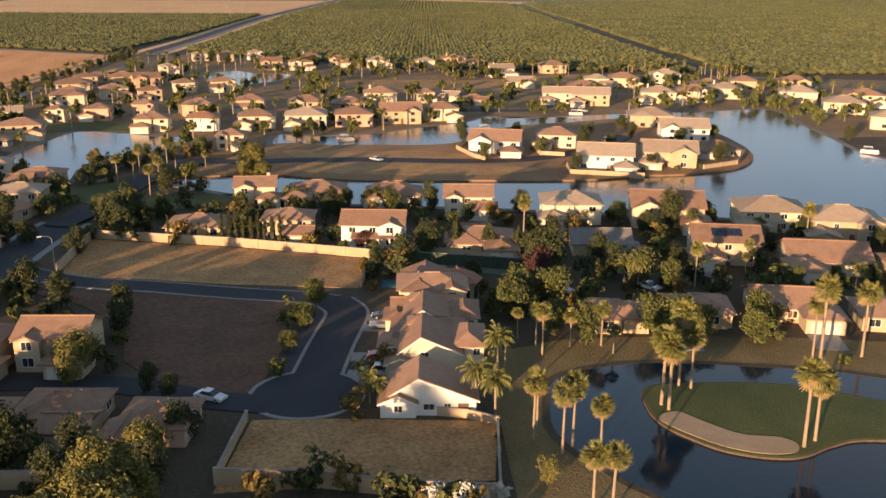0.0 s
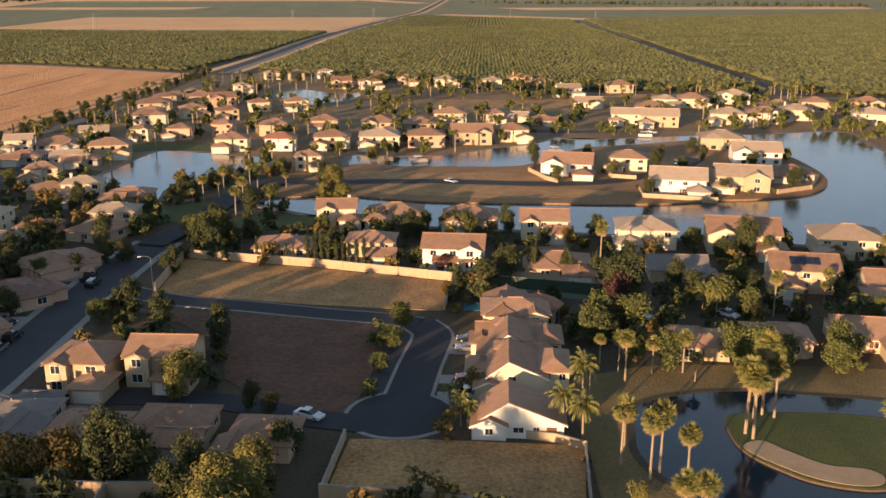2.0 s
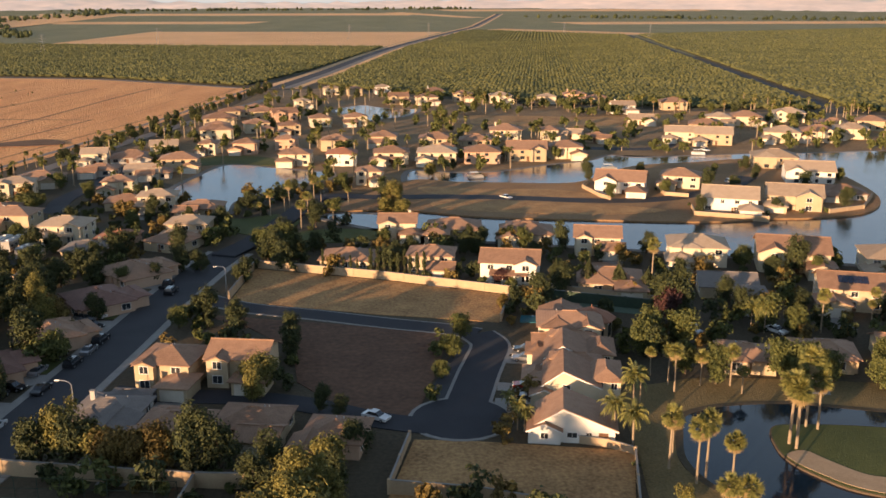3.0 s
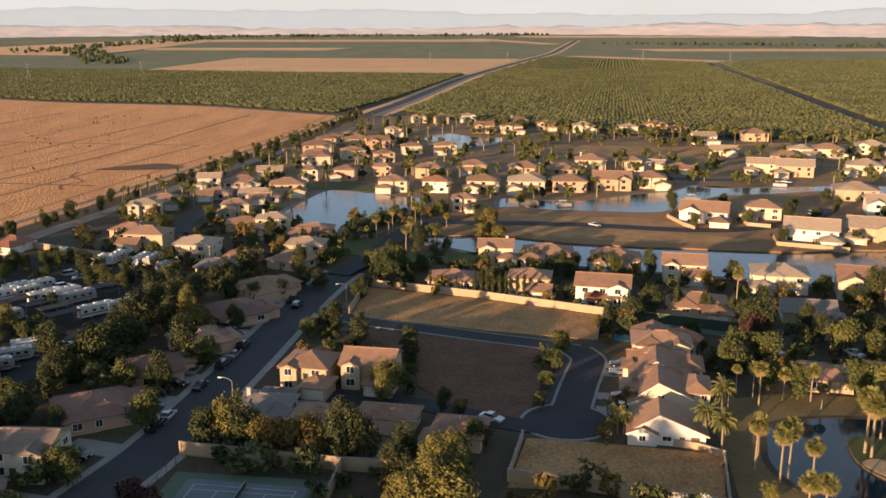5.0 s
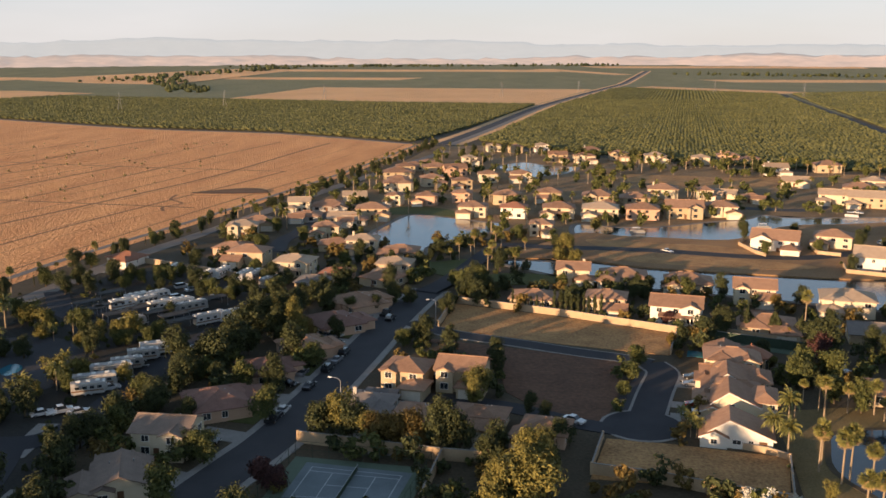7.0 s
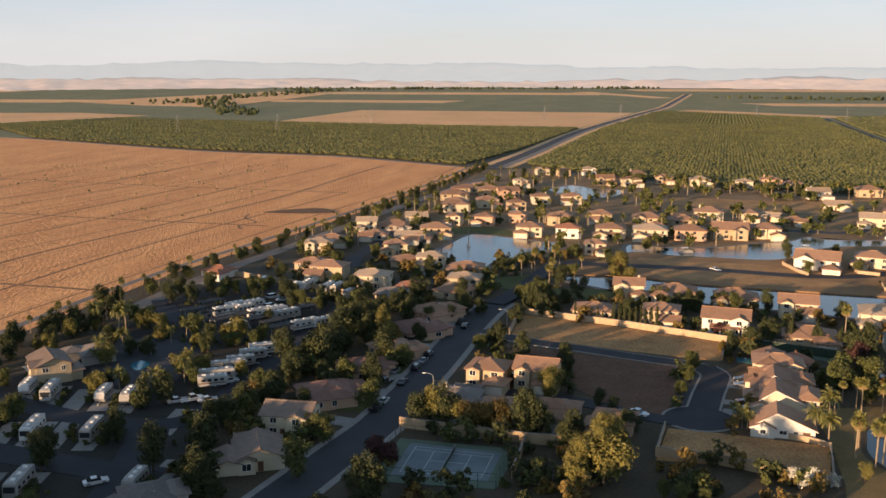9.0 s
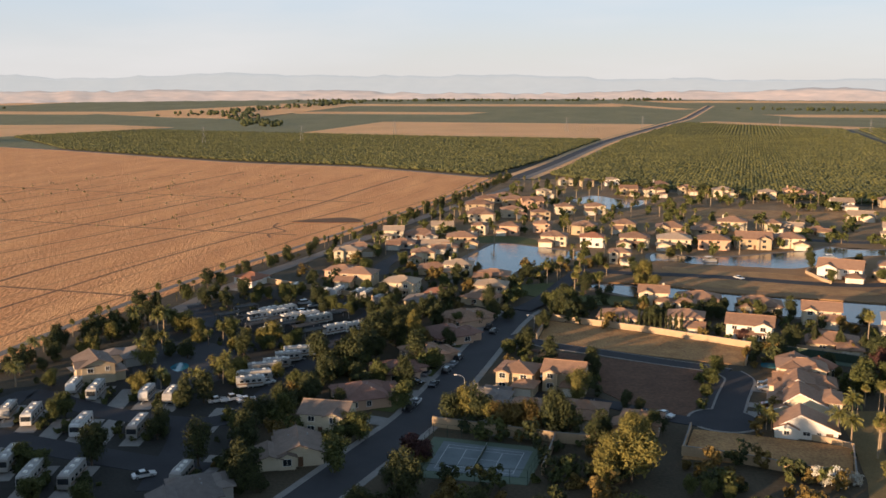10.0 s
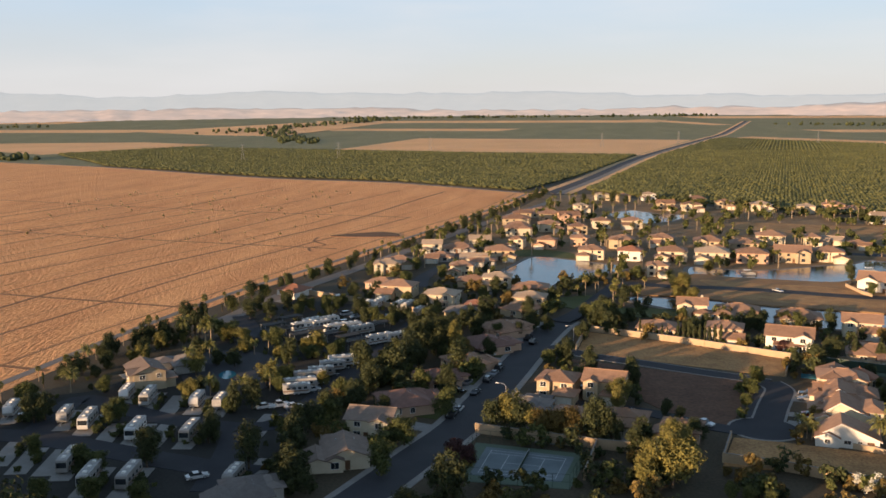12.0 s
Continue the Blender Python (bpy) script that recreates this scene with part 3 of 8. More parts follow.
def nested_house(x, y, rot, floors, wall, roof, label, s=1.0):
    """A house whose street front steps up in uneven gables."""
    ob = thing("house", at(x, y, rot, 0, s), label, "house", "houses")
    if floors == 1:
        lean_block(ob, 0, -7, 1.5, 13.0, -2.2, 3.3, 6.1, 2.7, wall, roof)
        lean_block(ob, -5.2, -7.9, -1, 5.4, -5.2, 2.5, 3.7, 2.5, wall, roof, 0.4, ("side_wing", "side_roof"))
        opening(ob, "window", (0, -2.75, 13, 8.5), "s", -0.6, 1.0, 1.6, 0.9)
        opening(ob, "window", (0, -2.75, 13, 8.5), "s", 2.2, 1.1, 0.9, 0.9)
        opening(ob, "door", (0, -2.75, 13, 8.5), "s", 4.6, 0.05, 1.6, 2.0)
        opening(ob, "window", (-5.2, -4.45, 5.4, 6.9), "s", 0, 1.0, 1.2, 1.0)
        opening(ob, "window", (0, -2.75, 13, 8.5), "w", 3.0, 1.0, 1.4, 1.0)
    else:
        lean_block(ob, -0.6, -6, 5, 10.0, -2.2, 4.9, 7.4, 4.6, wall, roof)
        lean_block(ob, -5.6, -7.0, 2, 5.0, -5.6, 3.0, 4.1, 3.0, wall, roof, 0.4, ("side_wing", "side_roof"))
        part("east_wing", Geo().box(3.2, 8.4, -4.2, 5.6, -0.3, 5.2), WALLS[wall], ob)
        r = part("east_roof", roof_mesh(5.2, 9.8, 1.5, "hip"), ROOFS[roof], ob)
        r.location = (5.8, 0.7, 5.2)
        part("garage", Geo().box(-9.6, -5.4, 1.0, 7.6, -0.3, 2.8), WALLS[wall], ob)
        r = part("garage_roof", roof_mesh(4.2, 6.6, 1.1, "hip"), ROOFS[roof], ob)
        r.location = (-7.5, 4.3, 2.8)
        opening(ob, "garage_door", (-7.5, 4.3, 4.2, 6.6), "w", 0, 0.02, 4.6, 2.2)
        part("dormer", Geo().box(-4.6, -1.4, 3.2, 6.6, 4.6, 6.3), WALLS[wall], ob)
        r = part("dormer_roof", roof_mesh(3.2, 3.4, 0.9, "hip", 0.4), ROOFS[roof], ob)
        r.location = (-3.0, 4.9, 6.3)
        part("back_wing", Geo().box(-5.0, 5.0, 4.0, 9.0, -0.3, 4.9), WALLS[wall], ob)
        r = part("back_roof", roof_mesh(10.0, 5.6, 1.5, "hip"), ROOFS[roof], ob)
        r.location = (0, 6.4, 4.95)
        for u, z in ((-1.2, 3.5), (1.4, 3.5), (0.5, 1.0)):
            opening(ob, "window", (5.8, 0.7, 5.2, 9.8), "s", u, z, 1.1, 1.2)
        opening(ob, "window", (-0.6, -0.5, 10, 11), "s", -1.0, 3.6, 1.4, 1.1)
        opening(ob, "door", (-0.6, -0.5, 10, 11), "s", 2.0, 0.05, 1.1, 2.1)
        for u in (-3, 0, 3):
            opening(ob, "window", (5.8, 0.7, 5.2, 9.8), "e", u, 3.4, 1.1, 1.2)
    return ob


def pavilion(x, y, rot):
    """An eight-sided room under a red tile roof, with tall windows."""
    ob = thing("house", at(x, y, rot), "small eight-sided garden house with a red tile roof", "house", "houses")
    ring = lambda r, z: [(r * math.cos(k * 0.7854 + 0.39), r * math.sin(k * 0.7854 + 0.39), z) for k in range(8)]
    quads = [(k, (k + 1) % 8, 8 + (k + 1) % 8, 8 + k) for k in range(8)]
    part("wall", Geo().add(ring(4.2, -0.3) + ring(4.2, 4.2), quads + [tuple(range(7, -1, -1)), tuple(range(8, 16))]), WALLS["tan"], ob)
    part("roof", Geo().add(ring(5.0, 4.1) + ring(0.2, 6.2) + ring(5.0, 3.9), quads + [(16 + i, i, (i + 1) % 8, 16 + (i + 1) % 8) for i in range(8)] + [tuple(range(8, 16)), tuple(range(23, 15, -1))]), ROOFS["red"], ob)
    part("finial", Geo().tube([(0, 0, 6.1), (0, 0, 6.7)], [0.12, 0.04], 6), ROOFS["red"], ob)
    for k in range(8):
        m = pose(0, 0, 0, 0, 0, k * 45)
        part("window", Geo().box(-0.9, 0.9, -3.98, -3.86, 0.5, 3.2, m), M["glass"], ob)
        part("window_frame", Geo().box(-1.02, 1.02, -3.95, -3.87, 3.2, 3.34, m), M["trim"], ob)
    return ob


# ---- plants ----
def crown_geo(rng, rx, ry, rz, cz, clumps, leaves, size, droop=0.0, flat=0.0):
    """Leaves as small bent quads, gathered in clumps over an uneven crown."""
    g = Geo()
    centres = []
    lobes = [Vector((rng.uniform(-0.55, 0.55), rng.uniform(-0.55, 0.55), k)) for k in (-0.55, -0.3, 0.0, 0.15, 0.5, 0.62)]
    for _ in range(clumps):
        while True:
            p = Vector((rng.uniform(-1, 1), rng.uniform(-1, 1), rng.uniform(-1, 1)))
            if 0.35 < p.length < 1.0:
                break
        p = lobes[rng.randrange(len(lobes))] + p * 0.62
        p = p * min(1.0, 1.05 / max(p.length, 0.01))
        centres.append(Vector((p.x * rx, p.y * ry, cz + p.z * rz)))
    for c in centres:
        rad = rng.uniform(0.30, 0.54) * min(rx, (rx + rz) / 2)
        for _ in range(leaves):
            d = Vector((rng.gauss(0, 1), rng.gauss(0, 1), rng.gauss(0, 0.8))).normalized()
            p = c + d * rad * rng.uniform(0.3, 1.12)
            nrm = (d + Vector((rng.uniform(-0.5, 0.5), rng.uniform(-0.5, 0.5), rng.uniform(0.1, 0.7)))).normalized()
            q = nrm.to_track_quat("Z", "Y")
            s = size * rng.uniform(0.6, 1.3)
            w = rng.uniform(0, 6.28)
            ux, uy = q @ Vector((math.cos(w), math.sin(w), 0)), q @ Vector((-math.sin(w), math.cos(w), 0))
            g.add([p - ux * s, p - uy * s * 0.6 + nrm * s * 0.25, p + ux * s - nrm * s * 0.2, p + uy * s * 0.6 + nrm * s * 0.25], [(0, 1, 2, 3)])
    return g, centres


def tree_proto(seed, leaf, tall, wide, low=0.25, clumps=64, leaves=46, size=0.30, conic=False, label="", cat="tree", hide=True):
    rng = random.Random(seed)
    ob = thing(cat.replace(" ", "_"), at(0, 0), label, cat, cat.split()[0] + " planting")
    base = tall * low
    rz, cz = (tall - base) / 2, base + (tall - base) / 2
    g, centres = crown_geo(rng, wide / 2, wide / 2, rz, cz, clumps, leaves, size)
    if conic:
        for i, (x, y, z) in enumerate(g.v):
            k = max(0.12, 1.25 * (1 - (z - base) / (tall - base)))
            g.v[i] = (x * k, y * k, z)
    t = Geo()
    bend_x, bend_y = rng.uniform(-0.4, 0.4), rng.uniform(-0.4, 0.4)
    r = 0.03 * tall ** 0.9 + 0.05
    top = (bend_x, bend_y, base + rz * 0.9)
    t.tube([(0, 0, -0.3), (bend_x * 0.3, bend_y * 0.3, base * 0.6), (bend_x * 0.7, bend_y * 0.7, base + rz * 0.3), top], [r * 1.25, r, r * 0.8, r * 0.4], 7)
    for c in centres[:7]:
        s = Vector((bend_x * 0.5, bend_y * 0.5, base * rng.uniform(0.7, 1.1)))
        mid = s.lerp(c, 0.5) + Vector((0, 0, 0.25))
        t.tube([s, mid, c], [r * 0.5, r * 0.32, r * 0.12], 5)
    part("trunk", t, M["bark"], ob, "", True)
    part("crown", g, LEAVES[leaf], ob)
    return ob


def palm_proto(seed, tall, feather=False, label=""):
    """A tall fan palm with a skirt of dead fronds, or an arching feather palm."""
    rng = random.Random(seed)
    ob = thing("palm_tree", at(0, 0), label, "palm tree", "palms")
    lean = rng.uniform(-0.03, 0.03) * tall, rng.uniform(-0.03, 0.03) * tall
    pts = [(lean[0] * k * k, lean[1] * k * k, -0.3 + tall * k) for k in (0, 0.05, 0.3, 0.6, 0.85, 1.0)]
    r = 0.2
    part("trunk", Geo().tube(pts, [r * 1.5, r * 1.1, r, r * 0.9, r * 0.85, r * 0.8], 8), M["palmbark"], ob, "", True)
    top = Vector(pts[-1])
    g, dead = Geo(), Geo()

    def fan(geo, az, el, stem, span):
        d = Vector((math.cos(az) * math.cos(el), math.sin(az) * math.cos(el), math.sin(el)))
        sidev = Vector((-math.sin(az), math.cos(az), 0))
        up = d.cross(sidev)
        c = top + d * stem
        pts_ = [top, top + Vector((0, 0, 0.05)) + sidev * 0.05, c + sidev * 0.04, c - sidev * 0.04]
        geo.add(pts_, [(0, 1, 2, 3)])
        for k in range(-4, 5):
            w = k * 0.30
            e = c + (d * math.cos(w) + sidev * math.sin(w)) * span * rng.uniform(0.8, 1.1) + Vector((0, 0, -0.25 * span * abs(math.cos(el)) - 0.05 * abs(k)))
            n_ = (sidev * math.cos(w) - d * math.sin(w)) * 0.11
            mid = (c + e) / 2 - up * 0.08
            geo.add([c, mid - n_, e, mid + n_], [(0, 1, 2, 3)])

    def plume(geo, az, el, long):
        prev, d = top, Vector((math.cos(az) * math.cos(el), math.sin(az) * math.cos(el), math.sin(el)))
        sidev = Vector((-math.sin(az), math.cos(az), 0))
        for k in range(7):
            nxt = prev + d * long / 7
            for s in (-1, 1):
                tip = nxt + sidev * s * (0.75 - 0.07 * k) + d * 0.25 - Vector((0, 0, 0.35))
                geo.add([prev, nxt, tip], [(0, 1, 2)])
            prev = nxt
            d = (d + Vector((0, 0, -0.22))).normalized()

    if feather:
        for k in range(44):
            plume(g, rng.uniform(0, 6.28), rng.uniform(-0.2, 1.3), rng.uniform(2.4, 3.4))
    else:
        for k in range(54):
            fan(g, rng.uniform(0, 6.28), math.asin(rng.uniform(-0.45, 1.0)), rng.uniform(0.7, 1.15), rng.uniform(0.9, 1.2))
        for k in range(34):
            fan(dead, rng.uniform(0, 6.28), rng.uniform(-1.3, -0.4), rng.uniform(0.4, 0.8), rng.uniform(0.9, 1.4))
        part("dead_skirt", dead, M["skirt"], ob, "hanging dry brown fronds")
    part("crown", g, M["frond"], ob)
    return ob


TREE = {
    "round": [tree_proto(11, "green", 7.5, 6.5, label="leafy green garden tree with a rounded crown"), tree_proto(12, "green", 6.5, 6.0, label="leafy green garden tree with a rounded crown")],
    "dark": [tree_proto(21, "dark", 9.5, 6.6, 0.14, label="large dark green evergreen tree"), tree_proto(22, "dark", 7.6, 5.6, 0.12, label="large dark green evergreen tree")],
    "lime": [tree_proto(31, "lime", 8.0, 6.5, 0.2, label="yellow-green tree catching evening sun"), tree_proto(32, "lime", 6.5, 5.0, 0.2, label="yellow-green tree catching evening sun")],
    "plum": [tree_proto(41, "plum", 5.5, 4.5, 0.25, label="purple-leaved plum tree in a yard")],
    "rust": [tree_proto(51, "rust", 7.0, 5.5, 0.2, label="rusty olive-brown garden tree")],
    "cypress": [tree_proto(61, "dark", 8.2, 1.3, 0.03, 60, 30, 0.17, label="slim upright Italian cypress", cat="cypress tree")],
    "cone": [tree_proto(71, "dark", 6.5, 4.6, 0.08, 46, 30, 0.34, True, label="conical conifer by a house", cat="conifer")],
    "bush": [tree_proto(81, "green", 2.0, 2.6, 0.05, 18, 26, 0.22, label="rounded green shrub in a planting bed", cat="shrub"), tree_proto(82, "dark", 1.7, 2.4, 0.05, 18, 26, 0.22, label="dark green shrub in a planting bed", cat="shrub")],
    "bloom": [tree_proto(91, "bloom", 3.2, 4.0, 0.05, 24, 30, 0.25, label="white-flowering shrub by a wall", cat="shrub")],
    "poplar": [tree_proto(95, "lime", 13.5, 6.4, 0.06, 110, 56, 0.27, label="big yellow-green tree with an uneven crown")],
    "fan": [palm_proto(101, 8.8, label="tall fan palm with a shaggy skirt"), palm_proto(102, 7.8, label="tall fan palm with a shaggy skirt")],
    "queen": [palm_proto(103, 6.5, True, "feather-leaved palm beside a house")],
}
USED = set()


def plant(kind, x, y, s=1.0, rot=None, z=0.0):
    rng = random.Random(int(x * 73 + y * 131))
    proto = rng.choice(TREE[kind])
    rot = rng.uniform(0, 360) if rot is None else rot
    if proto.name not in USED:
        USED.add(proto.name)
        proto.matrix_world = at(x, y, rot, z, s)
        return proto
    c = copy_thing(proto, Matrix.Identity(4))
    c.matrix_world = at(x, y, rot, z, s * rng.uniform(0.9, 1.08)) @ Matrix.Diagonal((1.0, rng.uniform(0.85, 1.1), rng.uniform(0.9, 1.25), 1.0))
    return c


# ---- vehicles ----
def wheel(ob, x, y, r, w=0.22):
    t = part("wheel", Geo().tube([(x, y - w / 2, r), (x, y + w / 2, r)], [r, r], 12), M["tyre"], ob, "black rubber tyre")
    part("rim", Geo().tube([(x, y - w / 2 - 0.02, r), (x, y + w / 2 + 0.02, r)], [r * 0.55, r * 0.55], 8), M["steel"], t)


def profile(g, pts, y0, y1, inset=0.0):
    """A side outline, swept across the body."""
    n = len(pts)
    zmax = max(p[1] for p in pts)
    v = [(x, y0 + (inset if z > zmax - 0.15 else 0), z) for x, z in pts] + [(x, y1 - (inset if z > zmax - 0.15 else 0), z) for x, z in pts]
    return g.add(v, [tuple(range(n)), tuple(range(2 * n - 1, n - 1, -1))] + [(i, i + n, (i + 1) % n + n, (i + 1) % n) for i in range(n)])


def car_proto(kind, colour):
    names = {"car": "%s parked saloon car", "suv": "%s parked sport utility car", "pickup": "%s parked pickup truck"}
    ob = thing(kind if kind != "suv" else "car", at(0, 0), names[kind] % colour, "car" if kind != "pickup" else "pickup truck", "parked cars")
    body, cab = Geo(), Geo()
    if kind == "car":
        profile(body, [(-2.3, 0.3), (2.3, 0.3), (2.35, 0.7), (1.2, 0.92), (-1.5, 0.98), (-2.3, 0.85)], -0.9, 0.9)
        profile(cab, [(-1.6, 0.95), (1.1, 0.92), (0.35, 1.42), (-0.9, 1.45)], -0.8, 0.8, 0.14)
    elif kind == "suv":
        profile(body, [(-2.35, 0.35), (2.35, 0.35), (2.4, 0.95), (1.25, 1.1), (-2.35, 1.12)], -0.97, 0.97)
        profile(cab, [(-2.3, 1.1), (1.2, 1.08), (0.55, 1.75), (-2.1, 1.78)], -0.88, 0.88, 0.12)
    else:
        profile(body, [(-2.8, 0.45), (2.7, 0.45), (2.75, 1.0), (1.5, 1.15), (-0.6, 1.15), (-0.6, 0.75), (-2.7, 0.75), (-2.7, 1.15), (-2.8, 1.15)], -0.98, 0.98)
        profile(cab, [(-0.6, 1.13), (1.5, 1.13), (0.8, 1.82), (-0.5, 1.85)], -0.88, 0.88, 0.12)
    part("body", body, CARS[colour], ob)
    part("cabin", cab, M["glass"], ob, "dark tinted glass")
    zt = max(p[2] for p in cab.v)
    xs = [p[0] for p in cab.v if p[2] > zt - 0.06]
    part("roof", Geo().box(min(xs) + 0.05, max(xs) - 0.05, -0.68, 0.68, zt - 0.02, zt + 0.04), CARS[colour], ob)
    r = 0.33 if kind == "car" else 0.38
    for x in (-1.45, 1.45):
        for y in (-0.85, 0.85):
            wheel(ob, x, y, r)
    for y in (-0.65, 0.65):
        part("headlight", Geo().box(2.28, 2.42 if kind != "pickup" else 2.78, y - 0.2, y + 0.2, 0.62, 0.78), M["trim"], ob)
    return ob


def rv_proto(kind):
    if kind == "motorhome":
        ob = thing("motorhome", at(0, 0), "white motorhome with brown stripes on a concrete pad", "motorhome", "parked motorhomes")
        L = 9.4
        g = Geo()
        profile(g, [(-L / 2, 0.6), (L / 2, 0.6), (L / 2 + 0.05, 1.4), (L / 2 - 0.25, 3.1), (L / 2 - 0.6, 3.3), (-L / 2, 3.3)], -1.25, 1.25, 0.12)
        part("body", g, M["rvwhite"], ob)
        part("windscreen", Geo().box(L / 2 - 0.18, L / 2 + 0.06, -1.05, 1.05, 1.6, 2.7), M["glass"], ob)
        s = 0
    else:
        ob = thing("travel_trailer", at(0, 0), "white travel trailer parked on a gravel pad", "trailer", "parked trailers")
        L = 7.6
        g = Geo()
        profile(g, [(-L / 2, 0.55), (L / 2 - 0.8, 0.55), (L / 2, 1.5), (L / 2 - 0.4, 2.9), (L / 2 - 0.9, 3.1), (-L / 2, 3.1)], -1.2, 1.2, 0.12)
        part("body", g, M["rvwhite"], ob)
        part("hitch", Geo().box(L / 2 - 0.8, L / 2 + 1.1, -0.12, 0.12, 0.5, 0.65), M["steel"], ob)
        for y in (-0.1, 0.1):
            part("jack", Geo().box(L / 2 + 0.7, L / 2 + 0.8, y - 0.05, y + 0.05, 0, 0.55), M["steel"], ob)
    part("stripe", Geo().box(-L / 2 + 0.02, L / 2 - 0.9, -1.262, 1.262, 1.15, 1.45), M["stripe"], ob, "brown painted stripe")
    for k in range(4):
        x = -L / 2 + 1.3 + k * (L - 3) / 3
        for y in (-1.27, 1.23):
            part("window", Geo().box(x - 0.45, x + 0.45, y, y + 0.04, 1.75, 2.35), M["glass"], ob)
    zt = 3.3 if kind == "motorhome" else 3.1
    for k in range(3):
        x = -L / 2 + 1.6 + k * (L - 3.6) / 2
        part("roof_unit", Geo().box(x - 0.5, x + 0.5, -0.4, 0.4, zt - 0.01, zt + 0.28, None, 0.08), M["trim"], ob)
    part("roof_panel", Geo().box(-L / 2 + 0.15, L / 2 - 1.0, -1.05, 1.05, zt - 0.02, zt + 0.025), M["rvroof"], ob, "dusty grey roof panel")
    part("awning", Geo().tube([(-L / 2 + 1, -1.32, zt - 0.25), (L / 2 - 2, -1.32, zt - 0.25)], [0.09, 0.09], 6), M["garage"], ob)
    part("underbody", Geo().box(-L / 2 + 0.4, L / 2 - 0.9, -1.0, 1.0, 0.3, 0.62), M["tyre"], ob)
    for x in ((-L / 2 + 2.6, L / 2 - 2.2) if kind == "motorhome" else (-0.9, 0.3)):
        for y in (-1.0, 1.0):
            wheel(ob, x, y, 0.42, 0.3)
    return ob


def boat(x, y, rot):
    ob = thing("pontoon_boat", at(x, y, rot, 0.1), "white pontoon boat with a canopy on the lake", "boat", "boats")
    for s in (-0.9, 0.9):
        part("float", Geo().tube([(-3, s, 0.1), (2.6, s, 0.1), (3.1, s, 0.3)], [0.32, 0.32, 0.1], 8), M["steel"], ob)
    part("deck", Geo().box(-3, 2.8, -1.2, 1.2, 0.38, 0.5), M["rvwhite"], ob)
    part("rail", Geo().box(-3, 2.8, -1.25, -1.15, 0.5, 1.1).box(-3, 2.8, 1.15, 1.25, 0.5, 1.1), M["rvwhite"], ob)
    part("canopy", Geo().box(-2.2, 0.8, -1.2, 1.2, 2.3, 2.4, None, 0.1), M["trim"], ob)
    for px in (-2.0, 0.6):
        for py in (-1.1, 1.1):
            part("post", Geo().tube([(px, py, 0.5), (px, py, 2.32)], [0.04, 0.04], 5), M["steel"], ob)
    return ob


PROTO = {}


def vehicle(kind, x, y, rot, colour="white"):
    key = (kind, colour)
    if key not in PROTO:
        PROTO[key] = rv_proto(kind) if kind in ("motorhome", "trailer") else car_proto(kind, colour)
        PROTO[key].matrix_world = at(x, y, rot, 0.06)
        return PROTO[key]
    return copy_thing(PROTO[key], at(x, y, rot, 0.06))


def street_lamp(x, y, rot):
    ob = thing("street_lamp", at(x, y, rot), "grey street lamp with a curved arm beside the road", "street lamp", "street lamps")
    part("base", Geo().tube([(0, 0, -0.2), (0, 0, 0.35)], [0.2, 0.17], 8), M["concrete"], ob)
    part("pole", Geo().tube([(0, 0, 0.2), (0, 0, 6.6)], [0.1, 0.07], 8), M["steel"], ob)
    part("arm", Geo().tube([(0, 0, 6.5), (0.4, 0, 7.05), (1.2, 0, 7.3), (2.1, 0, 7.35)], [0.06, 0.055, 0.05, 0.05], 6), M["steel"], ob)
    part("lamp_head", Geo().box(1.9, 2.7, -0.15, 0.15, 7.25, 7.42, None, 0.04), M["trim"], ob)
    return ob


def wall_run(name, points, high, label, material="blockwall", thick=0.22):
    """A masonry garden wall with a capping and piers."""
    ob = thing(name, Matrix.Identity(4), label, "wall", "", "structure")
    g = Geo()
    for (x0, y0), (x1, y1) in zip(points, points[1:]):
        L = math.hypot(x1 - x0, y1 - y0)
        ang = math.degrees(math.atan2(y1 - y0, x1 - x0))
        m = pose(x0, y0, 0, 0, 0, ang)
        part("panel", Geo().box(0, L, -thick / 2, thick / 2, -0.3, high, m), M[material], ob)
        part("coping", Geo().box(-0.05, L + 0.05, -thick / 2 - 0.05, thick / 2 + 0.05, high, high + 0.09, m), M["concrete"], ob)
        n = max(1, int(L // 6))
        for k in range(n + 1):
            g_ = Geo().box(k * L / n - 0.22, k * L / n + 0.22, -0.22, 0.22, -0.3, high + 0.14, m)
            part("pier", g_, M[material], ob)
    return ob


# ---- the ground, one sheet to the horizon, and the land laid out on it ----
def ground_sheet():
    g = Geo()
    rows = (-1500, -300, 0, 60, 120, 200, 300, 450, 700, 1100, 1700, 2400, 3300, 4900)
    cols = (-4300, -2200, -1100, -550, -250, -120, -60, 0, 60, 120, 250, 550, 1100, 2200, 4300)
    for y in rows:
        for x in cols:
            g.v.append((x, y, relief(y)))
    n = len(cols)
    for k in range(len(rows) - 1):
        for i in range(n - 1):
            g.f.append((k * n + i, k * n + i + 1, (k + 1) * n + i + 1, (k + 1) * n + i))
    return tagged(new("ground", g.mesh("ground", M["earth"])), "dark planted earth and grass between the houses", "ground", "", "structure")


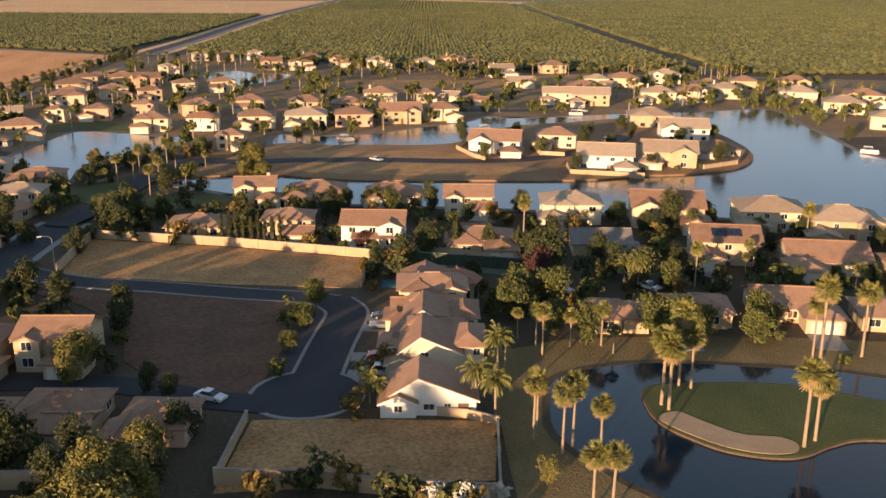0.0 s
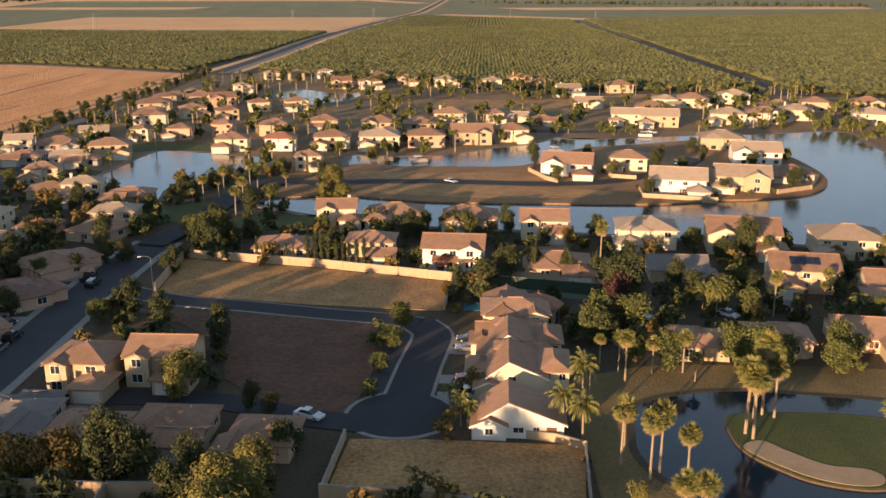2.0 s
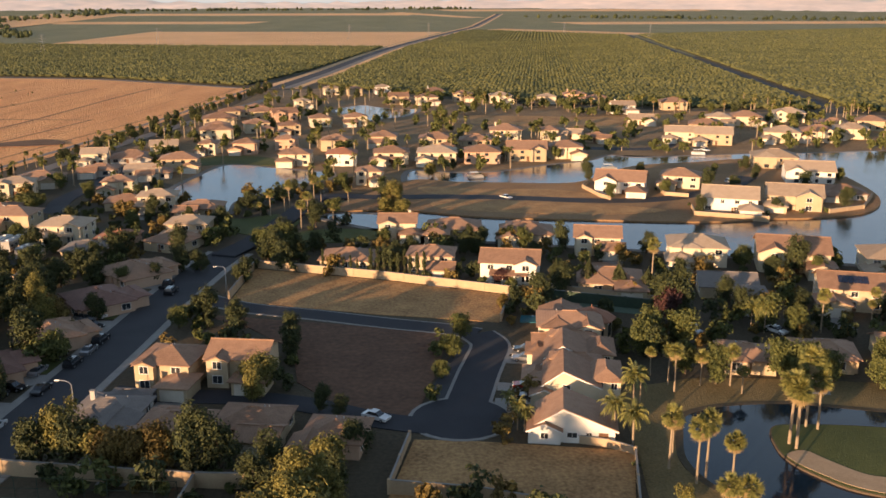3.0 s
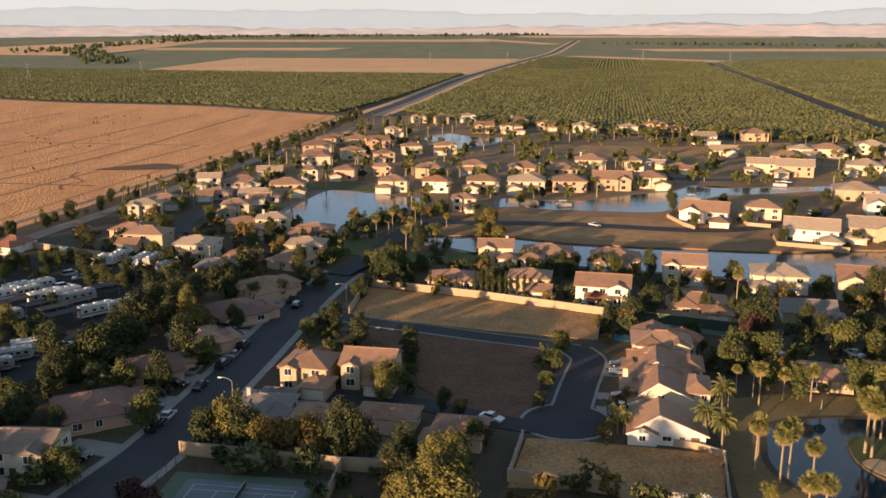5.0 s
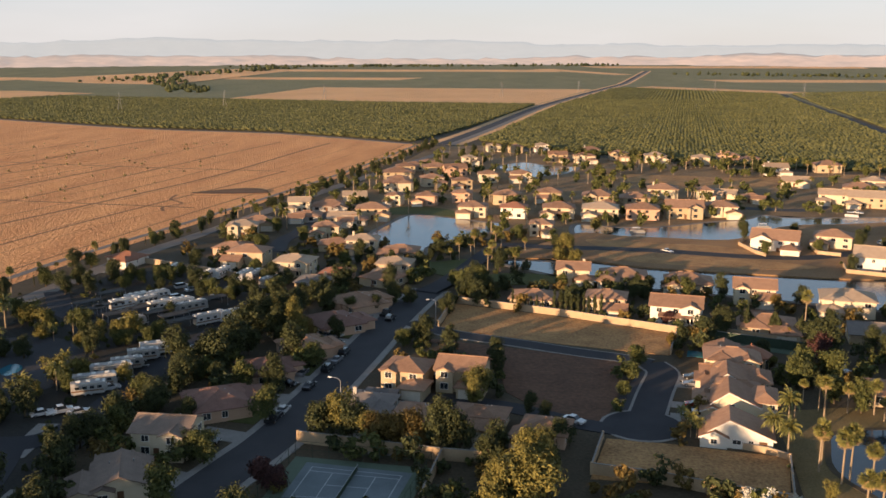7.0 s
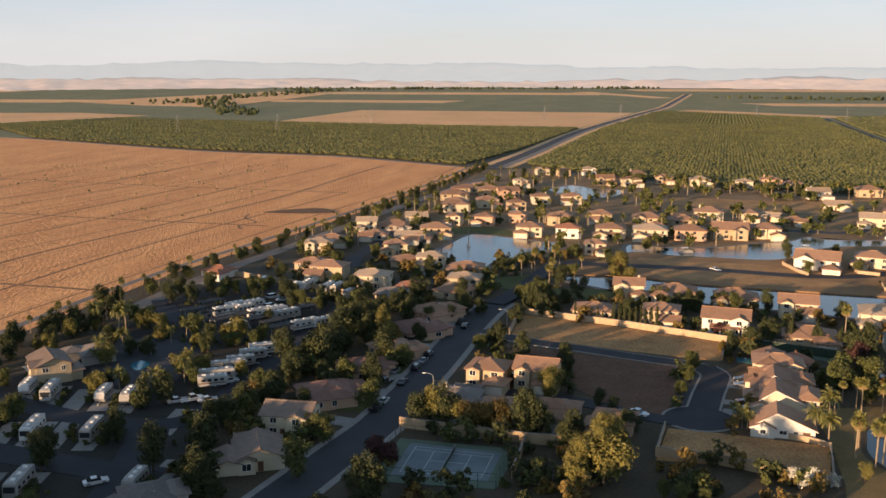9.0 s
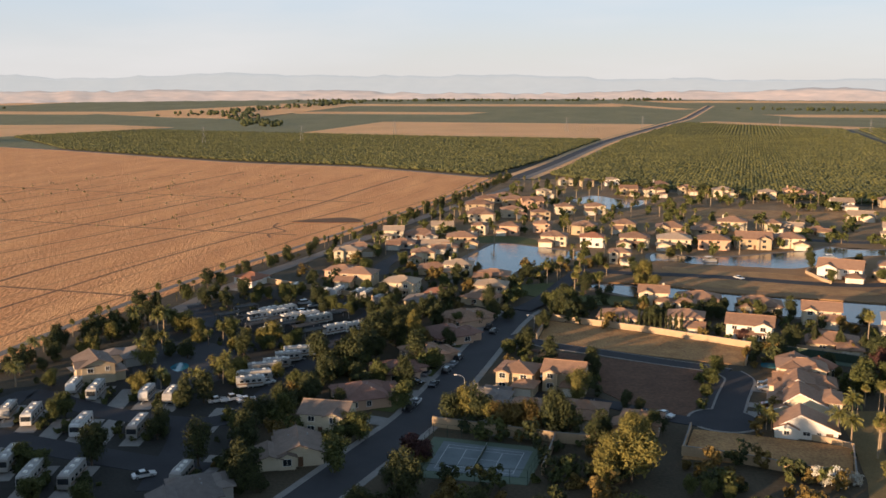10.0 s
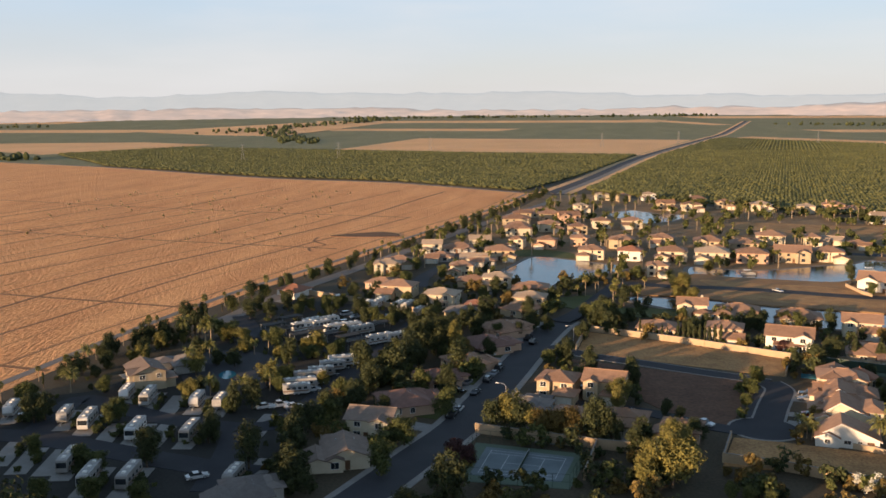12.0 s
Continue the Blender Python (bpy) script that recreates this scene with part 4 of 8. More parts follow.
ground_sheet()
FIELD_EDGE = [(-196.0, 40.0), (-182.0, 110.0), (-173.0, 165.0), (-166.0, 220.0), (-152.0, 295.0), (-129.0, 375.0), (-96.0, 500.0), (-72.0, 605.0), (-46.1, 742.7)]
STRAW_FIELD = [(-420.0, -80.0)] + FIELD_EDGE + [(-190.0, 850.0), (-345.0, 905.0), (-615.0, 1075.0), (-834.0, 1180.0), (-1334.0, 1120.0), (-1100.0, 100.0)]
sheet("straw_field", STRAW_FIELD, -0.1, 0.05, M["straw"], "mown golden straw field with faint furrows", "field", "structure", False)
strip("dirt_track", [(-60.0, 752.0), (-190.0, 853.0), (-345.0, 908.0), (-615.0, 1078.0), (-834.0, 1184.0)], 5.0, -0.1, 0.1, M["paleroad"], "pale dirt track along the far edge of the field", "track")
strip("dirt_track", side(FIELD_EDGE, -6.0), 3.2, -0.1, 0.1, M["paleroad"], "pale dirt track along the straw field", "track")
# ---- farmland beyond the houses ----
FARM_ROAD = [(-30.0, 745.0), (9.0, 916.0), (108.0, 1375.0), (285.0, 2029.0), (400.0, 2440.0), (620.0, 3300.0)]
strip("road", FARM_ROAD, 11, -0.1, 0.09, M["oldasphalt"], "straight grey country road between orchards", "road", -3)
strip("dirt_track", FARM_ROAD, 7, -0.1, 0.11, M["paleroad"], "pale dirt track beside the country road", "track", 6)
strip("verge", FARM_ROAD, 32, -0.1, 0.06, M["farstraw"], "dry grass verge along the country road", "verge")
LANE = [(318.0, 556.0), (420.0, 1000.0), (590.0, 1780.0)]
strip("lane", LANE, 9, -0.1, 0.08, M["oldasphalt"], "dark service lane through the orchard", "road")
ORCHARD_EAST = [(0.0, 778.0), (60.0, 690.0), (144.0, 612.0), (224.0, 570.0), (309.0, 550.0), (411.0, 1000.0), (578.0, 1770.0), (345.0, 2100.0), (306.0, 2029.0), (129.0, 1375.0), (30.0, 916.0)]
ORCHARD_FAR = [(328.0, 548.0), (345.0, 525.0), (600.0, 470.0), (1300.0, 600.0), (1600.0, 2200.0), (640.0, 1800.0), (600.0, 1760.0), (429.0, 1000.0)]
ORCHARD_WEST = [(-58.0, 768.0), (-12.0, 916.0), (90.0, 1370.0), (-200.0, 1440.0), (-420.0, 1522.0), (-740.0, 1640.0), (-850.0, 1380.0), (-615.0, 1090.0), (-345.0, 922.0), (-190.0, 868.0)]
for name, poly in (("orchard_floor", ORCHARD_EAST), ("orchard_floor", ORCHARD_FAR), ("orchard_floor", ORCHARD_WEST)):
    sheet(name, poly, -0.1, 0.05, M["orchard_floor"], "grassy orchard floor under the rows", "orchard floor")
sheet("far_field", [(-425, 1532), (-200, 1450), (92, 1386), (262, 2029), (-361, 2144)], -0.1, 0.06, M["farstraw"], "dry tan field beyond the orchard", "field")
sheet("far_field", [(-882, 1387), (-733, 1780), (-945, 1915), (-1500, 1800)], -0.1, 0.06, M["farstraw"], "dry tan field beyond the orchard", "field")
sheet("far_field", [(-1302, 2617), (-1000, 3250), (-640, 3300), (-758, 2326), (-1000, 2420)], -0.1, 0.06, M["farstraw"], "dry brown field on the plain", "field")
sheet("far_field", [(225, 3463), (454, 2970), (520, 3000), (300, 3520)], -0.1, 0.06, M["farstraw"], "dry tan field beyond the orchard", "field")
sheet("far_field", [(352, 2118), (590, 1800), (700, 1850), (620, 1960), (430, 2230)], -0.1, 0.06, M["farstraw"], "dry tan field beyond the orchard", "field")
sheet("far_field", [(-4200, 2200), (-3600, 2600), (-2600, 4200), (-4000, 4300)], -0.1, 0.06, M["farstraw"], "pale dry field on the plain", "field")
for x0, x1, y0, y1 in ((-2600, -1300, 2600, 2750), (-900, 300, 3250, 3420), (700, 1700, 2500, 2620), (-3300, -1900, 3300, 3600), (500, 1500, 3600, 3800), (-700, -200, 2650, 2760), (1100, 2000, 1850, 1960)):
    sheet("far_field", [(x0, y0), (x1, y0 - 40), (x1 + 60, y1), (x0 - 60, y1 + 30)], -0.1, 0.05, M["farstraw"], "narrow tan field on the plain", "field")
sheet("far_crops", [(-4250, 1100), (4250, 1100), (4250, 2400), (-4250, 2400)], -0.1, 0.02, M["farcrop"], "far green orchards covering the plain, paled for haze", "orchard")
sheet("far_crops", [(-4250, 2400), (4250, 2400), (4250, 4800), (-4250, 4800)], -0.1, 0.02, M["farcrop"], "far green orchards covering the plain, paled for haze", "orchard")


def orchard_trees(name, poly, gap, turn, tall, seed):
    """Rows of low almond trees, each a small uneven crown."""
    rng = np.random.default_rng(seed)
    base = []
    for z, r in ((0.15, 0.55), (0.5, 1.0), (0.85, 0.62)):
        for k in range(4):
            base.append((r * math.cos(k * 1.5708 + z * 2), r * math.sin(k * 1.5708 + z * 2), z))
    base.append((0, 0, 1.05))
    base = np.array(base)
    faces = [(k, (k + 1) % 4, 4 + (k + 1) % 4, 4 + k) for k in range(4)] + [(4 + k, 4 + (k + 1) % 4, 8 + (k + 1) % 4, 8 + k) for k in range(4)] + [(8 + k, 8 + (k + 1) % 4, 12) for k in range(4)]
    xs, ys = [p[0] for p in poly], [p[1] for p in poly]
    c, s = math.cos(radians(turn)), math.sin(radians(turn))
    reach = max(max(xs) - min(xs), max(ys) - min(ys))
    mx, my = (max(xs) + min(xs)) / 2, (max(ys) + min(ys)) / 2
    verts, polys, n = [], [], 0
    steps = int(reach / gap) + 2
    for i in range(-steps, steps):
        for j in range(-steps, steps):
            x, y = mx + (i * c - j * s) * gap, my + (i * s + j * c) * gap
            if y > 1500 and (i + j) % 2 or not inside(x, y, poly) or rng.random() < 0.03:
                continue
            w = gap * rng.uniform(0.48, 0.62) * (1.35 if y > 1500 else 1)
            v = base * (w, w, tall * rng.uniform(0.8, 1.15)) * rng.uniform(0.82, 1.15, (13, 1)) + (x + rng.uniform(-0.6, 0.6), y + rng.uniform(-0.6, 0.6), 0.1)
            verts.append(v)
            polys += [tuple(q + n for q in f) for f in faces]
            n += 13
    me = bpy.data.meshes.new(name)
    me.from_pydata(np.concatenate(verts).tolist(), [], polys)
    me.materials.append(M["orchard"])
    return tagged(new(name, me), "rows of leafy green almond trees", "orchard", "", "stuff")


orchard_trees("orchard_trees", ORCHARD_EAST, 4.2, 32, 3.1, 3)
orchard_trees("orchard_trees", ORCHARD_FAR, 5.6, 32, 3.3, 4)
orchard_trees("orchard_trees", ORCHARD_WEST, 4.4, 38, 3.1, 5)


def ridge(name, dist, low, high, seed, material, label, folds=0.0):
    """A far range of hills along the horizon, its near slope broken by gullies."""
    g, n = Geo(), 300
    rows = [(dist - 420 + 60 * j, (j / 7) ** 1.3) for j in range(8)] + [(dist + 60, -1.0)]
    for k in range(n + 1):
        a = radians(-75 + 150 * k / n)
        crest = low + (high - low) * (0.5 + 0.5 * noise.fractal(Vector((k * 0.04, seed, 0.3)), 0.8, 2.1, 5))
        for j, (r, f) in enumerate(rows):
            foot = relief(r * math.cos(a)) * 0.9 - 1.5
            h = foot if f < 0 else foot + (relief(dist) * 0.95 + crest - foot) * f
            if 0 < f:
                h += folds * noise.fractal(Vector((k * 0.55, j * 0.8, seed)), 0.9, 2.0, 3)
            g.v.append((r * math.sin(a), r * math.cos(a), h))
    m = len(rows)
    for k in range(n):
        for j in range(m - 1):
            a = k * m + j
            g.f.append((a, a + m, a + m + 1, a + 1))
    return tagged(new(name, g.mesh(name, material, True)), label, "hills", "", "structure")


# haze over both ranges is painted, as emission in their materials
ridge("backdrop", 4780, 66, 130, 7.3, M["bluehill"], "blue mountain range on the horizon, haze painted as glow", 8.0)
ridge("backdrop", 4380, 12, 42, 2.1, M["tanhill"], "pale dry foothills, evening haze painted as glow", 11.0)


def far_wood(x0, y0, x1, y1, deep, count, seed):
    rng = random.Random(seed)
    g = Geo()
    for _ in range(count):
        t = rng.random()
        x, y = x0 + (x1 - x0) * t + rng.uniform(-deep, deep), y0 + (y1 - y0) * t + rng.uniform(-deep, deep)
        r, h = rng.uniform(4, 8), rng.uniform(5, 13)
        zb = relief(y)
        pts = [(x + r * k * math.cos(a * 1.05 + x), y + r * k * math.sin(a * 1.05 + x), zb + z * h) for z, k in ((0.0, 0.6), (0.4, 1.0), (0.8, 0.6)) for a in range(6)] + [(x, y, zb + h)]
        g.add(pts, [(a, (a + 1) % 6, 6 + (a + 1) % 6, 6 + a) for a in range(6)] + [(6 + a, 6 + (a + 1) % 6, 12 + (a + 1) % 6, 12 + a) for a in range(6)] + [(12 + a, 12 + (a + 1) % 6, 18) for a in range(6)])
    return tagged(new("far_wood", g.mesh("far_wood", LEAVES["dark"])), "distant line of dark trees", "woods", "", "stuff")


far_wood(-1000, 2500, -700, 3600, 60, 130, 1)
far_wood(-1450, 1420, -820, 1230, 25, 160, 2)
far_wood(-560, 1840, -900, 2700, 40, 90, 3)
far_wood(-900, 3700, 600, 3900, 60, 160, 4)
far_wood(700, 3000, 1900, 2600, 60, 120, 5)
far_wood(-3000, 2400, -1800, 3000, 60, 120, 6)


def pylon(x, y):
    ob = thing("pylon", at(x, y, 15, relief(y)), "grey lattice power pylon on the plain", "pylon", "pylons")
    for sx_, sy_ in ((-1, -1), (1, -1), (1, 1), (-1, 1)):
        part("leg", Geo().tube([(sx_ * 2.6, sy_ * 2.6, 0), (sx_ * 0.5, sy_ * 0.5, 18), (0, 0, 26)], [0.16, 0.14, 0.12], 5), M["pylon_steel"], ob)
    for z, r in ((16, 5), (20, 6), (24, 4)):
        part("cross_arm", Geo().box(-r, r, -0.12, 0.12, z - 0.12, z + 0.15), M["pylon_steel"], ob)

pylon(-468, 1194)
pylon(-346, 1261)
pylon(-245, 1508)
pylon(52, 1673)
pylon(201, 1764)
pylon(460, 1770)
pylon(567, 1596)
# tracks and furrows across the straw field
M["track"] = mat("dark_track", (0.20, 0.095, 0.042), (0.34, 0.165, 0.075), 0.1, 0.95, 1.5, 0.4, 0.5)
M["bare"] = mat("bare_soil", (0.11, 0.06, 0.032), (0.19, 0.105, 0.058), 0.15, 0.95, 1.5, 0.4, 0.5)
M["furrow"] = mat("shallow_furrow", (0.34, 0.16, 0.065), (0.52, 0.26, 0.11), 0.1, 0.95, 1.5, 0.4, 0.5)
for k in range(13):
    off = -16 - 27 * k - (k % 3) * 5
    line = [(x + 3 * math.sin(k + i), y) for i, (x, y) in enumerate(side(bend(FIELD_EDGE, 2), off))]
    strip("furrow", line[:-3] if k % 2 else line[1:], 0.9 + 0.7 * (k % 3), 0.0, 0.075, M["track"], "dark wheel track across the straw field", "track")
for k in range(34):
    off = -18 - 11.5 * k - (k * 7 % 5) * 3.1
    line = [(x + 2 * math.sin(k * 1.7 + i), y) for i, (x, y) in enumerate(side(bend(FIELD_EDGE, 2), off))]
    strip("furrow", line[k % 4:len(line) - k % 3], 0.35 + 0.2 * (k % 2), 0.0, 0.07, M["furrow"], "thin dark furrow in the straw field", "track")
for k, y in enumerate((175, 262, 415, 560)):
    x = -165 + (y - 160) * 0.12
    strip("furrow", [(x - 10, y), (x - 170, y + 35), (x - 420, y + 110)], 2.2, 0.0, 0.08, M["track"], "dark cross track over the straw field", "track")
strip("furrow", [(-156, 405), (-160, 417), (-154, 428), (-164, 442), (-166, 458)], 1.6, 0.0, 0.085, M["track"], "winding dark ditch in the straw field", "track")
sheet("bare_mound", [(-160, 462), (-134, 460), (-118, 466), (-132, 482)], 0.0, 0.5, M["bare"], "dark bare earth mound in the field", "mound", "structure", True)


def field_weeds():
    rng = random.Random(77)
    g = Geo()
    for _ in range(150):
        x, y = rng.uniform(-420, -190), rng.uniform(430, 760)
        if not inside(x, y, STRAW_FIELD):
            continue
        r = rng.uniform(0.5, 1.3)
        pts = [(x + r * math.cos(a * 1.2566), y + r * math.sin(a * 1.2566), 0.05) for a in range(5)] + [(x, y, 0.05 + r * 1.2)]
        g.add(pts, [(a, (a + 1) % 5, 5) for a in range(5)])
    tagged(new("field_weeds", g.mesh("field_weeds", LEAVES["rust"])), "scattered dark weeds in the straw", "weeds", "", "stuff")


field_weeds()
# ---- lakes, ponds and islands ----
LAKE = [(36.1, 371.4), (55.7, 367.5), (73.0, 368.0), (95.9, 380.1), (115.4, 388.4), (127.8, 400.4), (137.8, 393.4), (162.6, 394.5), (193.8, 395.8), (222.5, 394.3), (250.7, 396.1), (260.7, 388.0), (248.8, 353.3), (239.5, 320.1), (230.9, 284.7), (245.4, 246.7), (250.6, 207.1), (222.1, 184.5), (171.6, 208.0), (135.6, 223.5), (108.7, 234.7), (81.8, 245.9), (57.5, 254.7), (36.3, 262.9), (15.8, 279.1), (1.6, 294.4), (5.5, 299.8), (19.4, 298.3), (27.6, 291.5), (32.5, 314.0)]
sheet("water", LAKE, -0.1, 0.12, M["water"], "rippled blue lake reflecting the evening sky", "lake", "structure", True)
LAKE_WEST = [(-51.8, 341.0), (-46.1, 371.3), (-36.7, 397.2), (-20.8, 391.0), (-2.8, 378.9), (6.2, 375.2), (5.4, 359.9), (-8.0, 346.9), (-20.1, 331.3), (-25.6, 320.8), (-26.8, 304.8), (-33.8, 301.6), (-42.6, 322.2)]
sheet("water", LAKE_WEST, -0.1, 0.12, M["water"], "small blue lake arm among lawns", "lake", "structure", True)
FAR_POND = [(9.8, 587.1), (18.2, 606.0), (30.5, 615.1), (46.1, 593.1), (62.7, 586.3), (52.8, 554.7), (38.0, 543.2), (28.6, 535.8), (16.6, 563.1)]
sheet("water", FAR_POND, -0.1, 0.12, M["water"], "far pond behind houses", "pond", "structure", True)
for name, loop in (("shore", LAKE), ("shore", LAKE_WEST), ("shore", FAR_POND)):
    ring = smooth_loop(loop)
    strip(name, ring + ring[:1], 2.4, -0.1, 0.16, M["paleroad"], "pale stone edge of the lake", "shore")
ISLAND = [(36.9, 352.0), (52.7, 345.7), (73.8, 341.0), (88.4, 338.0), (99.0, 340.6), (113.7, 356.6), (131.2, 371.2), (156.1, 375.3), (177.7, 380.4), (196.4, 382.4), (201.9, 348.4), (197.1, 315.1), (188.1, 291.7), (172.9, 276.4), (154.0, 272.4), (140.4, 273.0), (122.7, 271.6), (107.1, 273.7), (87.8, 278.4), (69.0, 282.7), (51.1, 288.1), (36.8, 296.1), (28.3, 300.3), (16.7, 301.6), (6.9, 301.2), (2.7, 303.1), (21.4, 332.7)]
sheet("island", ISLAND, -0.1, 0.6, M["island"], "bare brown island ground with dry grass", "island", "structure", True)
ISLAND_GRASS = [(38.0, 338.1), (59.3, 331.1), (85.6, 325.9), (97.2, 312.1), (65.7, 317.3), (42.9, 322.8)]
sheet("dry_grass", ISLAND_GRASS, 0.4, 0.63, M["drygrass"], "strip of dry grass on the island", "grass", "structure", True)
ISLAND_GRASS_SOUTH = [(41.7, 312.7), (64.2, 309.0), (90.7, 301.6), (112.6, 289.0), (93.2, 285.1), (61.2, 292.2), (40.5, 301.7)]
sheet("dry_grass", ISLAND_GRASS_SOUTH, 0.4, 0.63, M["drygrass"], "strip of dry grass on the island", "grass", "structure", True)
GOLF_POND = [(60.9, 142.2), (65.6, 144.8), (72.2, 145.7), (80.9, 145.0), (90.4, 141.6), (99.5, 138.0), (108.6, 133.3), (121.3, 121.6), (118.3, 100.2), (94.7, 89.2), (68.7, 100.8), (61.0, 110.1), (58.3, 116.2), (56.0, 122.5), (55.8, 128.9), (58.3, 136.4)]
GOLF_TURF = [(53.7, 152.3), (61.9, 155.8), (76.3, 156.5), (117.9, 145.2), (157.4, 122.8), (122.7, 82.2), (72.5, 81.8), (45.8, 99.7), (46.4, 114.3), (49.8, 131.5)]
sheet("turf", GOLF_TURF, -0.1, 0.06, M["rough"], "worn green and tan golf course turf", "turf", "structure", True)
sheet("water", GOLF_POND, -0.1, 0.1, M["pond"], "still dark blue golf course pond", "pond", "structure", True)
GREEN_ISLAND = [(73.4, 135.7), (78.7, 136.1), (88.9, 134.0), (96.1, 131.1), (102.9, 125.6), (115.1, 114.9), (107.3, 110.9), (95.3, 114.6), (89.9, 114.4), (84.4, 112.8), (80.3, 113.4), (75.7, 116.2), (73.0, 120.0), (71.1, 124.4), (71.1, 129.3)]
sheet("golf_green", GREEN_ISLAND, -0.1, 0.45, M["lawn"], "smooth green golf island", "golf green", "structure", True)
ring = smooth_loop(GOLF_POND)
strip("shore", ring + ring[:1], 1.2, -0.1, 0.12, M["earth"], "dark muddy edge of the pond", "shore")
ring = smooth_loop(GREEN_ISLAND)
strip("edging", ring + ring[:1], 0.5, -0.1, 0.4, M["bark"], "dark timber edging of the green", "edging")
BUNKER = [(71.3, 126.9), (74.5, 127.7), (76.6, 124.1), (79.7, 119.6), (84.1, 117.7), (85.3, 115.5), (83.7, 113.6), (79.9, 114.1), (76.0, 116.8), (73.3, 120.6), (71.4, 124.4)]
sheet("bunker", BUNKER, 0.3, 0.50, M["sand"], "pale sand bunker along the green island", "bunker", "structure", True)
LAWN_EAST = [(-7.4, 273.7), (2.6, 279.2), (15.7, 277.8), (25.2, 278.1), (17.9, 265.1), (2.7, 263.1), (-5.9, 263.8)]
sheet("lawn", LAWN_EAST, -0.1, 0.16, M["lawn"], "green park lawn by the causeway", "lawn", "structure", True)
LAWN_WEST = [(-28.7, 297.2), (-21.0, 296.5), (-10.8, 301.4), (-4.0, 291.3), (-9.9, 275.2), (-21.1, 277.4)]
sheet("lawn", LAWN_WEST, -0.1, 0.16, M["lawn"], "green park lawn by the causeway", "lawn", "structure", True)
LAWN_NORTH = [(-51.5, 412.8), (-35.8, 421.5), (-18.8, 411.6), (-15.3, 393.5), (-34.7, 398.2), (-50.4, 397.7)]
sheet("lawn", LAWN_NORTH, -0.1, 0.16, M["lawn"], "green lawn sloping to the lake", "lawn", "structure", True)
sheet("yard_ground", [(-95, 400), (-70, 520), (-38, 730), (10, 740), (60, 672), (144, 598), (224, 555), (300, 535), (420, 470), (440, 330), (300, 318), (100, 330), (-40, 345)], -0.1, 0.035, M["dryyard"], "worn dry ground between the far houses", "ground")
# ---- streets and lots ----
MAIN_STREET = [(-77.5, 53.8), (-65.7, 87.6), (-53.9, 121.4), (-48.0, 138.3), (-43.1, 160.7), (-38.6, 183.0), (-31.9, 217.7), (-26.0, 243.4), (-21.8, 255.8)]
strip("pavement", MAIN_STREET, 13.2, -0.1, 0.16, M["concrete"], "pale concrete pavement beside the street", "pavement")
strip("road", MAIN_STREET, 9.8, -0.1, 0.20, M["oldasphalt"], "grey asphalt neighbourhood street", "road")
ISLAND_ROAD = [(-23.3, 251.5), (-16.3, 267.1), (-10.0, 286.8), (-2.6, 311.3), (3.5, 325.3), (22.2, 321.2), (42.5, 319.4), (65.3, 314.8), (95.4, 305.5), (118.6, 306.0), (147.5, 321.8), (164.3, 340.5)]
strip("road", ISLAND_ROAD, 7, -0.1, 0.68, M["asphalt"], "dark asphalt road across the causeway", "road")
CROSS_STREET = [(-26.6, 218.7), (-21.4, 213.7), (-12.8, 207.4), (0.8, 201.4), (16.6, 193.7), (28.1, 188.7), (34.0, 185.2)]
CUL_DE_SAC = [(34.0, 185.2), (35.6, 178.7), (33.1, 170.5), (30.8, 164.0), (27.3, 153.1), (24.7, 145.7)]
LOT_LANE = [(-26.6, 218.7), (-21.4, 213.7), (-12.8, 207.4), (0.8, 201.4), (16.6, 193.7), (28.1, 188.7), (34.0, 185.2), (35.6, 178.7), (33.1, 170.5), (30.8, 164.0), (27.3, 153.1), (24.7, 145.7)]
PARKING_BAY = [(29.0, 179.0), (31.9, 179.3), (27.3, 163.2), (23.6, 151.3), (20.8, 149.5), (21.3, 157.9)]
sheet("parking_bay", PARKING_BAY, -0.1, 0.12, M["oldasphalt"], "grey parking bay beside the lane", "parking bay")
strip("kerb", CROSS_STREET, 6.4, -0.1, 0.138, M["concrete"], "concrete kerb along the lane", "kerb")
strip("road", CROSS_STREET, 5.4, -0.1, 0.176, M["asphalt"], "narrow dark asphalt lane", "road")
strip("kerb", CUL_DE_SAC, 8.2, -0.1, 0.14, M["concrete"], "concrete kerb along the lane", "kerb")
strip("road", CUL_DE_SAC, 7.0, -0.1, 0.18, M["asphalt"], "narrow dark asphalt lane", "road")
BULB = [(25.0 + 8.0 * math.cos(k * 0.2618), 146.2 + 7.6 * math.sin(k * 0.2618)) for k in range(24)]
BULB_EDGE = [(25.0 + 8.7 * math.cos(k * 0.2618), 146.2 + 8.3 * math.sin(k * 0.2618)) for k in range(24)]
sheet("kerb", BULB_EDGE, -0.1, 0.15, M["concrete"], "concrete kerb round the turning circle", "kerb")
sheet("road", BULB, -0.1, 0.19, M["asphalt"], "dark asphalt turning circle", "road")
ALLEY = [(-33.8, 164.4), (-22.3, 161.2), (-10.8, 158.9), (0.4, 154.5), (10.8, 147.7), (19.7, 143.8)]
strip("road", ALLEY, 5.5, -0.1, 0.175, M["asphalt"], "dark asphalt alley between houses", "road")
UPPER_LOT = [(-14.1, 239.2), (16.1, 225.7), (45.8, 209.3), (39.7, 191.4), (14.3, 199.9), (-18.0, 213.6)]
sheet("vacant_lot", UPPER_LOT, -0.1, 0.1, M["drygrass"], "vacant lot of dry golden grass", "vacant lot")
